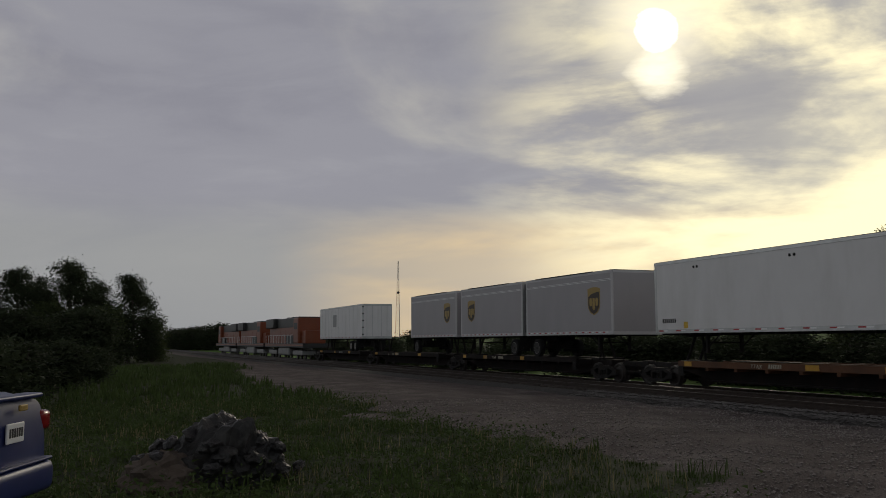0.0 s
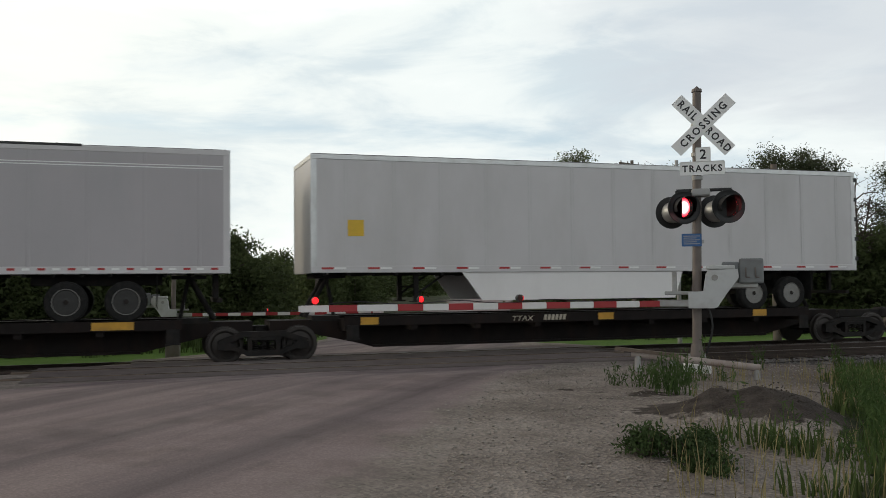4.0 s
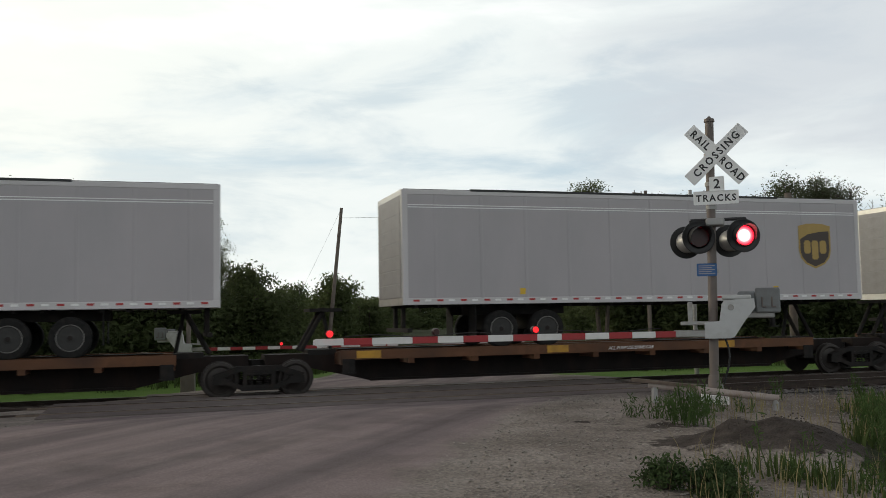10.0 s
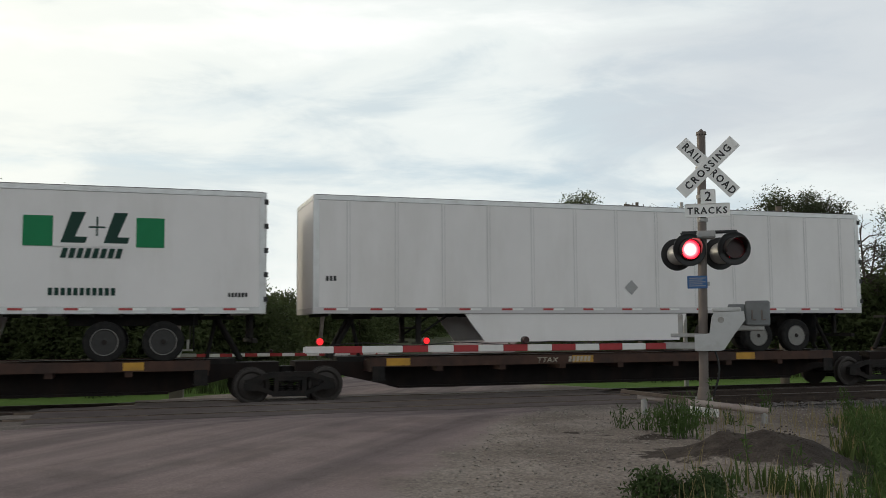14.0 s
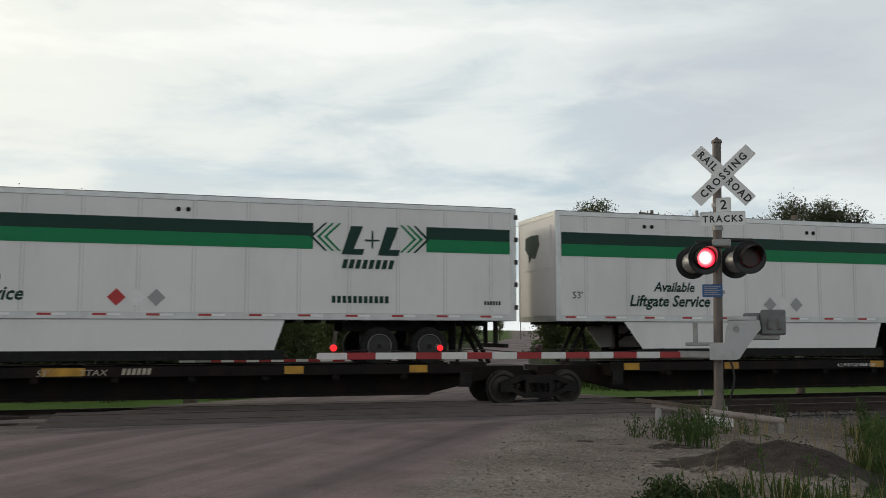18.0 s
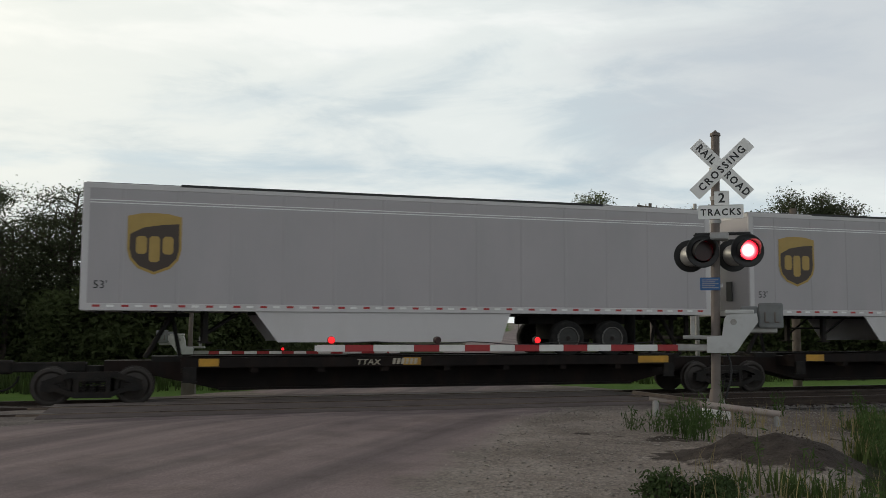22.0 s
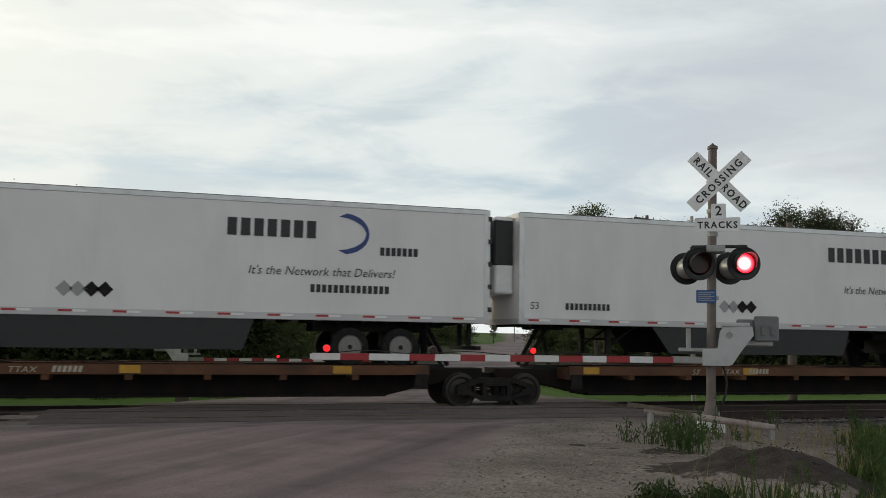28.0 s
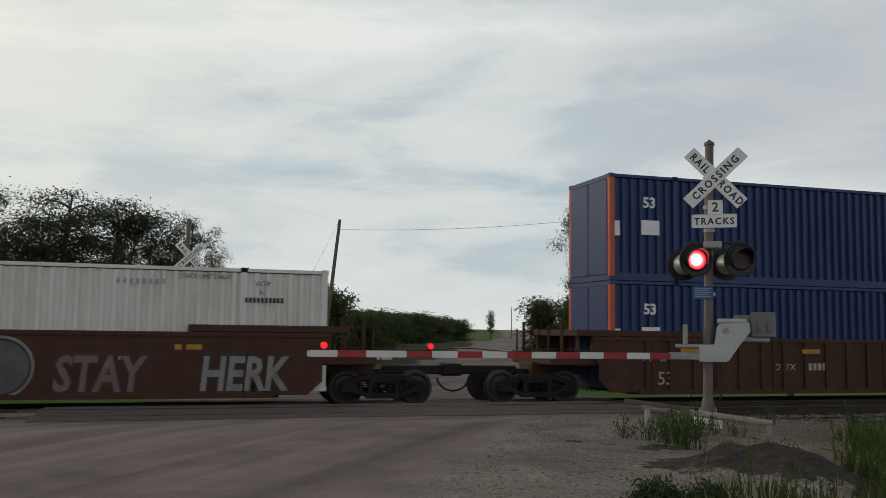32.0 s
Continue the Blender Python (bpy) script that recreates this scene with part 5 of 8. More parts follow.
# white trailer with large navy name
t, X = plain(663.8, L53, "R", WHITE, "white trailer with a large navy name", skirt=None, seams=0, rim=RIMD)
bars(t, 5.0, ZT - 1.28, 5, 0.78, NAVY, slant=0.12, frac=1.15, gap=0.16, label="large navy slanted name")
bars(t, 3.4, ZT - 1.28, 4, 0.3, NAVY, frac=0.8)
bars(t, 11.15, ZT - 1.28, 3, 0.26, NAVY, frac=0.7)
def peakn(b):
    for d in (0, 0.5):
        flat(b, [(d, 0), (d + 0.2, 0), (d + 0.62, 1.35), (d + 0.45, 1.35)], 0)
    flat(b, [(0.95, 1.1), (1.1, 1.35), (1.55, 0), (1.3, 0)], 0)
part("slanted_mark", peakn, NAVY, t, "navy slanted mark", at=(13.3, -HW - 0.0085, ZT - 1.75))
words(t, "LOGISTIC EQUIPPED", 1.6, ZB + 0.62, 0.17, DECAL)
words(t, "AIR RIDE EQUIPPED", 1.6, ZB + 0.42, 0.17, DECAL)
diamonds(t, 8.0, ZB + 0.62, 2, 0.2, (DECAL, DECAL))


# refrigerated trailers with a cooling unit on the nose
def reefer(p):
    t, X = plain(p, L53, "L", WHITE, "white refrigerated trailer with a dark crescent mark", skirt=BLACK, seams=0)

    def unit(b):
        bev_box(b, -0.55, -0.02, -0.95, 0.95, ZT - 2.15, ZT - 0.1, 0.08, 3)
    u = part("cooling_unit", unit, WREF, t, "white cooling unit with a black grille")
    part("grille", lambda b: bev_box(b, -0.57, -0.05, -0.97, -0.5, ZT - 1.4, ZT - 0.2, 0.03, 1), BLACK, u, "black grille")
    part("grille", lambda b: box(b, -0.558, -0.54, -0.7, 0.7, ZT - 1.35, ZT - 0.3), BLACK, u, "black grille")
    for k in range(6):
        part("louvre", lambda b: box(b, -0.58, -0.545, -0.68, 0.68, ZT - 1.3 + k * 0.17, ZT - 1.27 + k * 0.17), STEELD, u, key=("louvre", k))
    for yy in (-0.6, -0.25):
        part("vent_slot", lambda b: box(b, -0.562, -0.545, yy, yy + 0.22, ZT - 1.95, ZT - 1.85), BLACK, u, "black vent slot", key=("vslot", yy))
    bars(t, 9.6, ZT - 0.95, 7, 0.42, INK, label="dark serif name", gap=0.2)
    def cres(b):
        pts = [(0.62 * math.cos(a), 0.5 * math.sin(a)) for a in [(-1.5 + 3.0 * i / 12) for i in range(13)]]
        pts += [(0.62 * math.cos(a) - 0.28 + 0.2 * math.cos(a), 0.42 * math.sin(a)) for a in [(1.4 - 2.8 * i / 10) for i in range(11)]]
        flat(b, pts, 0)
    part("crescent_mark", cres, NAVY, t, "dark blue crescent", at=(12.4, -HW - 0.0085, ZT - 0.8))
    bars(t, 13.3, ZT - 1.3, 7, 0.2, INK, gap=0.15)
    words(t, "It's the Network that Delivers!", 10.1, ZT - 1.85, 0.3, INK, shear=0.25, width=0.95)
    bars(t, 11.6, ZT - 2.25, 14, 0.19, INK, gap=0.2)
    diamonds(t, 6.1, ZB + 0.6, 4, 0.18, (DECAL, DECAL, STEELD, STEELD), gap=1.0)
    words(t, "53", 0.3, ZB + 0.4, 0.26, INK)
    number(t, 1.3, ZB + 0.4, 10, 0.17)


for p in (827.4, 846.2, 863.4, 880.4):
    reefer(p)

# ---- containers and well cars ----
CREAM = mat("cream_container_paint", (0.76, 0.645, 0.52), 0.55, 0, 0.05, 1.0, 0, 40, (0.5, 0.34, 0.22), 0.4, 1.6, 0.12)
CGREY = mat("grey_container_paint", (0.33, 0.315, 0.325), 0.5, 0, 0.05, 1.0, 0, 40, (0.2, 0.19, 0.18), 0.4, 1.0, 0.3)
CBLUE = mat("blue_container_paint", (0.019, 0.043, 0.155), 0.5, 0, 0.08, 1.0, 0, 40, (0.05, 0.06, 0.12), 0.5, 1.0, 0.3)
CWHITE = mat("white_container_paint", (0.80, 0.785, 0.75), 0.5, 0, 0.05, 1.0, 0, 40, (0.5, 0.46, 0.4), 0.5, 1.0, 0.3)
CRED = mat("orange_red_post", (0.52, 0.11, 0.04), 0.5, 0, 0.08, 2)
WELLB = mat("well_car_brown", (0.026, 0.0095, 0.0085), 0.75, 0, 0.25, 1.5, 0.1, 20, (0.05, 0.024, 0.018), 0.6, 1.2, 0.5)
WELLO = mat("well_car_orange_brown", (0.066, 0.024, 0.0115), 0.75, 0, 0.25, 1.5, 0.1, 20, (0.04, 0.018, 0.013), 0.7, 1.2, 0.5)
SILV = mat("silver_graffiti", (0.105, 0.105, 0.112), 0.5, 0.1, 0.3, 3, 0, 20, (0.045, 0.035, 0.034), 0.7, 1.5)

SPRAYD = mat("dark_spray_paint", (0.035, 0.028, 0.03), 0.6, 0, 0.2, 3, 0, 20, (0.1, 0.045, 0.03), 0.6, 1.5)
SPRAYP = mat("faded_pink_spray_paint", (0.2, 0.12, 0.12), 0.6, 0, 0.2, 3, 0, 20, (0.16, 0.07, 0.06), 0.7, 1.8)
SPRAYW = mat("faded_white_spray_paint", (0.27, 0.26, 0.25), 0.6, 0, 0.15, 3, 0, 20, (0.16, 0.09, 0.08), 0.7, 1.8)
SKYB = mat("blue_graffiti", (0.07, 0.10, 0.17), 0.5, 0, 0.15, 3)

def container(p, z, paint, label, posts=None):
    ln, hw, h = L53, 1.27, 2.88
    t = thing("shipping_container", label, "container", group="containers on the train")

    def walls(b):
        pitch, d = 0.265, 0.09
        def side(s):
            x = 0.12
            path = [(0.12, 0.0)]
            while x + pitch < ln - 0.12:
                path += [(x + 0.085, 0), (x + 0.115, d), (x + 0.235, d), (x + 0.265, 0)]
                x += pitch
            path.append((ln - 0.12, 0))
            lo = [b.verts.new((u, s * (hw - v), z + 0.14)) for u, v in path]
            hi = [b.verts.new((u, s * (hw - v), z + h - 0.1)) for u, v in path]
            for i in range(len(path) - 1):
                b.faces.new((lo[i], lo[i + 1], hi[i + 1], hi[i]))
        side(-1)
        side(1)
        box(b, 0.1, ln - 0.1, -hw + 0.05, hw - 0.05, z + h - 0.08, z + h - 0.02)
        box(b, 0.1, ln - 0.1, -hw + 0.05, hw - 0.05, z + 0.05, z + 0.14)
        box(b, 0.04, 0.1, -hw + 0.08, hw - 0.08, z + 0.1, z + h - 0.05)
        box(b, ln - 0.1, ln - 0.04, -hw + 0.08, hw - 0.08, z + 0.1, z + h - 0.05)
    part("corrugated_body", walls, paint, t, key=("cbody", paint.name, z))

    def frame_(b):
        for s in (-1, 1):
            y0, y1 = sorted((s * hw, s * (hw - 0.1)))
            box(b, 0.1, ln - 0.1, y0, y1, z + 0.0, z + 0.2)
            box(b, 0.1, ln - 0.1, y0, y1, z + h - 0.08, z + h)
        for x in (0.0, ln - 0.12):
            box(b, x, x + 0.12, -hw + 0.1, hw - 0.1, z + h - 0.12, z + h)
            box(b, x, x + 0.12, -hw + 0.1, hw - 0.1, z, z + 0.15)
    part("rail_frame", frame_, paint, t, "top and bottom rails", key=("cfr", paint.name, z))
    for x in (0.0, ln - 0.14, 1.95, ln - 2.07):
        end = x in (0.0, ln - 0.14)
        for s in (-1, 1):
            y0, y1 = sorted((s * (hw + 0.004), s * (hw - 0.12)))
            part("corner_post" if end else "lifting_post", lambda b: box(b, x, x + 0.14, y0, y1, z + 0.004, z + h + 0.004), (posts or paint) if end else paint, t, key=("cpost", x, s, (posts or paint).name, z))
            for zz in (z - 0.006, z + h - 0.10):
                part("corner_casting", lambda b: bev_box(b, x - 0.01, x + 0.16, y0 - 0.006, y1 + 0.006, zz, zz + 0.12, 0.015, 1), STEELD if not end else paint, t, key=("cast", x, s, paint.name, round(zz, 2)))
    for s in (-1, 1):
        part("door_leaf", lambda b: bev_box(b, 0.0, 0.045, -0.55, 0.55, z + 0.16, z + h - 0.13, 0.01, 1), paint, t, at=(-0.012, s * 0.57, 0), key=("cdoor", paint.name, z))
    MOVING.append((t, p))
    t.matrix_basis = pose(p, Y2, 0)
    return t


def mark_container(t, z):
    y = -1.265
    bars(t, 2.3, z + 2.55, 11, 0.17, INK, y=y - 0.002, label="unreadable container number")
    words(t, "WTP", 1.3, z + 2.3, 0.2, INK, y=y - 0.004)


def well_unit(p0, p1, paint, tags, ribbed=False):
    ln = p1 - p0
    t = thing("well_car", "rusty brown well car with painted scrawls", "rail car", group="well cars")
    for s in (-1, 1):
        def wall(b):
            o = [(1.6, 1.02), (1.6, 0.62), (1.95, 0.3), (ln - 1.95, 0.3), (ln - 1.6, 0.62), (ln - 1.6, 1.02), (ln - 1.4, 1.3), (ln - 1.4, 1.72), (1.4, 1.72), (1.4, 1.3)]
            prism(b, o, -0.05, 0.05)
            box(b, 1.4, ln - 1.4, -0.09, 0.09, 1.66, 1.76)
            box(b, 2.75, ln - 2.75, -0.09, 0.09, 0.24, 0.36)
            k = 3.2
            while k < ln - 3:
                box(b, k - 0.05, k + 0.05, -0.075, 0.075, 0.34, 1.68)
                k += 1.9
        part("side_wall", wall, paint, t, at=(0, s * 1.38, 0), key=("wwall", round(ln, 1), paint.name))
    part("well_floor", lambda b: box(b, 2.6, ln - 2.6, -1.33, 1.33, 0.24, 0.34), STEELD, t, key=("wfl", round(ln, 1)))
    for x, turn in ((0.0, 0), (ln, 180)):
        def end(b):
            bev_box(b, 0.25, 2.6, -1.33, 1.33, 1.0, 1.24, 0.03, 1)
            bev_box(b, 0.1, 1.5, -0.45, 0.45, 0.72, 1.05, 0.03, 1)
            for yy in (-1.1, 1.1):
                tube(b, (0.3, yy, 1.2), (0.3, yy, 1.95), 0.03, n=6)
        part("end_platform", end, paint, t, at=pose(x, 0, 0, 0, 0, turn), key=("wend", paint.name))
    for x, turn in ((0.0, 0), (ln, 180)):
        def guard(b):
            bev_box(b, 0.95, 4.7, -1.45, 1.45, 1.765, 1.93, 0.015, 1)
            for yy in (-1.3, 1.3):
                box(b, 1.0, 1.08, yy - 0.04, yy + 0.04, 1.22, 1.77)
                box(b, 0.55, 0.62, yy - 0.035, yy + 0.035, 1.22, 2.15)
        part("end_guard", guard, paint, t, "raised walkway over the end of the well", at=pose(x, 0, 0, 0, 0, turn), key=("wguard", paint.name))
    if ribbed:
        k = 3.0
        while k < ln - 2.8:
            part("rib", lambda b: prism(b, [(-0.05, 0.36), (0.05, 0.36), (0.05, 1.66), (-0.05, 1.66)], -0.06, 0.0), paint, t, at=(k, -1.43, 0), key=("wrib", paint.name))
            k += 0.72
    for x in (4.0, 7.9, ln - 5.0):
        part("yellow_block", lambda b: box(b, 0, 0.6, -1.436, -1.431, 1.35, 1.47), YEL, t, "worn yellow paint block", at=(x, -0.066 if ribbed else 0, 0), key="wyb")
    for x, n in ((2.9, 5), (3.4, 3), (ln - 6.2, 4), (ln - 3.6, 5)):
        bars(t, x, 1.12, n, 0.07, DECAL, y=-1.43, label="unreadable small stencil", gap=0.5)
    # scrawls of curved strokes
    random.seed(int(p0))
    for x0, x1, z0, z1, m in tags:
        glyphs, x = [], x0
        while x < x1:
            w, h = random.uniform(0.7, 1.1), (z1 - z0) * random.uniform(0.8, 1.0)
            cx, cz = x + w / 2, z0 + h / 2
            pts = []
            for k in range(12):
                a = 2 * math.pi * k / 12
                q = random.uniform(0.72, 1.12)
                pts.append((cx + 0.52 * w * math.copysign(abs(math.cos(a)) ** 0.6, math.cos(a)) * q + 0.16 * math.sin(a), cz + 0.5 * h * math.copysign(abs(math.sin(a)) ** 0.6, math.sin(a)) * q))
            inner = [(cx + random.uniform(-0.25, 0.25) * w, cz + random.uniform(-0.35, 0.35) * h) for _ in range(5)]
            glyphs.append((pts, inner))
            x += w * 0.86

        def stroke(b, pts, wd, y):
            for (xa, za), (xb, zb) in zip(pts, pts[1:]):
                d = Vector((xb - xa, zb - za))
                if d.length < 0.01:
                    continue
                n = Vector((-d.y, d.x)).normalized() * wd
                d = d.normalized() * wd
                flat(b, [(xa - d.x - n.x, za - d.y - n.y), (xb + d.x - n.x, zb + d.y - n.y), (xb + d.x + n.x, zb + d.y + n.y), (xa - d.x + n.x, za - d.y + n.y)], y, 0.003)

        def fills(b):
            for i, (pts, inner) in enumerate(glyphs):
                flat(b, pts, -1.457 - 0.004 * (i % 2), 0.003)

        def lines(b):
            for i, (pts, inner) in enumerate(glyphs):
                stroke(b, pts + pts[:1], 0.035, -1.4645 - 0.004 * (i % 2))
                stroke(b, inner, 0.045, -1.4725)
        part("scrawl", fills, m, t, "sprayed bubble letters that cannot be read")["kind"] = "stuff"
        part("scrawl_outline", lines, SPRAYW, t, "pale sprayed outlines and strokes")["kind"] = "stuff"
    words(t, "DTTX", 7.0, 0.88, 0.26, STENCIL, y=-1.43, shear=0.2)
    bars(t, 8.0, 0.88, 6, 0.2, STENCIL, y=-1.43, label="worn white car number")
    words(t, "53", 3.3, 0.5, 0.5, STENCIL, y=-1.452)
    MOVING.append((t, p0))
    t.matrix_basis = pose(p0, Y2, 0)
    return t


lone = container(737.25, 1.3, CREAM, "cream corrugated container streaked with rust")
mark_container(lone, 1.3)
diamonds(lone, 3.3, 1.95, 1, 0.2, (RIM,), y=-1.27)
words(lone, "WTP", 14.45, 3.75, 0.2, INK, y=-1.27)
for p in (921.2, 940.75):
    mark_container(container(p, 0.38, CREAM, "cream corrugated container streaked with rust"), 0.38)
low = container(960.4, 0.38, CGREY, "grey corrugated container with a violet panel")
quad(low, "violet_panel", 1.95, 5.85, 1.95, 2.85, PURPLE, y=-1.266, label="violet panel")
bars(low, 2.15, 2.2, 5, 0.42, WREF, y=-1.271, label="white name")
words(low, "MultiModal", 3.85, 2.2, 0.38, WREF, y=-1.27)
diamonds(low, 12.35, 2.32, 3, 0.17, (DECAL, WREF, WREF), y=-1.268)
quad(low, "violet_panel_end", 0.02, 0.14, 2.2, 2.7, PURPLE, y=-1.272)
top = container(960.4, 3.28, CREAM, "cream corrugated container stacked on a grey one")
mark_container(top, 3.28)
diamonds(top, 8.5, 3.9, 1, 0.2, (RIM,), y=-1.27)
bars(top, 9.6, 4.05, 9, 0.1, DECAL, y=-1.27, gap=0.9)
white_box = container(983.85, 0.38, CWHITE, "white corrugated container with a yellow name panel")
quad(white_box, "yellow_panel", 3.9, 6.9, 2.3, 2.95, YELLOW, y=-1.266, label="yellow name panel")
bars(white_box, 4.7, 2.45, 6, 0.32, INK, y=-1.271, label="black name")
words(white_box, "Intermodal", 3.95, 1.82, 0.55, INK, y=-1.268, bold=0.012, width=1.05)
bars(white_box, 11.33, 2.84, 8, 0.12, DECAL, y=-1.268, gap=0.9)
words(white_box, "STACK LIMIT 2 HIGH", 12.72, 3.0, 0.145, INK, y=-1.27, width=0.85)
words(white_box, "WTP", 14.42, 2.85, 0.17, INK, y=-1.27)
words(white_box, "IN", 14.52, 2.65, 0.14, INK, y=-1.27)
bars(white_box, 14.2, 2.46, 10, 0.12, INK, y=-1.268)
for z in (0.38, 3.28):
    bl = container(1007.6, z, CBLUE, "dark blue corrugated container with orange posts", CRED)
    words(bl, "53", 1.0, z + 2.0, 0.4, WREF, y=-1.27, bold=0.012)
    quad(bl, "number_label", 0.95, 1.5, z + 1.25, z + 1.65, WREF, y=-1.268)
    quad(bl, "white_label", 9.2, 9.7, z + 1.85, z + 2.25, WREF, y=-1.268)
    quad(bl, "end_label", 0.15, 0.3, z + 1.2, z + 1.6, WREF, y=-1.268)

well_unit(919.2, 938.9, WELLB, ((5.5, 8.0, 1.0, 1.6, WREF),))
wn = well_unit(938.9, 958.5, WELLB, ((3.4, 9.0, 0.5, 1.5, SPRAYD), (9.1, 10.9, 0.5, 1.6, SKYB)))
well_unit(958.5, 978.2, WELLB, ())
wu = well_unit(982.1, 1001.5, WELLO, ((7.4, 9.9, 0.45, 1.6, SILV),))
part("sprayed_shadow", lettering("NOMAD", 1.66, SPRAYD, 0.0, 0.86, "LEFT", 0.03), None, wn, "dark sprayed outline", at=(11.25, -1.457, 0.42))
part("sprayed_word", lettering("NOMAD", 1.6, SILV, 0.0, 0.89, "LEFT", 0.012), None, wn, "silver sprayed word", at=(11.3, -1.463, 0.45))
for tx, x0, m in (("STAY", 11.85, SPRAYP), ("HERK", 14.95, SPRAYW)):
    part("sprayed_shadow", lettering(tx, 1.12, SPRAYD, 0.12, 0.72, "LEFT", 0.085), None, wu, "dark sprayed outline", at=(x0, -1.457, 0.42))
    part("sprayed_word", lettering(tx, 1.08, m, 0.12, 0.74, "LEFT", 0.03), None, wu, "faded sprayed word", at=(x0, -1.463, 0.44))
ring(wu, 10.8, 0.95, 0.68, SPRAYW, -1.458, "sprayed_ring")
ring(wu, 10.8, 0.95, 0.62, SPRAYD, -1.463, "sprayed_disc")
ring(wu, 10.8, 0.95, 0.57, SILV, -1.468, "sprayed_field")
well_unit(1005.6, 1025.2, WELLO, (), True)
for p in (919.2, 938.9, 958.5, 978.2, 982.1, 1001.5, 1005.6, 1025.2):
    truck(p)

spine_sets = ((-91.0, -72.9, -54.7, -36.6), (-32.4, -15.4, 2.0, 19.4, 36.9, 54.0), (58.2, 75.0, 92.4, 109.75, 127.2, 144.6), (148.7, 165.0, 182.4, 199.85, 217.3, 234.0), (238.2, 256.0, 274.8, 292.55), (296.9, 313.5, 330.9, 349.35, 366.75, 383.35), (387.3, 404.25, 421.6, 439.0, 456.45, 473.8), (477.9, 495.4, 514.0, 531.4), (535.6, 552.2, 569.6, 586.95, 604.3, 620.9), (625.2, 642.8, 661.5, 679.15), (683.3, 699.9, 717.3, 733.8), (737.9, 754.55, 771.9, 789.2, 806.5, 823.05), (827.7, 844.35, 862.0, 879.9, 897.75, 914.4))
for n_set, stops in enumerate(spine_sets):
    for q0, q1 in zip(stops, stops[1:]):
        spine_unit(q0, q1, ORBR if n_set in (1, 3, 5, 12) else BROWN if n_set in (0, 2, 8, 10) else RUSTD)
    for q in stops:
        truck(q)
ends = [(st[0], st[-1]) for st in spine_sets] + [(919.2, 978.2), (982.1, 1001.5), (1005.6, 1025.2)]
for (a, b), (c, d) in zip(ends, ends[1:]):
    coupling(b + 0.2, c - 0.2)

# ---- locomotives ----
LORANGE = mat("locomotive_orange", (0.21, 0.045, 0.011), 0.45, 0, 0.08, 1.5, 0, 20, (0.2, 0.07, 0.03), 0.5, 1.0)
LBLACK = mat("locomotive_black", (0.03, 0.03, 0.03), 0.5, 0, 0.2, 1.5)
LSILV = mat("locomotive_grey_gear", (0.28, 0.28, 0.28), 0.55, 0.3, 0.15, 3, 0, 20, GRIME, 0.6, 1.5)


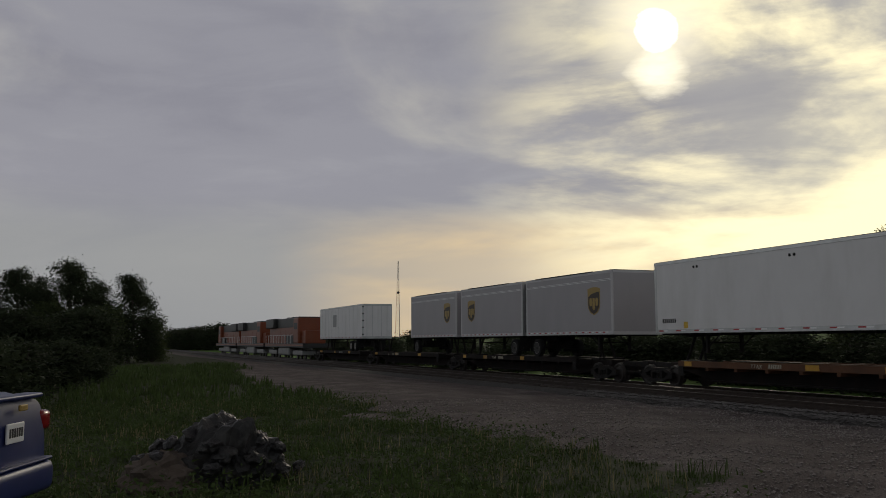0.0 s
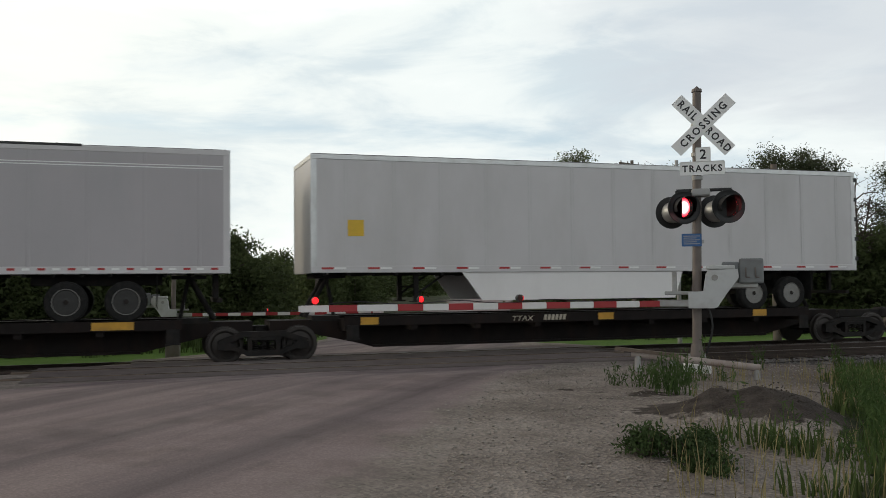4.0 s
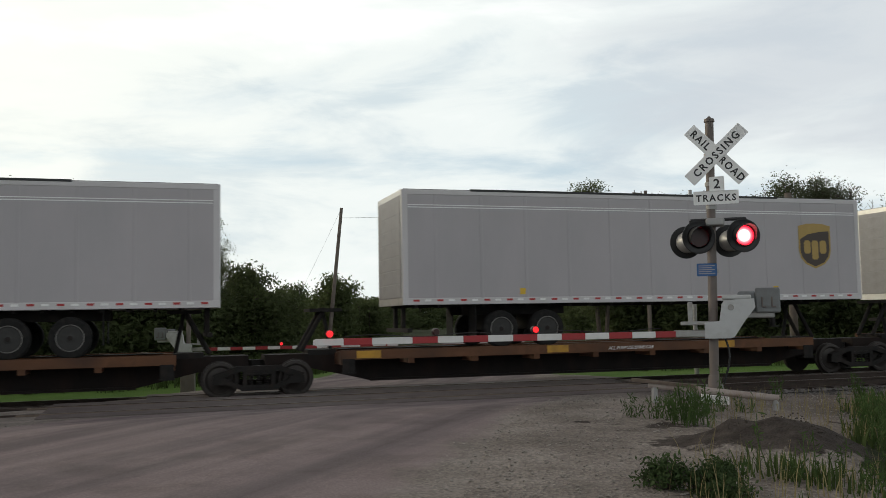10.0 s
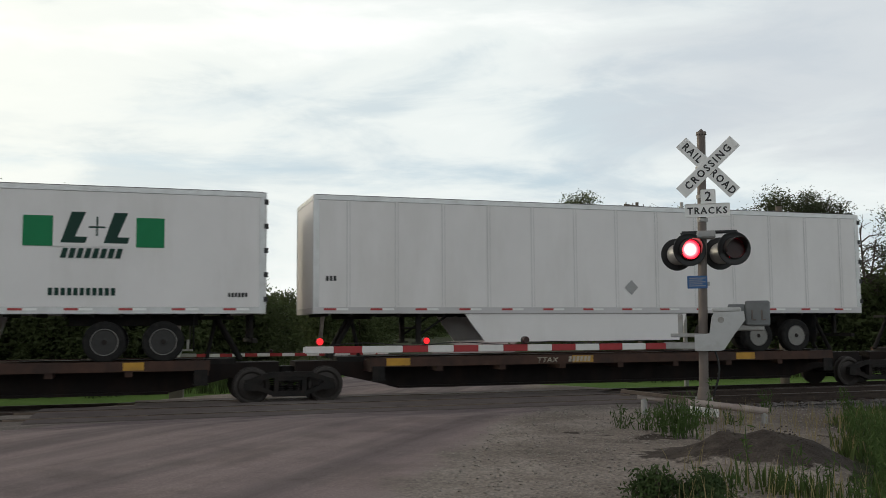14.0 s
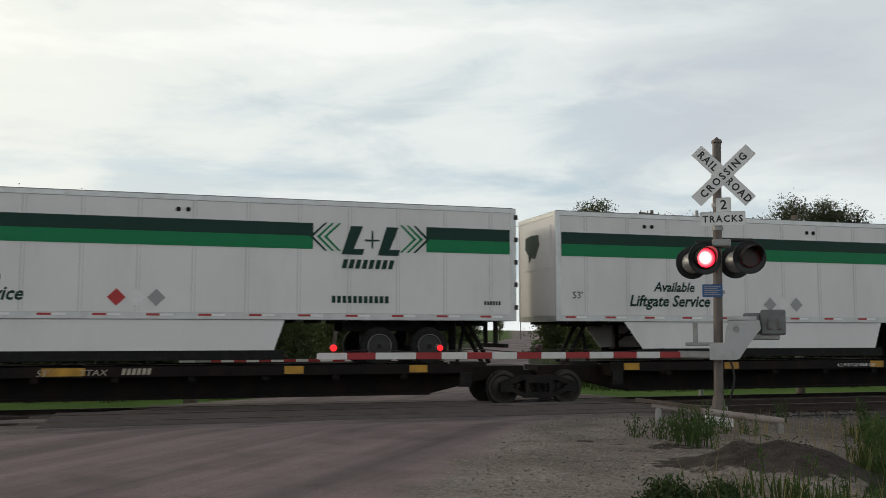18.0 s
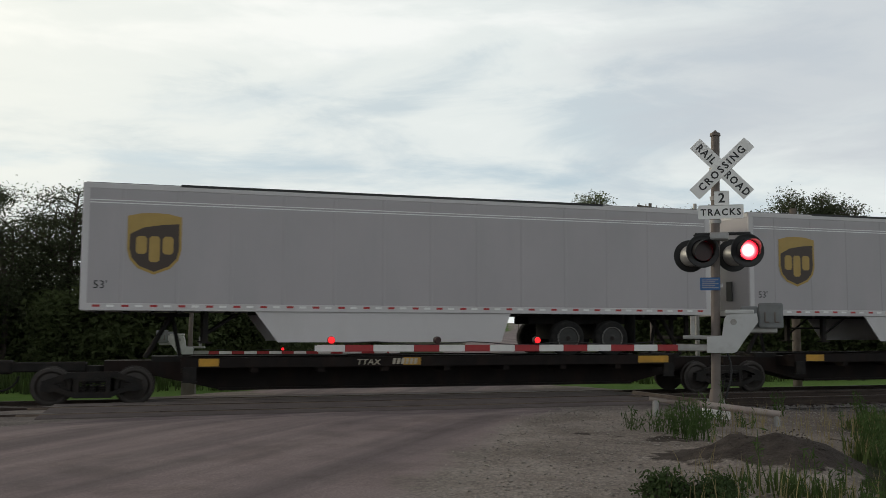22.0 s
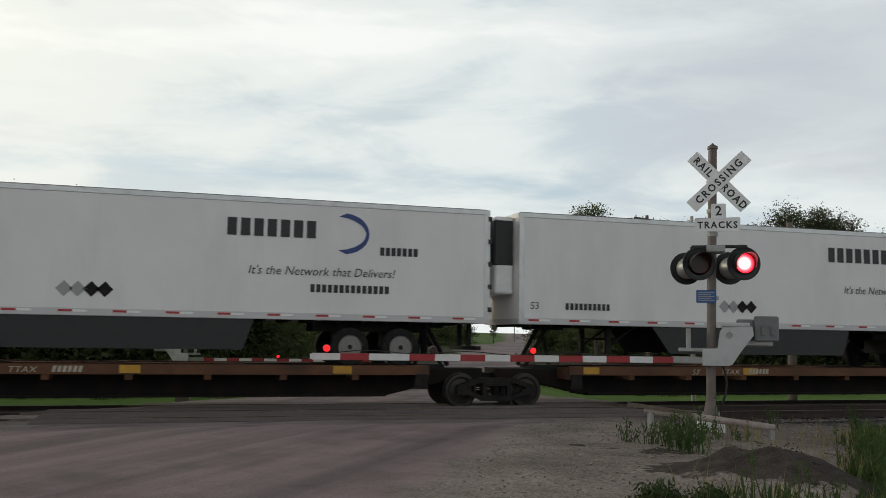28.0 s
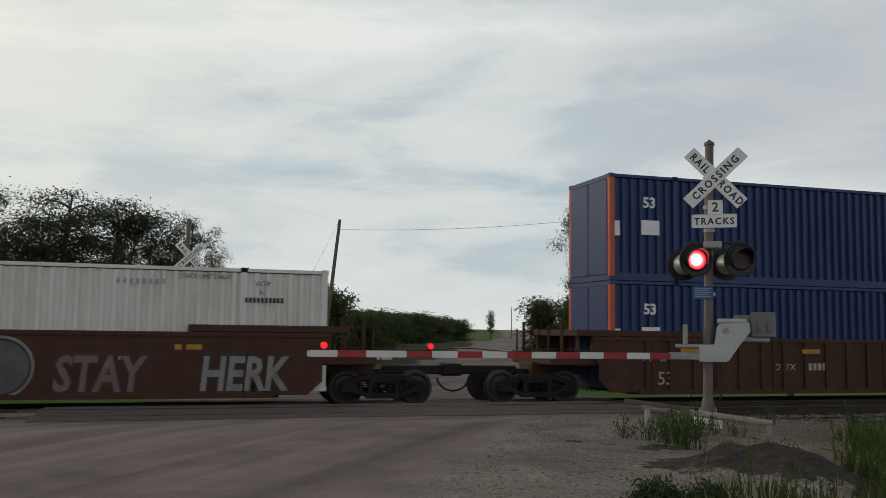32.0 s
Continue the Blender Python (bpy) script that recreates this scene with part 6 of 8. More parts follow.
def locomotive(p, nose):
    ln = 22.2
    t = thing("diesel_locomotive", "orange and black diesel locomotive with a grey underframe", "locomotive", group="locomotives")
    X = (lambda u: u) if nose == "L" else (lambda u: ln - u)

    def rng(a, b):
        return sorted((X(a), X(b)))

    def bb(name, a, b, y0, y1, z0, z1, m, r=0.04, parent=None, lab=""):
        x0, x1 = rng(a, b)
        return part(name, lambda q: bev_box(q, x0, x1, y0, y1, z0, z1, r, 2), m, parent or t, lab)
    bb("underframe", 0.4, ln - 0.4, -1.5, 1.5, 1.25, 1.72, LBLACK)
    bb("walkway_edge", 0.5, ln - 0.5, -1.53, 1.53, 1.45, 1.6, LORANGE, 0.01)
    bb("short_hood", 1.0, 3.0, -1.1, 1.1, 1.7, 3.1, LORANGE, 0.12)
    cab = bb("cab", 2.9, 5.3, -1.5, 1.5, 1.7, 4.55, LORANGE, 0.15)
    for s in (-1, 1):
        bb("cab_window", 3.3, 4.9, s * 1.5 - 0.01, s * 1.5 + 0.01, 3.25, 3.95, BLACK, 0.004, cab, "dark side window")
    bb("engine_hood", 5.2, 18.2, -0.98, 0.98, 1.7, 4.3, LORANGE, 0.06)
    bb("hood_roof", 5.2, 18.4, -1.0, 1.0, 3.5, 4.62, LBLACK, 0.08)
    for a in (6.4, 8.3, 11.6, 14.6):
        bb("hood_door", a, a + 1.5, -1.0, 1.0, 1.9, 3.3, LORANGE, 0.02)
    bb("cab_roof", 2.95, 5.25, -1.45, 1.45, 4.3, 4.62, LBLACK, 0.1)
    rad = bb("radiator", 16.6, 21.4, -1.5, 1.5, 3.55, 4.7, LBLACK, 0.1)
    bb("rear_hood", 18.1, 21.4, -0.98, 0.98, 1.7, 3.6, LORANGE, 0.06)
    bb("equipment_block", 6.0, 9.5, -1.4, 1.4, 1.7, 2.6, LBLACK, 0.05)
    bb("fuel_tank", 8.0, 14.0, -1.4, 1.4, 0.35, 1.26, LSILV, 0.2)
    for a in (10.5, 13.2):
        bb("exhaust_stack", a, a + 0.9, -0.4, 0.4, 4.55, 4.78, STEELD, 0.05)
    for c in (4.2, 18.0):
        bb("truck_frame", c - 2.4, c + 2.4, -1.25, 1.25, 0.45, 0.95, LSILV, 0.08)
        for k in (-1.8, 0, 1.8):
            for s in (-1, 1):
                def wh(b):
                    lathe_y(b, [(-0.07, 0.1), (-0.04, 0.35), (-0.07, 0.5), (0.06, 0.51), (0.085, 0.54), (0.085, 0.3)], n=24)
                part("wheel", wh, WHEELS, t, at=pose(X(c + k), s * 0.76, 0.51, 0, 0, 0 if s < 0 else 180), key="lwheel", smooth=True)
    for s in (-1, 1):
        def rails_(b):
            a, c = rng(5.6, 21.2)
            tube(b, (a, s * 1.48, 2.65), (c, s * 1.48, 2.65), 0.02, n=6)
            k = a
            while k <= c:
                tube(b, (k, s * 1.48, 1.6), (k, s * 1.48, 2.65), 0.018, n=6)
                k += 1.6
        part("handrail", rails_, WREF, t, "white handrail along the walkway")
    MOVING.append((t, p))
    t.matrix_basis = pose(p, Y2, 0)


for p, nose in ((-117.4, "R"), (-139.9, "R"), (-162.4, "L")):
    locomotive(p, nose)
for p in (-118.0, -140.5, -95.6):
    coupling(p, p + 1.0)
coupling(-95.2, -91.1)

# ---- crossing signals ----
GALV = mat("galvanised_steel", (0.36, 0.36, 0.355), 0.5, 0.55, 0.12, 4, 0, 40, (0.2, 0.16, 0.12), 0.5, 3)
MASTM = mat("weathered_mast", (0.17, 0.145, 0.132), 0.6, 0.3, 0.15, 3, 0, 40, (0.11, 0.085, 0.07), 0.6, 2, 0.3)
SIGNW = mat("white_sign_sheet", (0.9, 0.9, 0.885), 0.45, 0, 0.03, 3, 0, 40, (0.7, 0.69, 0.66), 0.2, 3)
SIGNB = mat("blue_sign_sheet", (0.04, 0.13, 0.32), 0.45, 0, 0.08, 3)
MECH = mat("pale_grey_casting", (0.52, 0.53, 0.53), 0.5, 0.1, 0.06, 3, 0, 40, (0.26, 0.24, 0.21), 0.5, 2.5)
CWEIGHT = mat("dull_zinc", (0.2, 0.21, 0.215), 0.55, 0.3, 0.12, 4, 0, 40, (0.13, 0.12, 0.11), 0.5, 3)
LITRED = mat("lit_red_lens", (0.6, 0.02, 0.01), 0.3, 0, 0.02, 9, emit=(1.0, 0.012, 0.02), emit_s=1.7)


def lamp_glow():
    """Lit lens: brightest at its centre, where the bulb stands behind the glass."""
    m = bpy.data.materials.new("lit_signal_lens")
    m.use_nodes = True
    nt = m.node_tree
    N, L = nt.nodes.new, nt.links.new
    b = nt.nodes["Principled BSDF"]
    b.inputs["Base Color"].default_value, b.inputs["Roughness"].default_value = (0.4, 0.01, 0.01, 1), 0.3
    tc, ln, rp = N("ShaderNodeTexCoord"), N("ShaderNodeVectorMath"), N("ShaderNodeValToRGB")
    ln.operation = "LENGTH"
    L(tc.outputs["Object"], ln.inputs[0])
    rp.color_ramp.interpolation = "EASE"
    e = rp.color_ramp.elements
    e[0].position, e[0].color = 0.07, (1.0, 0.42, 0.40, 1)
    e[1].position, e[1].color = 0.15, (0.62, 0.006, 0.02, 1)
    k = e.new(0.125)
    k.color = (1.0, 0.05, 0.07, 1)
    L(ln.outputs["Value"], rp.inputs[0])
    L(rp.outputs[0], b.inputs["Emission Color"])
    b.inputs["Emission Strength"].default_value = 4.2
    return m


LITBIG = lamp_glow()
DARKRED = mat("unlit_red_lens", (0.03, 0.003, 0.003), 0.35, 0, 0.05, 20)
ARMRED = mat("gate_red", (0.36, 0.025, 0.03), 0.45, 0, 0.08, 4, 0, 40, (0.2, 0.05, 0.05), 0.4, 4)
ARMW = mat("gate_white", (0.74, 0.74, 0.73), 0.45, 0, 0.04, 4, 0, 40, (0.5, 0.49, 0.47), 0.4, 4)
BLINK = []                       # lens, its pose, first lit?


def lens(parent, r, m, first):
    """A lens disc with a lit and an unlit face; it turns over when the lamp changes."""
    def f(b):
        tube(b, (0, -0.004, 0), (0, -0.016, 0), r, r * 0.97, n=24)
    def back(b):
        tube(b, (0, 0.004, 0), (0, 0.016, 0), r, r * 0.97, n=24)
    o = part("lens", f, LITBIG, parent, "red lens", at=m, key=("lens", r))
    part("unlit_face", back, DARKRED, o, "dark red unlit face", key=("dlens", r))
    # added collar: stops the turned-away lit face from glowing round the rim
    part("lens_collar", lambda b: tube(b, (0, 0.016, 0), (0, -0.05, 0), r + 0.0015, r - 0.004, n=24, caps=False), BLACK, o, "added black collar that blocks light from the turned-away face", key=("collar", r))
    BLINK.append((o, m, first))


def lamp_head(parent, m, first, faces=True):
    def disc(b):
        lathe_y(b, [(0.0, 0.275), (-0.012, 0.275), (-0.014, 0.262), (-0.006, 0.25), (-0.006, 0.19), (0.0, 0.19)], n=36)
    def can(b):
        lathe_y(b, [(0.01, 0.18), (0.1, 0.185), (0.17, 0.16), (0.24, 0.12), (0.26, 0.05)], n=24)
    def hood(b):
        n = 20
        for i in range(n):
            a0, a1 = (math.radians(-25 + 230 * k / n) for k in (i, i + 1))
            def pt(a, y, r):
                return (r * math.cos(a), y, r * math.sin(a))
            d0, d1 = 0.3 * (0.45 + 0.55 * max(0, math.sin(a0))), 0.3 * (0.45 + 0.55 * max(0, math.sin(a1)))
            q = [pt(a0, -0.01, 0.178), pt(a1, -0.01, 0.178), pt(a1, -0.01 - d1, 0.172), pt(a0, -0.01 - d0, 0.172)]
            w = [pt(a0, -0.01, 0.172), pt(a1, -0.01, 0.172), pt(a1, -0.01 - d1, 0.166), pt(a0, -0.01 - d0, 0.166)]
            va, vb = [b.verts.new(v) for v in q], [b.verts.new(v) for v in w]
            b.faces.new(va)
            b.faces.new(vb[::-1])
            b.faces.new((va[3], va[2], vb[2], vb[3]))
        bmesh.ops.remove_doubles(b, verts=b.verts[:], dist=0.0005)
    h = part("lamp_head", disc, BLACK, parent, "black round background disc", at=m, smooth=True, key="ldisc")
    part("lamp_housing", can, GALV, h, "grey lamp canister", smooth=True, key="lcan")
    part("visor", hood, BLACK, h, "black visor", key="lhood")
    return h


def signal(x, y, turn, dz, top, arm_dz, flip, arm_len, arm_dir, label):
    """Flashing crossing signal with a gate; local x to the right, -y to the traffic."""
    t = thing("crossing_signal", label, "crossing signal", pose(x, y, 0, 0, 0, turn), group="crossing signals")
    z = dz
    part("mast", lambda b: tube(b, (0, 0, 0.55 + arm_dz), (0.08, 0, top), 0.076, 0.07, n=20), MASTM, t, "weathered steel mast", smooth=True)
    part("mast_cap", lambda b: [tube(b, (0.08, 0, top), (0.08, 0, top + 0.05), 0.088, 0.08, n=16), tube(b, (0.08, 0, top + 0.05), (0.082, 0, top + 0.1), 0.06, 0.008, n=12)] and None, MASTM, t, smooth=True)
    part("foot_casting", lambda b: [bev_box(b, -0.16, 0.16, -0.16, 0.16, 0.5 + arm_dz, 0.58 + arm_dz, 0.02, 1), tube(b, (0, 0, 0.56 + arm_dz), (0, 0, 0.8 + arm_dz), 0.12, 0.085, n=16)] and None, MASTM, t)
    # far footing: shade put into its colour, with the darker mast material
    part("concrete_base", lambda b: bev_box(b, -0.22, 0.22, -0.22, 0.22, -0.4 + arm_dz, 0.5 + arm_dz, 0.02, 1), MASTM if flip else SIGNW, t, "concrete footing")
    for sx in (-0.12, 0.12):
        for sy in (-0.12, 0.12):
            part("anchor_bolt", lambda b: tube(b, (sx, sy, 0.56 + arm_dz), (sx, sy, 0.64 + arm_dz), 0.018, n=6), GALV, t)
    # crossbuck
    for ang, y0, word in ((-46.5, -0.10, "RAIL ROAD"), (43.5, -0.118, "CROSSING")):
        m = pose(0.17, y0, 4.43 + z) @ Matrix.Rotation(radians(-ang), 4, "Y")
        bl = part("crossbuck_blade", lambda b: bev_box(b, -0.61, 0.61, -0.006, 0.006, -0.115, 0.115, 0.004, 1), SIGNW, t, "white board of the crossbuck", at=m)
        if word == "CROSSING":
            part("lettering", lettering("CROSSING", 0.172, INK, 0, 0.93, "CENTER", 0.0045, 1.36), None, bl, "black words", at=(0, -0.008, -0.058))
        else:
            for tx, s in (("RAIL", -0.35), ("ROAD", 0.35)):
                part("lettering", lettering(tx, 0.172, INK, 0, 0.9, "CENTER", 0.0045, 1.3), None, bl, "black words", at=(s, -0.008, -0.058))
    p2 = part("track_count_plate", lambda b: bev_box(b, 0.04, 0.28, -0.096, -0.086, 3.8 + z, 4.06 + z, 0.02, 2), SIGNW, t, "white plate with the number of tracks")
    part("lettering", lettering("2", 0.22, INK, 0, 1.0, "CENTER", 0.004), None, p2, at=(0.16, -0.098, 3.87 + z))
    p3 = part("tracks_plate", lambda b: bev_box(b, -0.22, 0.5, -0.106, -0.097, 3.6 + z, 3.825 + z, 0.02, 2), SIGNW, t, "white plate that says tracks")
    part("lettering", lettering("TRACKS", 0.155, INK, 0, 0.95, "CENTER", 0.004, 1.25), None, p3, at=(0.14, -0.108, 3.655 + z))
    for zz in (4.43, 3.95, 3.56, 2.5):
        part("band_clamp", lambda b: tube(b, (0.06, 0, zz - 0.03 + z), (0.06, 0, zz + 0.03 + z), 0.09, n=16), GALV, t)
    # lamps on their cross arm
    part("junction_box", lambda b: bev_box(b, -0.04, 0.26, -0.18, 0.1, 3.24 + z, 3.37 + z, 0.03, 2), GALV, t, "grey cast junction box")
    part("cross_arm", lambda b: [tube(b, (-0.28, -0.05, 3.35 + z), (0.6, -0.05, 3.35 + z), 0.028, n=10), tube(b, (-0.28, -0.05, 3.35 + z), (-0.24, -0.05, 3.16 + z), 0.024, n=8), tube(b, (0.6, -0.05, 3.35 + z), (0.52, -0.05, 3.16 + z), 0.024, n=8)] and None, BLACK, t)
    for sx, first in ((-0.16, 0), (0.54, 1)):
        m = pose(sx, -0.18, 3.06 + z, 0, 0, 18)
        lamp_head(t, m, first)
        lens(t, 0.165, pose(sx, -0.18, 3.06 + z, 0, 0, 18) @ pose(0, -0.022, 0), first)
        lamp_head(t, pose(sx - 0.21, 0.34, 3.02 + z, 0, 0, 198), first)
    if not flip:
        bs = part("notice", lambda b: bev_box(b, -0.21, 0.11, -0.1, -0.094, 2.42 + z, 2.63 + z, 0.01, 1), SIGNB, t, "small blue notice with pale lines")
        for k in range(5):
            part("marking", lambda b: box(b, -0.18, 0.08 - 0.05 * (k % 2), -0.104, -0.1005, 2.585 - k * 0.032 + z, 2.597 - k * 0.032 + z), DECAL, bs)
    # gate mechanism
    q = -1 if flip else 1
    a = z + arm_dz

    def P(pts):
        return [(q * u, w + a) for u, w in pts]
    part("mechanism_case", lambda b: prism(b, P([(0.2, 2.02), (0.66, 2.04), (0.68, 1.9), (0.5, 1.66), (0.34, 1.42), (0.28, 1.4), (-0.12, 1.4), (-0.12, 1.66), (0.12, 1.68), (0.16, 1.95)]), -0.2, 0.12), MECH, t, "pale grey gate mechanism casting")
    part("mechanism_lid", lambda b: bev_box(b, *sorted((q * 0.17, q * 0.62)), -0.21, 0.13, 2.03 + a, 2.1 + a, 0.02, 2), MECH, t)
    part("round_cover", lambda b: tube(b, (q * 0.3, -0.2, 1.9 + a), (q * 0.3, -0.225, 1.9 + a), 0.05, n=16), GALV, t)
    for k, (u0, u1) in enumerate(((0.69, 1.07), (0.42, 0.7))):
        cw = part("counterweight", lambda b: bev_box(b, *sorted((q * u0, q * u1)), -0.08 + 0.1 * k, 0.02 + 0.1 * k, 1.8 + a, 2.21 + a - 0.05 * k, 0.03, 2), CWEIGHT, t, "grey steel counterweight plate")
        if k == 0:
            for d in (0.1, 0.25):
                part("bolt", lambda b: [tube(b, (q * (u0 + d), -0.1, 1.9 + a), (q * (u0 + d), -0.1, 2.06 + a), 0.012, n=6), tube(b, (q * (u0 + d), -0.1, 1.9 + a), (q * (u0 + d + 0.06), -0.1, 1.9 + a), 0.012, n=6)] and None, MASTM, cw)
    part("support_arm", lambda b: bev_box(b, *sorted((q * 0.36, q * 0.98)), -0.02, 0.05, 1.72 + a, 1.83 + a, 0.02, 1), GALV, t, "pale steel counterweight arm")
    part("pivot_bracket", lambda b: [bev_box(b, *sorted((q * -0.5, q * 0.06)), -0.14, 0.02, 1.62 + a, 1.68 + a, 0.01, 1), bev_box(b, *sorted((q * -0.38, q * -0.3)), -0.12, 0.0, 1.66 + a, 2.0 + a, 0.01, 1), bev_box(b, *sorted((q * -0.62, q * -0.1)), -0.1, -0.02, 1.42 + a, 1.54 + a, 0.015, 1)] and None, GALV, t, "steel bracket that holds the gate arm")
    part("cable_conduit", lambda b: [tube(b, (0.2 + 0.06 * math.sin(k * 0.8), 0.05, 1.4 + a - k * 0.15), (0.2 + 0.06 * math.sin((k + 1) * 0.8), 0.05, 1.25 + a - k * 0.15), 0.02, n=6) for k in range(5)] and None, BLACK, t, "black hanging cable")
    # arm: red and white lengths
    w0 = Matrix.Rotation(radians(-turn), 4, "Z")
    direction = w0.to_3x3() @ Vector(arm_dir).normalized()
    root = Vector((q * -0.55, -0.06, 1.475 + a))
    rot = direction.to_track_quat("X", "Z").to_matrix().to_4x4()
    arm = part("gate_arm", lambda b: box(b, -0.08, arm_len, -0.012, 0.012, -0.042, 0.042), ARMW, t, "red and white striped gate arm", at=Matrix.Translation(root) @ rot)
    s, k = 0.0, 0
    bounds = [i * 0.4064 for i in range(12)]
    bounds += [bounds[-1] + 0.63, bounds[-1] + 1.07, bounds[-1] + 1.5, bounds[-1] + 1.56]
    for k, (s0, s1) in enumerate(zip(bounds, bounds[1:])):
        if s0 < arm_len - 0.1:
            part("stripe", lambda b: bev_box(b, s0 + 0.003, min(s1, arm_len) - 0.003, -0.02, 0.02, -0.052, 0.052, 0.005, 1), ARMRED if k % 2 == 0 else ARMW, arm)
    for u, mode in ((arm_len - 0.25, 2), (4.1, 0), (2.48, 1)):
        if u > arm_len:
            continue
        lampb = part("arm_lamp", lambda b: [tube(b, (u, 0, 0.06), (u, 0, 0.09), 0.02, n=8), tube(b, (u, -0.05, 0.125), (u, 0.05, 0.125), 0.058, n=14)] and None, BLACK if mode != 2 else ARMRED, arm, "small red lamp on the arm", smooth=True)
        face = 1 if flip else -1
        if arm_dir[0] < 0:
            base = pose(u, 0.052, 0.125, 0, 0, 180)
        else:
            base = pose(u, -0.052, 0.125)
        if mode == 2:
            part("lit_lens", lambda b: tube(b, (0, 0, 0), (0, -0.03, 0), 0.05, 0.044, n=16), LITRED, arm, "lit red lens", at=base)
        else:
            o = part("lens", lambda b: tube(b, (0, 0, 0), (0, -0.025, 0), 0.048, 0.042, n=16), LITRED, arm, "red lens", at=base @ pose(0, -0.01, 0), key="alens")
            part("unlit_face", lambda b: tube(b, (0, 0.002, 0), (0, 0.025, 0), 0.055, 0.048, n=16), DARKRED, o, key="adlens")
            BLINK.append((o, base @ pose(0, -0.01, 0), mode))
    if arm_len > 5.5:
        part("arm_cable", lambda b: [tube(b, (u, -0.01, 0.075 + 0.025 * math.sin(u * 4)), (u + 0.25, -0.01, 0.075 + 0.025 * math.sin((u + 0.25) * 4)), 0.008, n=5) for u in [0.3 + 0.25 * i for i in range(21)]] and None, BLACK, arm, "thin cable along the arm")["kind"] = "stuff"
    return t


signal(8.68, 13.2, -33, 0.0, 5.0, 0.0, False, 6.0, (-math.cos(radians(5)), math.sin(radians(5)), 0), "crossing signal with crossbuck, red lamps and lowered gate")
signal(0.85, 31.5, -8, -0.22, 5.4, -0.34, True, 6.4, (math.cos(radians(8)), -math.sin(radians(8)), 0), "far crossing signal with crossbuck and lowered gate")


def guard_rail():
    t = thing("pipe_barrier", "weathered pipe barrier with flaking red and white paint", "barrier", pose(8.35, 12.65, 0, 0, 0, -33))
    PIPE = mat("flaking_red_white_pipe", (0.4, 0.345, 0.315), 0.6, 0.1, 0.2, 3, 0, 40, (0.2, 0.09, 0.07), 0.85, 2.4)
    part("rail_pipe", lambda b: tube(b, (-1.05, 0, 0.69), (0.92, 0, 0.48), 0.055, n=14), PIPE, t, smooth=True)
    part("rail_plank", lambda b: prism(b, [(-1.32, 0.745), (-1.3, 0.795), (-0.3, 0.69), (-0.32, 0.64)], -0.09, 0.03), PLANK, t, "grey weathered board on the pipe")
    for u in (-0.95, -0.4, 0.87):
        part("leg", lambda b: tube(b, (u, 0, 0.05), (u, 0, 0.56 - 0.1 * u), 0.05, n=10), GALV, t)


guard_rail()

# ---- poles, mast, wires ----
POLE = mat("weathered_pole_wood", (0.16, 0.135, 0.115), 0.9, 0, 0.25, 3, 0.3, 20, (0.08, 0.066, 0.055), 0.5, 2, 0.2)


def at_az(az, r):
    return -math.sin(radians(az)) * r, math.cos(radians(az)) * r


def pole(az, r, el, lean=(0, 0), thick=0.14, arms=(), label="weathered wooden utility pole", m=POLE):
    x, y = at_az(az, r)
    top = 1.82 + r * math.tan(radians(el))
    g = ground_z(x, y) - 0.3
    t = thing("utility_pole", label, "pole", pose(x - lean[0], y - lean[1], 0), group="poles by the line")
    part("shaft", lambda b: tube(b, (0, 0, g), (lean[0], lean[1], top), thick, thick * 0.72, n=14), m, t, smooth=True)
    for zz, w, ang in arms:
        part("cross_arm", lambda b: bev_box(b, -w / 2, w / 2, -0.06, 0.06, -0.06, 0.06, 0.01, 1), m, t, at=pose(lean[0], lean[1] - 0.15, top - zz, 0, 0, ang))
        for u in (-0.45, -0.2, 0.2, 0.45):
            part("insulator", lambda b: tube(b, (0, 0, 0.05), (0, 0, 0.2), 0.04, 0.03, n=8), DECAL, t, at=pose(lean[0], lean[1] - 0.15, top - zz, 0, 0, ang) @ pose(u * w, 0, 0), key="insul")
    return Vector((x, y, top)), t


pa, _ = pole(-29.7, 60, 7.5, arms=((0.3, 2.9, 25),))
pb, _ = pole(-28.9, 72, 6.3, (-0.2, 0), arms=((0.2, 1.6, 25),))
pc, _ = pole(-26.2, 92, 4.2, (-0.4, 0), arms=((0.15, 2.2, 25),))
pd, _ = pole(-37.9, 36, 6.9, thick=0.17)
pe, _ = pole(-32.35, 36, 7.4, thick=0.09, label="slim pale grey steel post", m=GALV)
pl, _ = pole(-10.8, 55, 6.9, (0.95, 0), 0.13, label="leaning wooden pole with wires")
pf, _ = pole(-21.6, 230, 1.6, thick=0.12)


def wire(a, b, sag, name="overhead_wire"):
    t = thing(name, "thin dark overhead wire between poles", "wire", group="overhead wires")
    def f(bm):
        pts = []
        for i in range(25):
            s = i / 24
            p = a.lerp(b, s)
            p.z -= sag * 4 * s * (1 - s)
            pts.append(p)
        side = (b - a).cross(Vector((0, 0, 1))).normalized() * 0.009
        up = Vector((0, 0, 0.009))
        rings = [[bm.verts.new(p + o) for o in (side, up, -side, -up)] for p in pts]
        for r0, r1 in zip(rings, rings[1:]):
            for k in range(4):
                bm.faces.new((r0[k], r0[(k + 1) % 4], r1[(k + 1) % 4], r1[k]))
    part("wire_strand", f, BLACK, t)


wire(pl + Vector((-0.05, 0, -0.6)), pa + Vector((-1.0, 0, -0.2)), 0.35)
wire(pa + Vector((1.0, 0, 0)), pd + Vector((0, 0, -0.1)), 0.6)
wire(pa, pb, 0.3)
wire(pb, pc, 0.4)
x, y = at_az(-7.5, 52)
wire(pl, Vector((x, y, 2.0)), 0.05, "guy_wire")


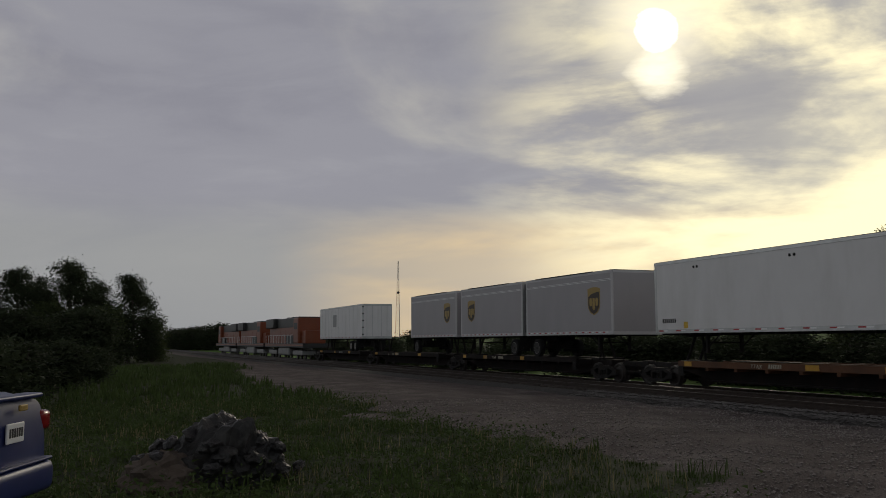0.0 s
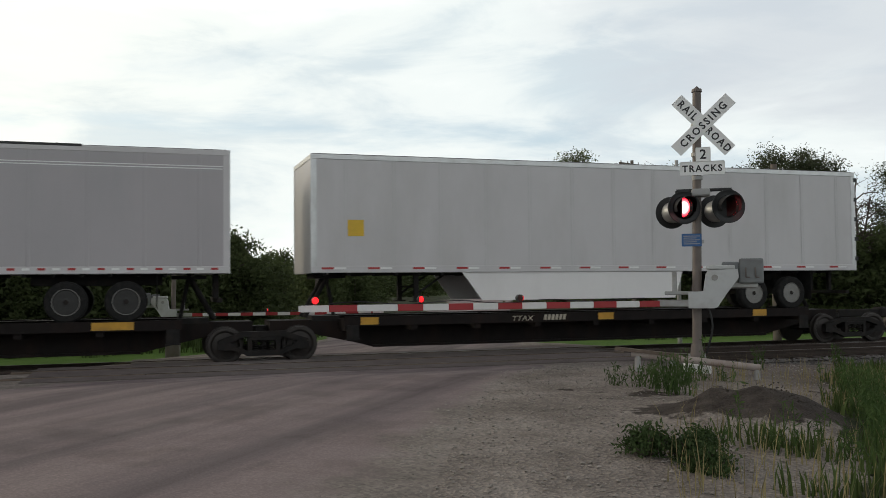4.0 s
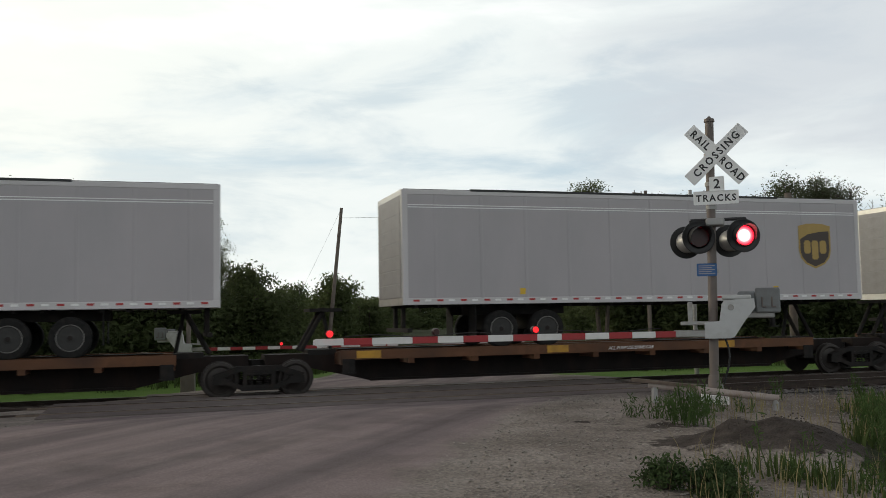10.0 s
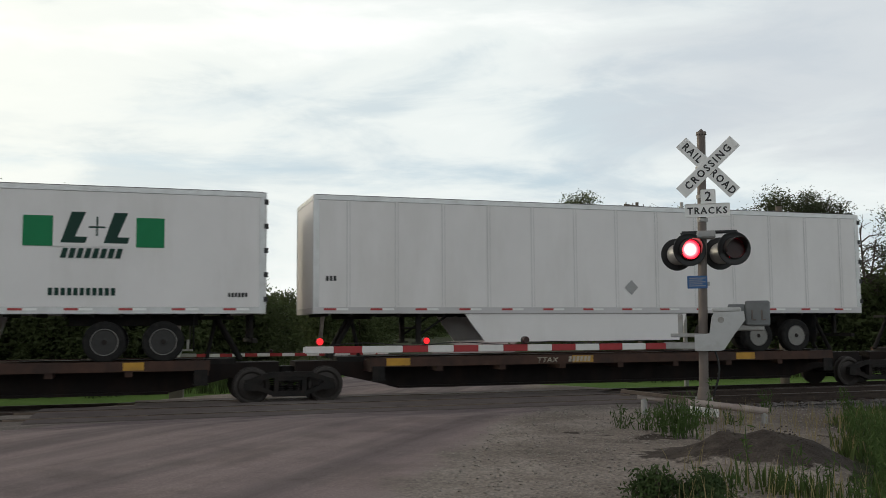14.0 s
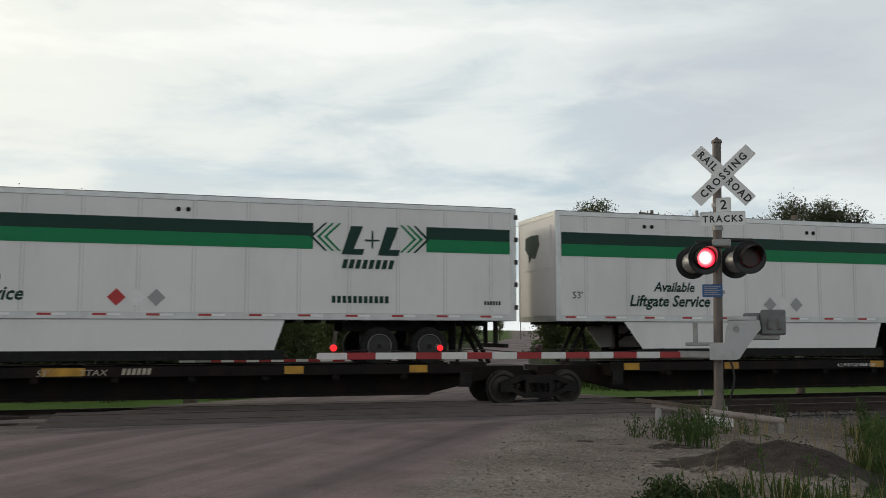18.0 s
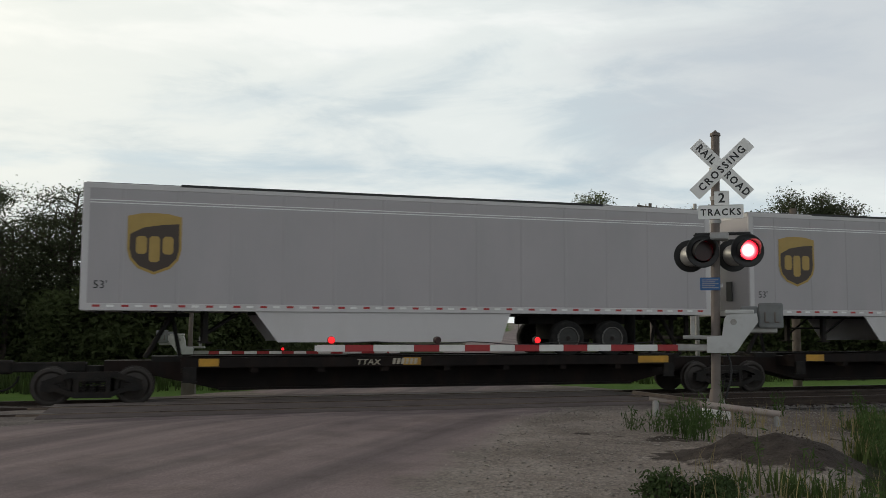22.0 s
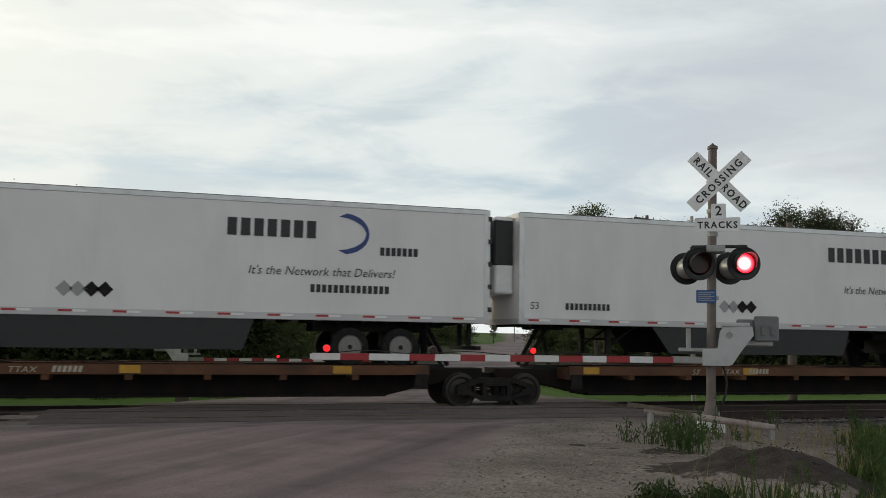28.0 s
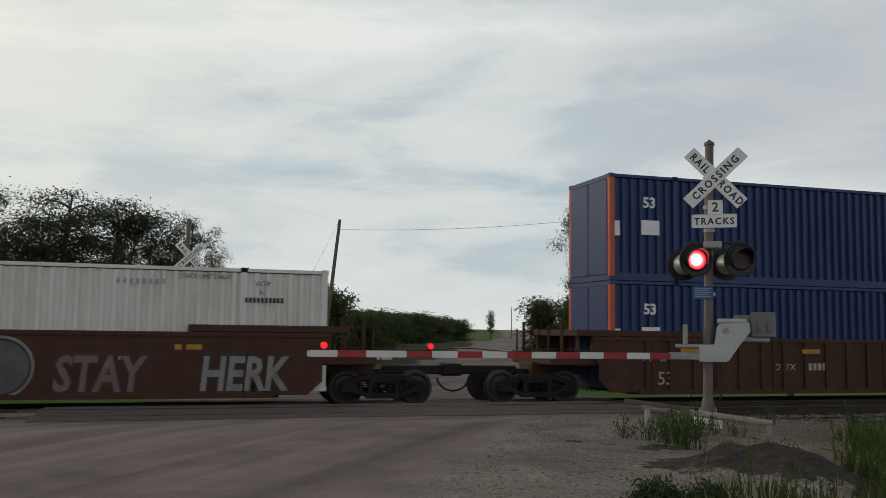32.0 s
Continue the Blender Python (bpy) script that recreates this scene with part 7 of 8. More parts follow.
def radio_mast():
    x, y = at_az(71.3, 700)
    top = 1.82 + 700 * math.tan(radians(5.05))
    t = thing("radio_mast", "tall slender lattice radio mast far off", "mast", pose(x, y, 0))
    legs = [(math.cos(a), math.sin(a)) for a in (0.3, 0.3 + 2.094, 0.3 + 4.189)]
    for cx, cy in legs:
        part("mast_leg", lambda b: tube(b, (cx * 2.6, cy * 2.6, -3), (cx * 0.35, cy * 0.35, top), 0.16, 0.1, n=6), GALV, t)
    def lat(b):
        n = 26
        for k in range(n):
            f0, f1 = k / n, (k + 1) / n
            for i in range(3):
                a, c = legs[i], legs[(i + 1) % 3]
                r0, r1 = 2.6 + (0.35 - 2.6) * f0, 2.6 + (0.35 - 2.6) * f1
                tube(b, (a[0] * r0, a[1] * r0, top * f0), (c[0] * r1, c[1] * r1, top * f1), 0.07, n=4, caps=False)
    part("lattice", lat, GALV, t)
    part("antenna_drum", lambda b: tube(b, (-0.6, 0, top * 0.62), (0.8, 0, top * 0.62), 0.9, n=12), BLACK, t)


radio_mast()

# ---- plants ----
def leaf_material(name, color, through_=0.35):
    """Leaves: matt, varied from clump to clump, and letting some light through."""
    m = mat(name, color, 0.75, 0, 0.4, 0.9, rnd=0.15, spec=0.2)
    nt = m.node_tree
    N, L = nt.nodes.new, nt.links.new
    b = nt.nodes["Principled BSDF"]
    tr, mx = N("ShaderNodeBsdfTranslucent"), N("ShaderNodeMixShader")
    L(b.inputs["Base Color"].links[0].from_socket, tr.inputs["Color"])
    mx.inputs[0].default_value = through_
    L(b.outputs[0], mx.inputs[1])
    L(tr.outputs[0], mx.inputs[2])
    L(mx.outputs[0], nt.nodes["Material Output"].inputs[0])
    return m


LEAF = leaf_material("tree_leaves", (0.105, 0.125, 0.06), 0.5)
LEAFD = leaf_material("dark_tree_leaves", (0.085, 0.1, 0.056), 0.5)
LEAFW = leaf_material("wood_leaves", (0.045, 0.058, 0.03), 0.3)
LEAFB = leaf_material("thicket_leaves", (0.088, 0.112, 0.046), 0.45)
BARK = mat("bark", (0.075, 0.06, 0.05), 0.95, 0, 0.3, 5, 0.4, 30)
GRASS = leaf_material("grass_blades", (0.062, 0.092, 0.028), 0.25)
STRAW = mat("dry_grass", (0.26, 0.22, 0.11), 0.85, 0, 0.3, 0.8, spec=0.2)
BUSHL = leaf_material("low_bush_leaves", (0.055, 0.088, 0.032), 0.25)
WEED = leaf_material("weed_leaves", (0.07, 0.118, 0.036), 0.3)


def leaves_mesh(name, pts, size, material, rng, slim=0.32, rise=0.0):
    n = len(pts)
    a = rng.normal(size=(n, 3))
    a[:, 2] += rise
    a /= np.linalg.norm(a, axis=1)[:, None]
    b = np.cross(a, rng.normal(size=(n, 3)))
    b /= np.linalg.norm(b, axis=1)[:, None]
    s = size * rng.uniform(0.6, 1.35, (n, 1))
    v = np.stack([pts - a * s * 0.5, pts + b * s * slim - a * s * 0.05, pts + a * s * 0.5, pts - b * s * slim + a * s * 0.05], 1).reshape(-1, 3)
    me = bpy.data.meshes.new(name)
    me.from_pydata(v.tolist(), [], np.arange(4 * n).reshape(-1, 4).tolist())
    me.materials.append(material)
    return me


TREES = {}


def crown_leaves(name, clumps, size, material, rng):
    """Leaves, three points each, in flattened clumps: (centre, radius, count)."""
    pts = np.concatenate([np.array(c) + rng.normal(size=(n, 3)) * r * np.array([0.5, 0.5, 0.3]) for c, r, n in clumps])
    n = len(pts)
    a = rng.normal(size=(n, 3))
    a[:, 2] *= 0.6
    a /= np.linalg.norm(a, axis=1)[:, None]
    b = np.cross(a, rng.normal(size=(n, 3)))
    b /= np.linalg.norm(b, axis=1)[:, None]
    s = size * rng.uniform(0.6, 1.4, (n, 1))
    v = np.stack([pts - a * s * 0.5 + b * s * 0.28, pts - a * s * 0.4 - b * s * 0.3, pts + a * s * 0.6], 1).reshape(-1, 3)
    me = bpy.data.meshes.new(name)
    me.from_pydata(v.tolist(), [], np.arange(3 * n).reshape(-1, 3).tolist())
    me.materials.append(material)
    return me


def tree_meshes(kind, seed):
    """Wood and leaves of a tree 10 m high: stems, branches, twigs, and clumps of leaves at the twigs' ends."""
    rng = np.random.default_rng(seed)
    bm = bmesh.new()
    clumps = []
    shade, kind = kind, "bush" if kind == "scrub" else kind
    stems, per, r_cl, n_leaf, size = {"wide": (3, 14, 0.95, 250, 0.13), "tall": (2, 20, 0.9, 230, 0.13), "dense": (1, 46, 1.15, 170, 0.2), "bare": (2, 16, 0.5, 2, 0.15), "bush": (6, 8, 2.1, 62, 0.52)}[kind]

    def reach(z):
        """How far the crown spreads at a height."""
        if kind == "wide":
            return 2.8 * math.sqrt(max(0.08, 1 - ((z - 6.0) / 3.9) ** 2))
        if kind == "tall":
            return 2.4 * math.sqrt(max(0.05, 1 - ((z - 6.0) / 4.6) ** 2))
        if kind == "dense":
            return 3.1 * max(0.12, 1 - abs((z - 3.4) / 6.8) ** 1.7)
        if kind == "bare":
            return 2.6
        return 3.6 * math.sqrt(max(0.05, 1 - (z / 10.2) ** 2))

    def path(p, q, bow, r0, r1, n):
        last = Vector(p)
        for i in range(1, n + 1):
            f = i / n
            nxt = Vector(p).lerp(Vector(q), f) + Vector(bow) * math.sin(math.pi * f) + Vector(rng.normal(size=3)) * 0.04
            tube(bm, last, nxt, r0 + (r1 - r0) * (f - 1 / n), r0 + (r1 - r0) * f, n=7 if r0 > 0.09 else 4, caps=False)
            last = nxt
        return last
    for k in range(stems):
        a = 6.283 * (k + rng.uniform(0, 0.6)) / stems
        out = {"wide": rng.uniform(0.6, 1.5), "tall": rng.uniform(0.2, 0.7), "dense": 0.1, "bare": rng.uniform(0.5, 1.2), "bush": rng.uniform(1.0, 3.2)}[kind]
        top_z = 9.5 if k == 0 and kind != "bush" else rng.uniform(7.2, 9.2) if kind != "bush" else rng.uniform(6.0, 9.0)
        top = Vector((out * math.cos(a), out * math.sin(a), top_z))
        foot = Vector((0.15 * math.cos(a), 0.15 * math.sin(a), -0.4))
        bow = Vector((rng.normal() * 0.3, rng.normal() * 0.3, 0))
        path(foot, top, bow, 0.2 if kind != "dense" else 0.28, 0.05, 7)
        clumps.append((top, r_cl * 0.8, n_leaf))
        low = {"wide": 0.36, "tall": 0.3, "dense": 0.1, "bare": 0.3, "bush": 0.05}[kind]
        for i in range(per):
            f = low + (0.97 - low) * (i + rng.uniform(0, 1)) / per
            p = foot.lerp(top, f) + bow * math.sin(math.pi * f)
            b = rng.uniform(0, 6.283)
            ln = reach(p.z) * rng.uniform(0.55, 1.0)
            e = p + Vector((math.cos(b) * ln, math.sin(b) * ln, ln * rng.uniform(0.1, 0.5)))
            # stay within the spread of the whole crown
            d = Vector((e.x, e.y, 0))
            lim = reach(min(e.z, 9.6)) * rng.uniform(0.9, 1.12)
            if d.length > lim:
                e.x, e.y = e.x * lim / d.length, e.y * lim / d.length
            path(p, e, (0, 0, 0.12 * ln), 0.06, 0.02, 3)
            clumps.append((e, r_cl, n_leaf))
            for _ in range(2 if kind != "bare" else 5):
                m = p.lerp(e, rng.uniform(0.35, 0.9))
                q = m + Vector(rng.normal(size=3)) * (0.55 if kind != "bush" else 1.0)
                path(m, q, (0, 0, 0.05), 0.025, 0.012, 1)
                clumps.append((q, r_cl * rng.uniform(0.6, 1.0), int(n_leaf * rng.uniform(0.5, 1.0))))
    wood = to_mesh("trunk", bm, BARK, False)
    if kind != "bush":
        top_z = max(c[2] for c, r, n in clumps) + 0.35
        wood.transform(Matrix.Scale(10.0 / top_z, 4))
        clumps = [(Vector(c) * 10.0 / top_z, r, n) for c, r, n in clumps]
    crown = crown_leaves("crown", clumps, size, {"wide": LEAFD, "dense": LEAFW, "scrub": LEAFW, "bush": LEAFB}.get(shade, LEAF), rng)
    return wood, crown


def tree(x, y, h, kind="wide", seed=1, spread=1.0, label="", name="tree"):
    key = (kind, seed)
    if key not in TREES:
        TREES[key] = tree_meshes(kind, seed)
    wood, crown = TREES[key]
    lab = label or {"wide": "dark leafy tree with an uneven crown", "tall": "leafy tree with gaps in its crown", "dense": "dark tree with a dense crown", "bush": "dense dark green thicket", "scrub": "dense dark green scrub by the line", "bare": "half-bare tree with thin branches"}[kind]
    t = thing(name, lab, "tree" if name == "tree" else "bush", pose(x, y, ground_z(x, y), 0, 0, random.uniform(0, 360)), group="trees round the crossing" if name == "tree" else "bushes round the crossing")
    t.scale = (h / 10 * spread, h / 10 * spread, h / 10)
    if kind in ("bush", "scrub"):
        part("stalk", wood, None, t)["kind"] = "stuff"
    else:
        part("trunk", wood, None, t)
    part("crown", crown, None, t)
    return t


random.seed(5)


def tree_az(az, r, el, kind="wide", seed=1, spread=1.0, name="tree"):
    x, y = at_az(az, r)
    tree(x, y, 1.82 + r * math.tan(radians(el)) - ground_z(x, y), kind, seed, spread, name=name)


# behind the crossing, to the left of the road
for az, r, el, kind, seed, sp in ((8.8, 49, 7.7, "wide", 1, 1.0), (5.2, 50, 7.9, "wide", 2, 1.0), (1.8, 49, 7.6, "wide", 3, 1.0), (-1.5, 47, 6.9, "wide", 4, 0.7), (-3.4, 49, 5.0, "tall", 5, 0.5), (12.5, 49, 7.9, "wide", 3, 1.0), (16.0, 51, 7.6, "wide", 2, 1.05), (20.0, 52, 7.9, "wide", 4, 1.0), (24.6, 54, 8.3, "wide", 1, 1.0), (28.5, 56, 7.9, "wide", 3, 1.05), (32.0, 57, 7.6, "wide", 2, 1.0), (35.0, 58, 8.2, "wide", 4, 1.0), (38.6, 62, 7.4, "wide", 1, 1.0), (41.8, 64, 7.0, "wide", 3, 0.75)):
    tree_az(az, r, el, kind, seed, sp)
# lower growth under and between them
for i in range(26):
    az = 44 - i * 2.05
    tree_az(az + random.uniform(-0.6, 0.6), 46 + random.uniform(-3, 4) + max(0, az) * 0.18, random.uniform(2.0, 3.4) if az > -4 else random.uniform(1.4, 2.2), "bush", 11 + i % 2, 1.1, "bush")
tree_az(-4.9, 52, 3.5, "bush", 11, 0.7, "bush")
tree_az(-6.5, 56, 2.3, "bush", 12, 0.8, "bush")
tree_az(-10.3, 70, 2.75, "bush", 11, 0.85, "bush")
tree_az(-12.6, 74, 1.5, "bush", 12, 0.9, "bush")
tree_az(-9.2, 74, 1.7, "bush", 12, 0.8, "bush")
tree_az(-7.7, 80, 2.3, "bush", 11, 0.7, "bush")
for i, (az, r, el) in enumerate(((-12.6, 95, 1.4), (-14.0, 120, 1.35), (-15.4, 140, 1.25), (-13.2, 170, 1.35), (-16.8, 160, 1.05), (-9.0, 110, 1.5), (-18.1, 185, 0.85))):
    tree_az(az, r, el, "bush", 11 + i % 2, 1.8, "bush")
tree_az(-20.3, 210, 1.45, "tall", 5, 0.6)
tree_az(-17.9, 230, 0.95, "wide", 3, 0.7)
# to the right of the road
for az, r, el, kind, seed, sp in ((-26.9, 62, 8.3, "tall", 6, 0.78), (-28.6, 66, 6.2, "tall", 5, 0.8), (-31.6, 66, 7.2, "wide", 2, 0.9), (-34.4, 66, 7.2, "wide", 4, 1.0), (-37.3, 67, 7.7, "wide", 1, 1.0), (-40.0, 68, 7.8, "wide", 3, 0.95), (-45.5, 70, 7.0, "wide", 2, 1.0), (-49.0, 70, 7.0, "wide", 4, 1.0)):
    tree_az(az, r, el, kind, seed, sp)
tree_az(-42.6, 64, 6.4, "bare", 9, 0.8)
tree_az(-23.7, 95, 2.5, "bush", 12, 0.8, "bush")
tree_az(-25.6, 92, 2.2, "bush", 11, 0.9, "bush")
# rank growth beyond the line, to the left of the road
for i in range(30):
    x, y = -13 - i * 4.2 + random.uniform(-1, 1), random.uniform(31.5, 37)
    tree(x, y, random.uniform(2.4, 3.3), "scrub", 11 + i % 2, 1.7, "low dark green scrub beyond the tracks", "bush")
for i in range(9):
    tree_az(-28.2 - i * 2.2, 66 + random.uniform(-4, 4), random.uniform(2.6, 4.4), "bush", 11 + i % 2, 1.1, "bush")
# wood on the camera's side of the line, far to the left, and the far end of the line
for i, (az, r, el) in enumerate(((97, 95, 4.2), (95.2, 92, 3.9), (93.5, 92, 4.2), (92.2, 96, 3.8), (90.7, 92, 4.75), (89.2, 95, 3.5), (87.4, 92, 4.0), (100, 90, 4.4), (103, 90, 4.4))):
    tree_az(az, r, el, "dense", 1 + i % 4, 1.0)
for i in range(16):
    tree_az(103 - i * 0.95, 84 + random.uniform(-6, 6), random.uniform(1.3, 2.4), "scrub", 11 + i % 2, 1.3, "bush")
for az, r, el in ((88.4, 90, 2.2), (86.0, 94, 1.6), (91.9, 90, 2.4), (95.5, 90, 2.6), (98.5, 90, 2.8)):
    tree_az(az, r, el, "bush", 11, 0.75, "bush")
for i, (az, r, el) in enumerate(((98.5, 24, 0.4), (93.5, 34, 0.6), (91.0, 40, 0.2), (95.5, 30, 0.9), (89.6, 46, -0.2), (97.5, 28, 1.0))):
    tree_az(az, r, el, "scrub", 11 + i % 2, 1.5, "bush")
for i in range(15):
    tree_az(84.6 - i * 0.62, 330 - i * 6, random.uniform(0.8, 1.3), "scrub", 11 + i % 2, 1.7, "bush")
for i in range(10):
    tree_az(73 - i * 2.8, 190 + random.uniform(-15, 15), random.uniform(0.8, 1.5), "scrub", 11 + i % 2, 1.5, "bush")


def blades(name, spots, hmin, hmax, per, material, seed, label, width=0.012):
    """Many grass blades, three points each."""
    rng = np.random.default_rng(seed)
    v, f = [], []
    for x, y in spots:
        z = ground_z(x, y) - 0.02
        for _ in range(per):
            px, py = x + rng.normal() * 0.09, y + rng.normal() * 0.09
            h, a = rng.uniform(hmin, hmax), rng.uniform(0, 6.283)
            l = h * rng.uniform(0.1, 0.55)
            dx, dy = math.cos(a), math.sin(a)
            w = width * rng.uniform(0.7, 1.5)
            n = len(v)
            v += [(px - dy * w, py + dx * w, z), (px + dy * w, py - dx * w, z), (px + dx * l * 0.4 + dy * w * 0.7, py + dy * l * 0.4 - dx * w * 0.7, z + h * 0.6), (px + dx * l * 0.4 - dy * w * 0.7, py + dy * l * 0.4 + dx * w * 0.7, z + h * 0.6), (px + dx * l, py + dy * l, z + h)]
            f += [(n, n + 1, n + 2, n + 3), (n + 3, n + 2, n + 4)]
    me = bpy.data.meshes.new(name)
    me.from_pydata(v, [], f)
    me.materials.append(material)
    tagged(new(name, me), label, "grass", kind="stuff")


def scatter(n, x0, x1, y0, y1, test, seed):
    random.seed(seed)
    out = []
    for _ in range(n):
        x, y = random.uniform(x0, x1), random.uniform(y0, y1)
        if test(x, y):
            out.append((x, y))
    return out


def grassy(x, y):
    return gravel_cover(x, y) + 0.35 * noise.noise(Vector((x * 0.8, y * 0.8, 3))) < 0.42 and not on_road(x, y)


def on_heap(x, y):
    p, q = (x - 6.45) * 0.81 - (y - 8.5) * 0.59, (x - 6.45) * 0.59 + (y - 8.5) * 0.81
    return (p / 1.5) ** 2 + (q / 1.25) ** 2 < 1


blades("grass", scatter(9000, -30, -5.5, -6, 11.5, grassy, 1), 0.03, 0.11, 9, GRASS, 1, "short uneven green grass", 0.009)
blades("tall_grass", scatter(4200, -30, -5.5, -6, 12.5, lambda x, y: grassy(x, y) and noise.noise(Vector((x * 0.55, y * 0.55, 6))) > 0.12, 7), 0.1, 0.3, 8, GRASS, 7, "clumps of taller grass and weeds", 0.01)
blades("dry_grass", scatter(1300, -30, -5.5, -6, 11.5, grassy, 2), 0.1, 0.3, 4, STRAW, 2, "dry straw-coloured grass stems", 0.006)
blades("grass_far", scatter(5000, -75, -28, -14, 13, grassy, 3), 0.12, 0.4, 6, GRASS, 3, "tall rough grass", 0.03)
blades("verge_grass", scatter(4200, 3.2, 16, 4.0, 14, lambda x, y: not on_heap(x, y) and (grassy(x, y) or (y < 9.5 and x > 0.66 * y and noise.noise(Vector((x, y, 1))) > 0.35)), 4), 0.08, 0.3, 7, GRASS, 4, "green verge grass by the gravel")
blades("verge_straw", scatter(900, 3.4, 14, 4.5, 13, lambda x, y: x - 0.75 * y > -0.9 and not on_heap(x, y), 5), 0.15, 0.45, 3, STRAW, 5, "dry grass stems by the gravel", 0.004)
blades("far_verge", scatter(6000, -45, 60, 36, 46, lambda x, y: not on_road(x, y) and abs(x - road_c(y)) > road_half(y) * 1.15, 6), 0.3, 1.0, 6, GRASS, 6, "tall rough grass beyond the tracks", 0.02)


def rank_weeds():
    rng = np.random.default_rng(77)
    spots = scatter(2600, -30, -5.5, -6, 13, lambda x, y: gravel_cover(x, y) < 0.75 and not on_road(x, y) and noise.noise(Vector((x * 0.35, y * 0.35, 12))) > -0.2, 77)
    clumps = [((x, y, ground_z(x, y) + random.uniform(0.03, 0.12)), random.uniform(0.25, 0.6), 34) for x, y in spots]
    me = crown_leaves("rank_weeds", clumps, 0.055, GRASS, rng)
    tagged(new("rank_weeds", me), "rank low weeds with small leaves in the grass", "weeds", kind="stuff")


rank_weeds()


def weed(x, y, h, n, seed, label="tall green weed with narrow leaves"):
    rng = np.random.default_rng(seed)
    t = thing("weed", label, "weed", pose(x, y, ground_z(x, y)), group="weeds by the gravel")
    stems, pts = bmesh.new(), []
    for _ in range(n):
        a, l = rng.uniform(0, 6.28), rng.uniform(0.05, 0.3) * h
        p = Vector((rng.normal() * 0.07, rng.normal() * 0.07, -0.03))
        hh = h * rng.uniform(0.6, 1.05)
        q = p + Vector((math.cos(a) * l, math.sin(a) * l, hh))
        tube(stems, p, q, 0.007, 0.003, n=5, caps=False)
        for k in range(16):
            s = rng.uniform(0.15, 1.0)
            pts.append(np.array(p.lerp(q, s)) + rng.normal(size=3) * 0.03)
    part("stalk", stems, WEED, t)["kind"] = "stuff"
    part("leaves", leaves_mesh("leaves", np.array(pts), 0.085, WEED, rng, 0.09, 1.2), None, t)


for i, (x, y, h, n) in enumerate(((6.3, 11.5, 0.32, 6), (6.5, 11.3, 0.4, 8), (6.65, 11.1, 0.42, 9), (6.5, 10.6, 0.55, 12), (6.62, 10.5, 0.62, 14), (6.75, 10.75, 0.5, 10), (6.9, 11.6, 0.35, 7), (7.2, 11.4, 0.3, 6), (7.55, 11.7, 0.3, 7), (7.9, 12.0, 0.3, 7), (8.3, 11.9, 0.28, 6), (8.4, 12.6, 0.7, 3), (8.85, 10.0, 0.6, 10), (8.45, 9.3, 0.7, 12), (8.0, 8.7, 0.7, 12), (7.5, 8.1, 0.6, 11), (7.15, 7.7, 0.5, 10), (9.3, 10.4, 0.55, 9), (4.62, 6.75, 0.32, 4), (4.75, 7.2, 0.36, 2), (5.3, 6.75, 0.5, 4), (5.35, 7.3, 0.62, 2), (5.9, 6.6, 0.32, 5), (6.1, 7.2, 0.4, 4), (6.4, 6.9, 0.4, 6), (5.6, 6.3, 0.3, 5), (6.8, 7.3, 0.45, 7), (10.2, 13.6, 0.5, 7), (11.4, 13.0, 0.55, 9), (9.7, 9.2, 0.6, 9), (10.6, 11.0, 0.5, 8))):
    weed(x, y, h, n, 40 + i)


def low_bush(x, y, w, h, seed, label="low green bush in the gravel"):
    rng = np.random.default_rng(seed)
    t = thing("low_bush", label, "bush", pose(x, y, ground_z(x, y)), group="low bushes by the road")
    st = bmesh.new()
    pts = []
    for _ in range(30):
        a, f = rng.uniform(0, 6.28), math.sqrt(rng.uniform(0, 1))
        e = Vector((math.cos(a) * w * f, math.sin(a) * w * f, h * (1 - 0.6 * f * f) * rng.uniform(0.7, 1.1)))
        tube(st, (0, 0, -0.02), e, 0.01, 0.004, n=5, caps=False)
        pts.append(np.array(e) * rng.uniform(0.5, 1.0, (60, 1)) + rng.normal(size=(60, 3)) * 0.04)
    part("stalk", st, BARK, t)["kind"] = "stuff"
    part("leaves", leaves_mesh("leaves", np.concatenate(pts), 0.045, BUSHL, rng, 0.2, 0.5), None, t)


for i, (x, y, w, h) in enumerate(((4.0, 6.85, 0.26, 0.24), (4.25, 6.6, 0.2, 0.2), (4.45, 6.75, 0.16, 0.24), (4.15, 6.2, 0.2, 0.16))):
    low_bush(x, y, w, h, 70 + i)


# ---- loose stones, rubble ----
def stones(name, spots, smin, smax, material, seed, label, lift=0.3):
    rng = np.random.default_rng(seed)
    base = np.array([(0, 0, 1), (0.9, 0, 0.25), (0.25, 0.85, 0.3), (-0.75, 0.5, 0.25), (-0.7, -0.55, 0.3), (0.3, -0.85, 0.25), (0, 0, -0.6)])
    fc = [(0, 1, 2), (0, 2, 3), (0, 3, 4), (0, 4, 5), (0, 5, 1), (6, 2, 1), (6, 3, 2), (6, 4, 3), (6, 5, 4), (6, 1, 5)]
    v, f = [], []
    for x, y, z in spots:
        s = rng.uniform(smin, smax)
        a = rng.uniform(0, 6.28)
        q = base * rng.uniform(0.7, 1.3, (7, 3)) * s
        c, d = math.cos(a), math.sin(a)
        n = len(v)
        for px, py, pz in q:
            v.append((x + px * c - py * d, y + px * d + py * c, z + pz * 0.7 + s * lift))
        f += [tuple(n + i for i in t) for t in fc]
    me = bpy.data.meshes.new(name)
    me.from_pydata(v, [], f)
    me.materials.append(material)
    tagged(new(name, me), label, "stones", kind="stuff")


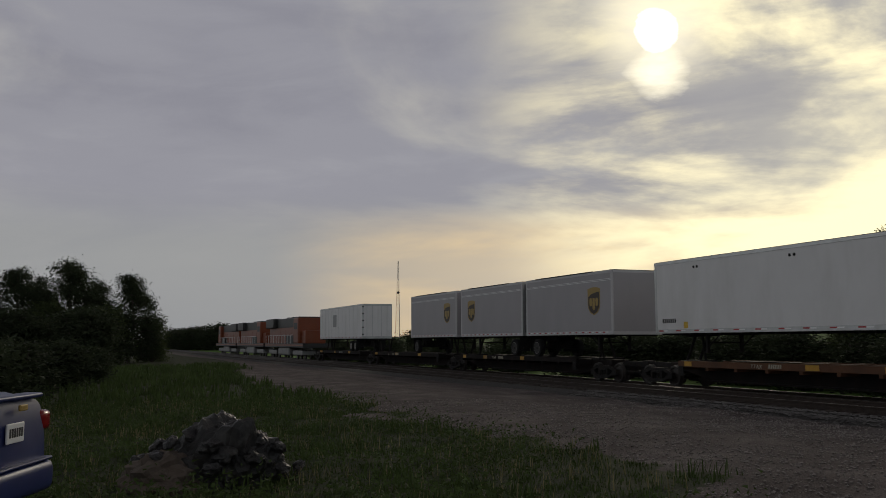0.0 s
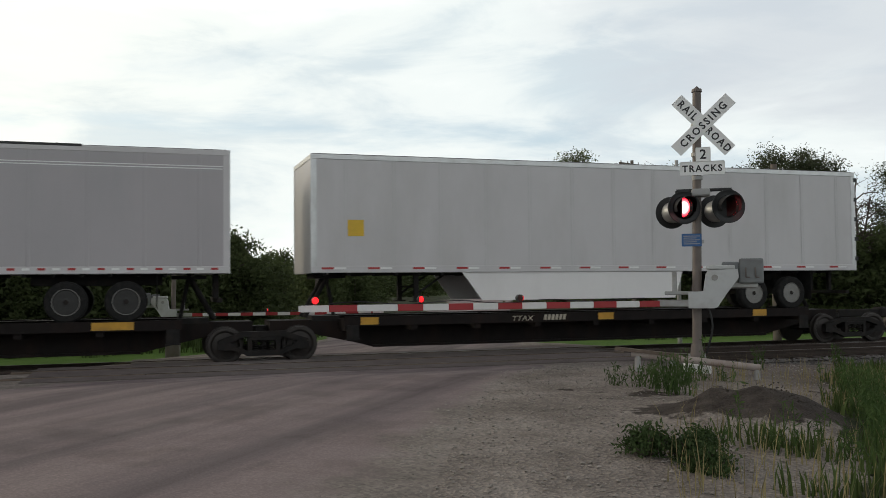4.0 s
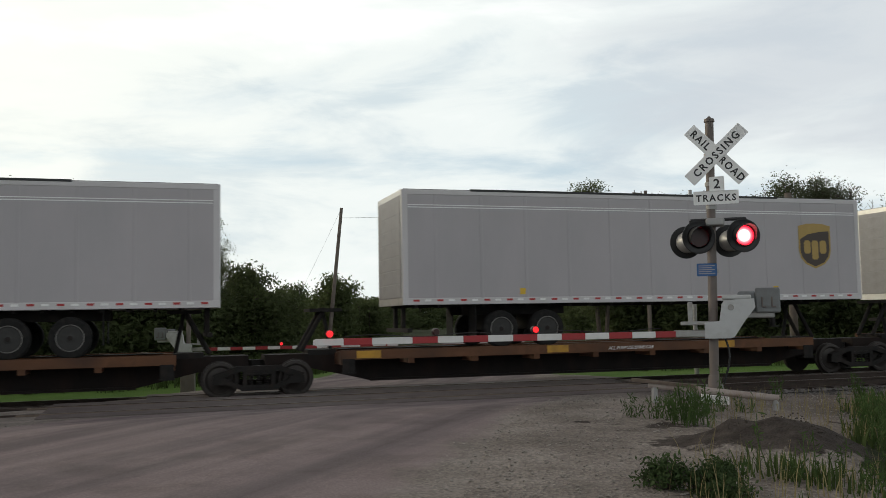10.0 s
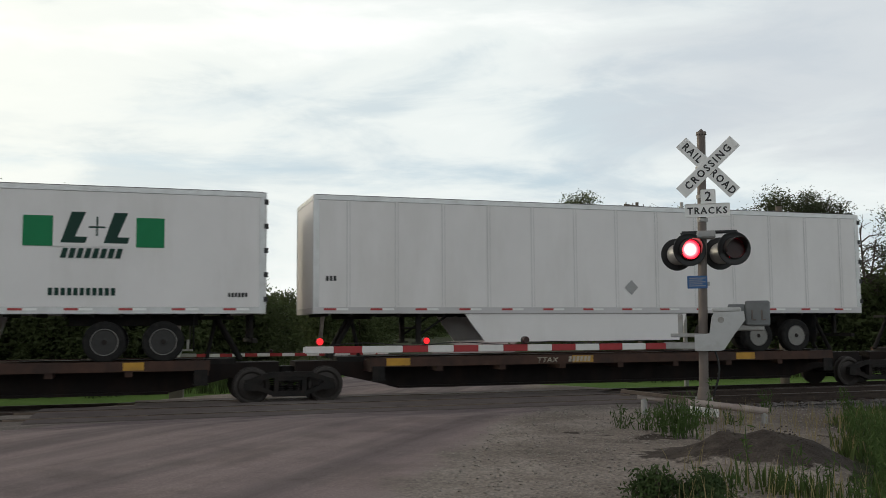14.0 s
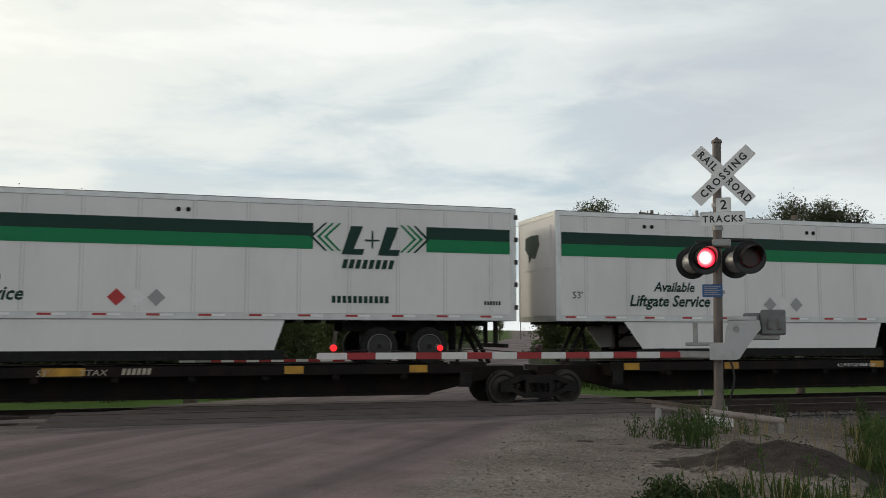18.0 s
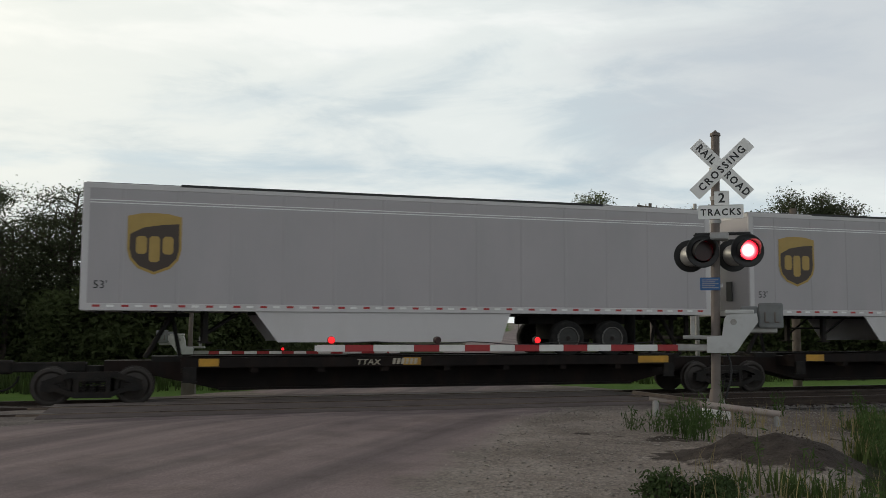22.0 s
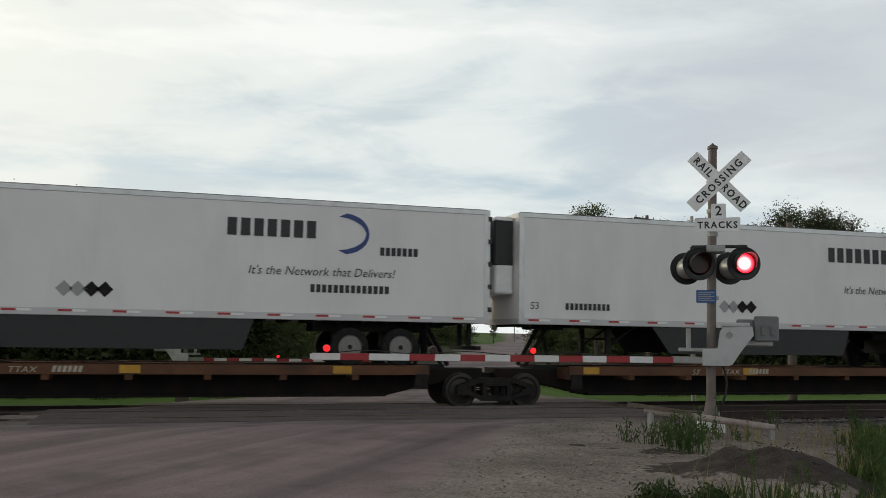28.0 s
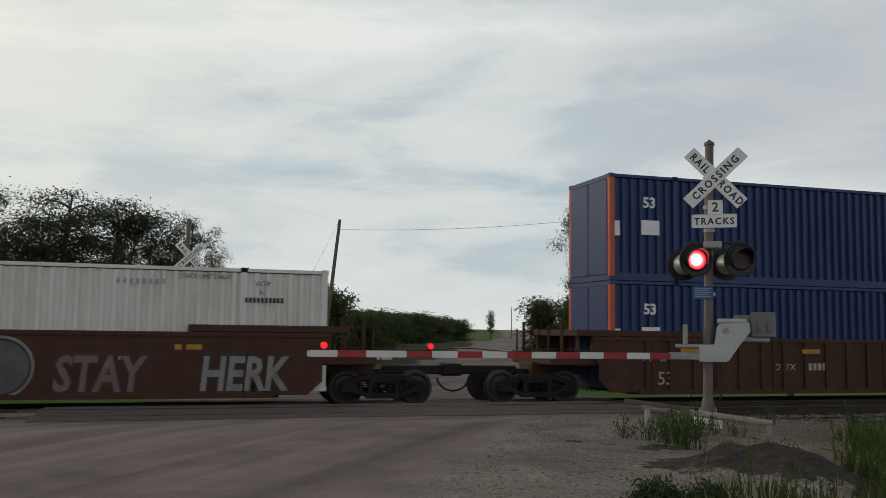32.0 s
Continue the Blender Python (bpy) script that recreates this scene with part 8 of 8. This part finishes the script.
STONE = mat("pale_gravel_stone", (0.29, 0.265, 0.24), 0.9, 0, 0.35, 3.0, 0.2, 60)
CHUNK = mat("broken_asphalt", (0.024, 0.022, 0.022), 0.45, 0, 0.35, 8, 0.6, 30, (0.09, 0.08, 0.07), 0.5, 4)
CLOD = mat("earth_clod", (0.06, 0.05, 0.043), 0.95, 0, 0.4, 6.0, 0.3, 60)
DSTONE = mat("dark_ballast_stone", (0.13, 0.12, 0.115), 0.9, 0, 0.5, 2.0, 0.2, 60)
gr = [(x, y, ground_z(x, y)) for x, y in scatter(15000, -18, 12, 5.0, 16.5, lambda x, y: gravel_cover(x, y) > 0.5 and not on_heap(x, y) and not (abs(x - road_c(y)) < road_half(y) * 0.75), 8)]
clods = [(x, y, ground_z(x, y) - 0.045) for x, y in scatter(2600, 5.0, 8.0, 7.2, 9.8, lambda x, y: ((x - 6.4) / 0.75) ** 2 + ((y - 8.55) / 0.75) ** 2 < random.random() * 1.3, 18)]
stones("earth_clods", clods, 0.005, 0.02, CLOD, 18, "dark clods of earth on the heap", 0.0)
stones("gravel", gr, 0.007, 0.024, STONE, 8, "loose pale gravel")
LSTONE = mat("grey_brown_stone", (0.27, 0.235, 0.22), 0.9, 0, 0.45, 2.0, 0.2, 60)
ls = [(x, y, ground_z(x, y)) for x, y in scatter(16000, -26, -2, 4.5, 16.5, lambda x, y: gravel_cover(x, y) > 0.35 + 0.5 * random.random() and not on_road(x, y) and noise.noise(Vector((x * 0.5, y * 0.5, 17))) > -0.25, 19)]
stones("loose_stones", ls, 0.008, 0.035, LSTONE, 19, "loose grey and brown stones on the darker gravel")
bs = []
random.seed(12)
while len(bs) < 9000:
    x, u = random.uniform(-30, 22), random.uniform(-3.3, -1.25)
    if on_road(x, Y1 + u):
        continue
    zz = Z1 + (-0.2 if u > -1.7 else -0.24 if u > -2.15 else -0.24 - (-(u + 2.15)) * 0.33)
    bs.append((x, Y1 + u, zz))
stones("loose_ballast", bs, 0.03, 0.07, DSTONE, 9, "loose grey ballast stones")


def rubble():
    """Heap of broken asphalt and concrete in the grass."""
    gx, gy = -12.9, 1.8
    g = ground_z(gx, gy)
    t = thing("rubble_heap", "heap of broken asphalt and earth in the grass", "rubble", pose(gx, gy, g))
    bm = bmesh.new()
    bmesh.ops.create_icosphere(bm, subdivisions=5, radius=1.0)
    for v in bm.verts:
        n = noise.fractal(v.co * 1.7, 0.8, 2.1, 5) * 0.34
        v.co = Vector((v.co.x * 0.7, v.co.y * 0.8, v.co.z * 0.85)) * (1 + n)
        v.co.y += 0.2 * v.co.z
    part("rubble_core", bm, CHUNK, t)
    random.seed(21)
    for k in range(34):
        a, r = random.uniform(0, 6.28), random.uniform(0.2, 1.15)
        zz = max(0.02, 0.8 * math.sqrt(max(0.0, 1 - (r / 1.15) ** 2)) - 0.05)
        b = bmesh.new()
        bmesh.ops.create_icosphere(b, subdivisions=3, radius=random.uniform(0.06, 0.15))
        for v in b.verts:
            v.co *= 1 + 0.45 * noise.fractal(v.co * 9 + Vector((k, 0, 0)), 0.9, 2.1, 4)
            v.co.z *= 0.65
        part("slab" if k % 3 else "chunk", b, CHUNK, t, at=pose(0.7 * r * math.cos(a), r * math.sin(a), zz, random.uniform(-40, 40), random.uniform(-40, 40), random.uniform(0, 360)))
    c = bmesh.new()
    bmesh.ops.create_icosphere(c, subdivisions=4, radius=1.0)
    for v in c.verts:
        v.co = Vector((v.co.x * 0.55, v.co.y * 0.5, v.co.z * 0.34)) * (1 + 0.3 * noise.fractal(v.co * 2 + Vector((5, 0, 0)), 0.9, 2, 4))
    part("concrete_lump", c, PLANK, t, "dull brown lump of earth and concrete", at=(0.25, -0.75, 0.12))


rubble()


# ---- parked car ----
PAINT = mat("dark_blue_car_paint", (0.022, 0.034, 0.13), 0.38, 0.0, 0.06, 3, spec=0.22)
GLASSD = mat("dark_car_glass", (0.01, 0.011, 0.013), 0.06, 0, 0.05, 3)
TAIL = mat("tail_lamp_red", (0.28, 0.012, 0.012), 0.15, 0, 0.05, 6)



def sedan():
    gx, gy = -7.98, -0.5
    t = thing("sedan_car", "dark blue sedan parked on the grass beside the road", "car", pose(gx, gy, ground_z(gx, gy) + 0.0, 0, 0, 250))
    # local x runs forward from the rear bumper, y across

    def loft(b, rows, n=10):
        rings = []
        for x, hw, z0, z1, r in rows:
            ring = []
            for i in range(n + 1):
                a = math.pi * i / n
                c, s = math.cos(a), math.sin(a)
                yy = hw * math.copysign(abs(c) ** r, c)
                zz = z0 + (z1 - z0) * abs(s) ** r
                ring.append(b.verts.new((x, yy, zz)))
            rings.append(ring)
        for p, q in zip(rings, rings[1:]):
            for i in range(n):
                b.faces.new((p[i], p[i + 1], q[i + 1], q[i]))
            b.faces.new((p[0], q[0], q[n], p[n]))
        b.faces.new(rings[0])
        b.faces.new(rings[-1][::-1])
    part("body", lambda b: loft(b, [(0.0, 0.72, 0.32, 0.88, 0.32), (0.06, 0.82, 0.26, 1.05, 0.3), (0.3, 0.88, 0.24, 1.1, 0.3), (0.9, 0.9, 0.24, 1.08, 0.3), (2.4, 0.91, 0.24, 0.98, 0.3), (3.6, 0.9, 0.24, 0.93, 0.32), (4.3, 0.82, 0.26, 0.78, 0.35), (4.55, 0.65, 0.32, 0.62, 0.4)], 20), PAINT, t, "glossy dark blue body", smooth=True)
    part("cabin", lambda b: loft(b, [(0.5, 0.66, 0.95, 1.02, 0.4), (1.15, 0.68, 0.95, 1.42, 0.4), (1.9, 0.69, 0.95, 1.47, 0.4), (2.6, 0.68, 0.93, 1.42, 0.4), (3.45, 0.66, 0.9, 0.97, 0.4)], 20), GLASSD, t, "dark windows", smooth=True)
    part("roof", lambda b: loft(b, [(1.05, 0.6, 1.36, 1.41, 0.5), (1.5, 0.64, 1.4, 1.475, 0.5), (2.2, 0.64, 1.4, 1.48, 0.5), (2.65, 0.6, 1.36, 1.42, 0.5)], 16), PAINT, t, smooth=True)
    part("bumper", lambda b: bev_box(b, -0.07, 0.2, -0.8, 0.8, 0.26, 0.52, 0.07, 4), PAINT, t, "dark blue rear bumper", smooth=True)
    part("bumper_ledge", lambda b: bev_box(b, -0.06, 0.1, -0.76, 0.76, 0.52, 0.545, 0.01, 2), PAINT, t, "upper edge of the bumper")
    part("trunk_lip", lambda b: bev_box(b, 0.0, 0.16, -0.66, 0.66, 1.045, 1.085, 0.018, 3), PAINT, t, smooth=True)
    pl = part("plate", lambda b: bev_box(b, -0.03, -0.012, -0.235, 0.075, 0.72, 0.875, 0.006, 1), SIGNW, t, "white plate with unreadable bars")
    part("plate_bars", lambda b: [box(b, -0.033, -0.0305, -0.2 + k * 0.042, -0.172 + k * 0.042, 0.765, 0.835) for k in range(6)] and None, INK, pl)
    part("badge", lambda b: bev_box(b, -0.035, -0.01, -0.28, -0.14, 0.96, 1.01, 0.008, 1), GOLD, t, "small gold badge")
    for s in (-1, 1):
        part("tail_lamp", lambda b: bev_box(b, 0.0, 0.24, s * 0.755 - 0.095, s * 0.755 + 0.095, 0.76, 0.93, 0.04, 3), TAIL, t, "red tail lamp", smooth=True)
    for x in (0.95, 3.65):
        for s in (-1, 1):
            w = part("wheel", lambda b: lathe_y(b, [(0, 0.19), (-0.1, 0.2), (-0.1, 0.29), (-0.07, 0.32), (0.07, 0.32), (0.1, 0.29), (0.1, 0.2), (0.004, 0.19)], n=28), RUBBER, t, at=(x, s * 0.8, 0.32), smooth=True, key="cwheel")
            part("rim", lambda b: lathe_y(b, [(-0.085, 0.205), (-0.07, 0.15), (-0.08, 0.05), (-0.08, 0.01), (0.08, 0.01), (0.08, 0.205)], n=20), ALU, w, smooth=True, key="crim")


sedan()

# ---- what moves ----
# flashing lamps: the seconds at which they change over
CHANGES = [0.104 + 0.7754 * k for k in range(28)] + [21.04 + 0.7495 * k for k in range(1, 15)]


def blink_rows(m, first):
    """Lit face forward while the lamp is on; it turns over in a tenth of a second at each change."""
    rows, turn = [], 0 if first == 0 else 180
    rows.append((0.0, m @ pose(0, 0, 0, 0, 0, turn)))
    for t in CHANGES:
        for i in range(4):
            rows.append((round(t * 30 + i - 1.5) / 30.0, m @ pose(0, 0, 0, 0, 0, turn + 60 * i)))
        turn += 180
    rows.append((32.0, m @ pose(0, 0, 0, 0, 0, turn)))
    return rows


def motions():
    for ob, p in MOVING:
        walk(ob, [(0.0, pose(p, Y2, 0)), (32.0, pose(p - SPEED * 32.0, Y2, 0))])
    for ob, m, first in BLINK:
        walk(ob, blink_rows(m, first))


motions()
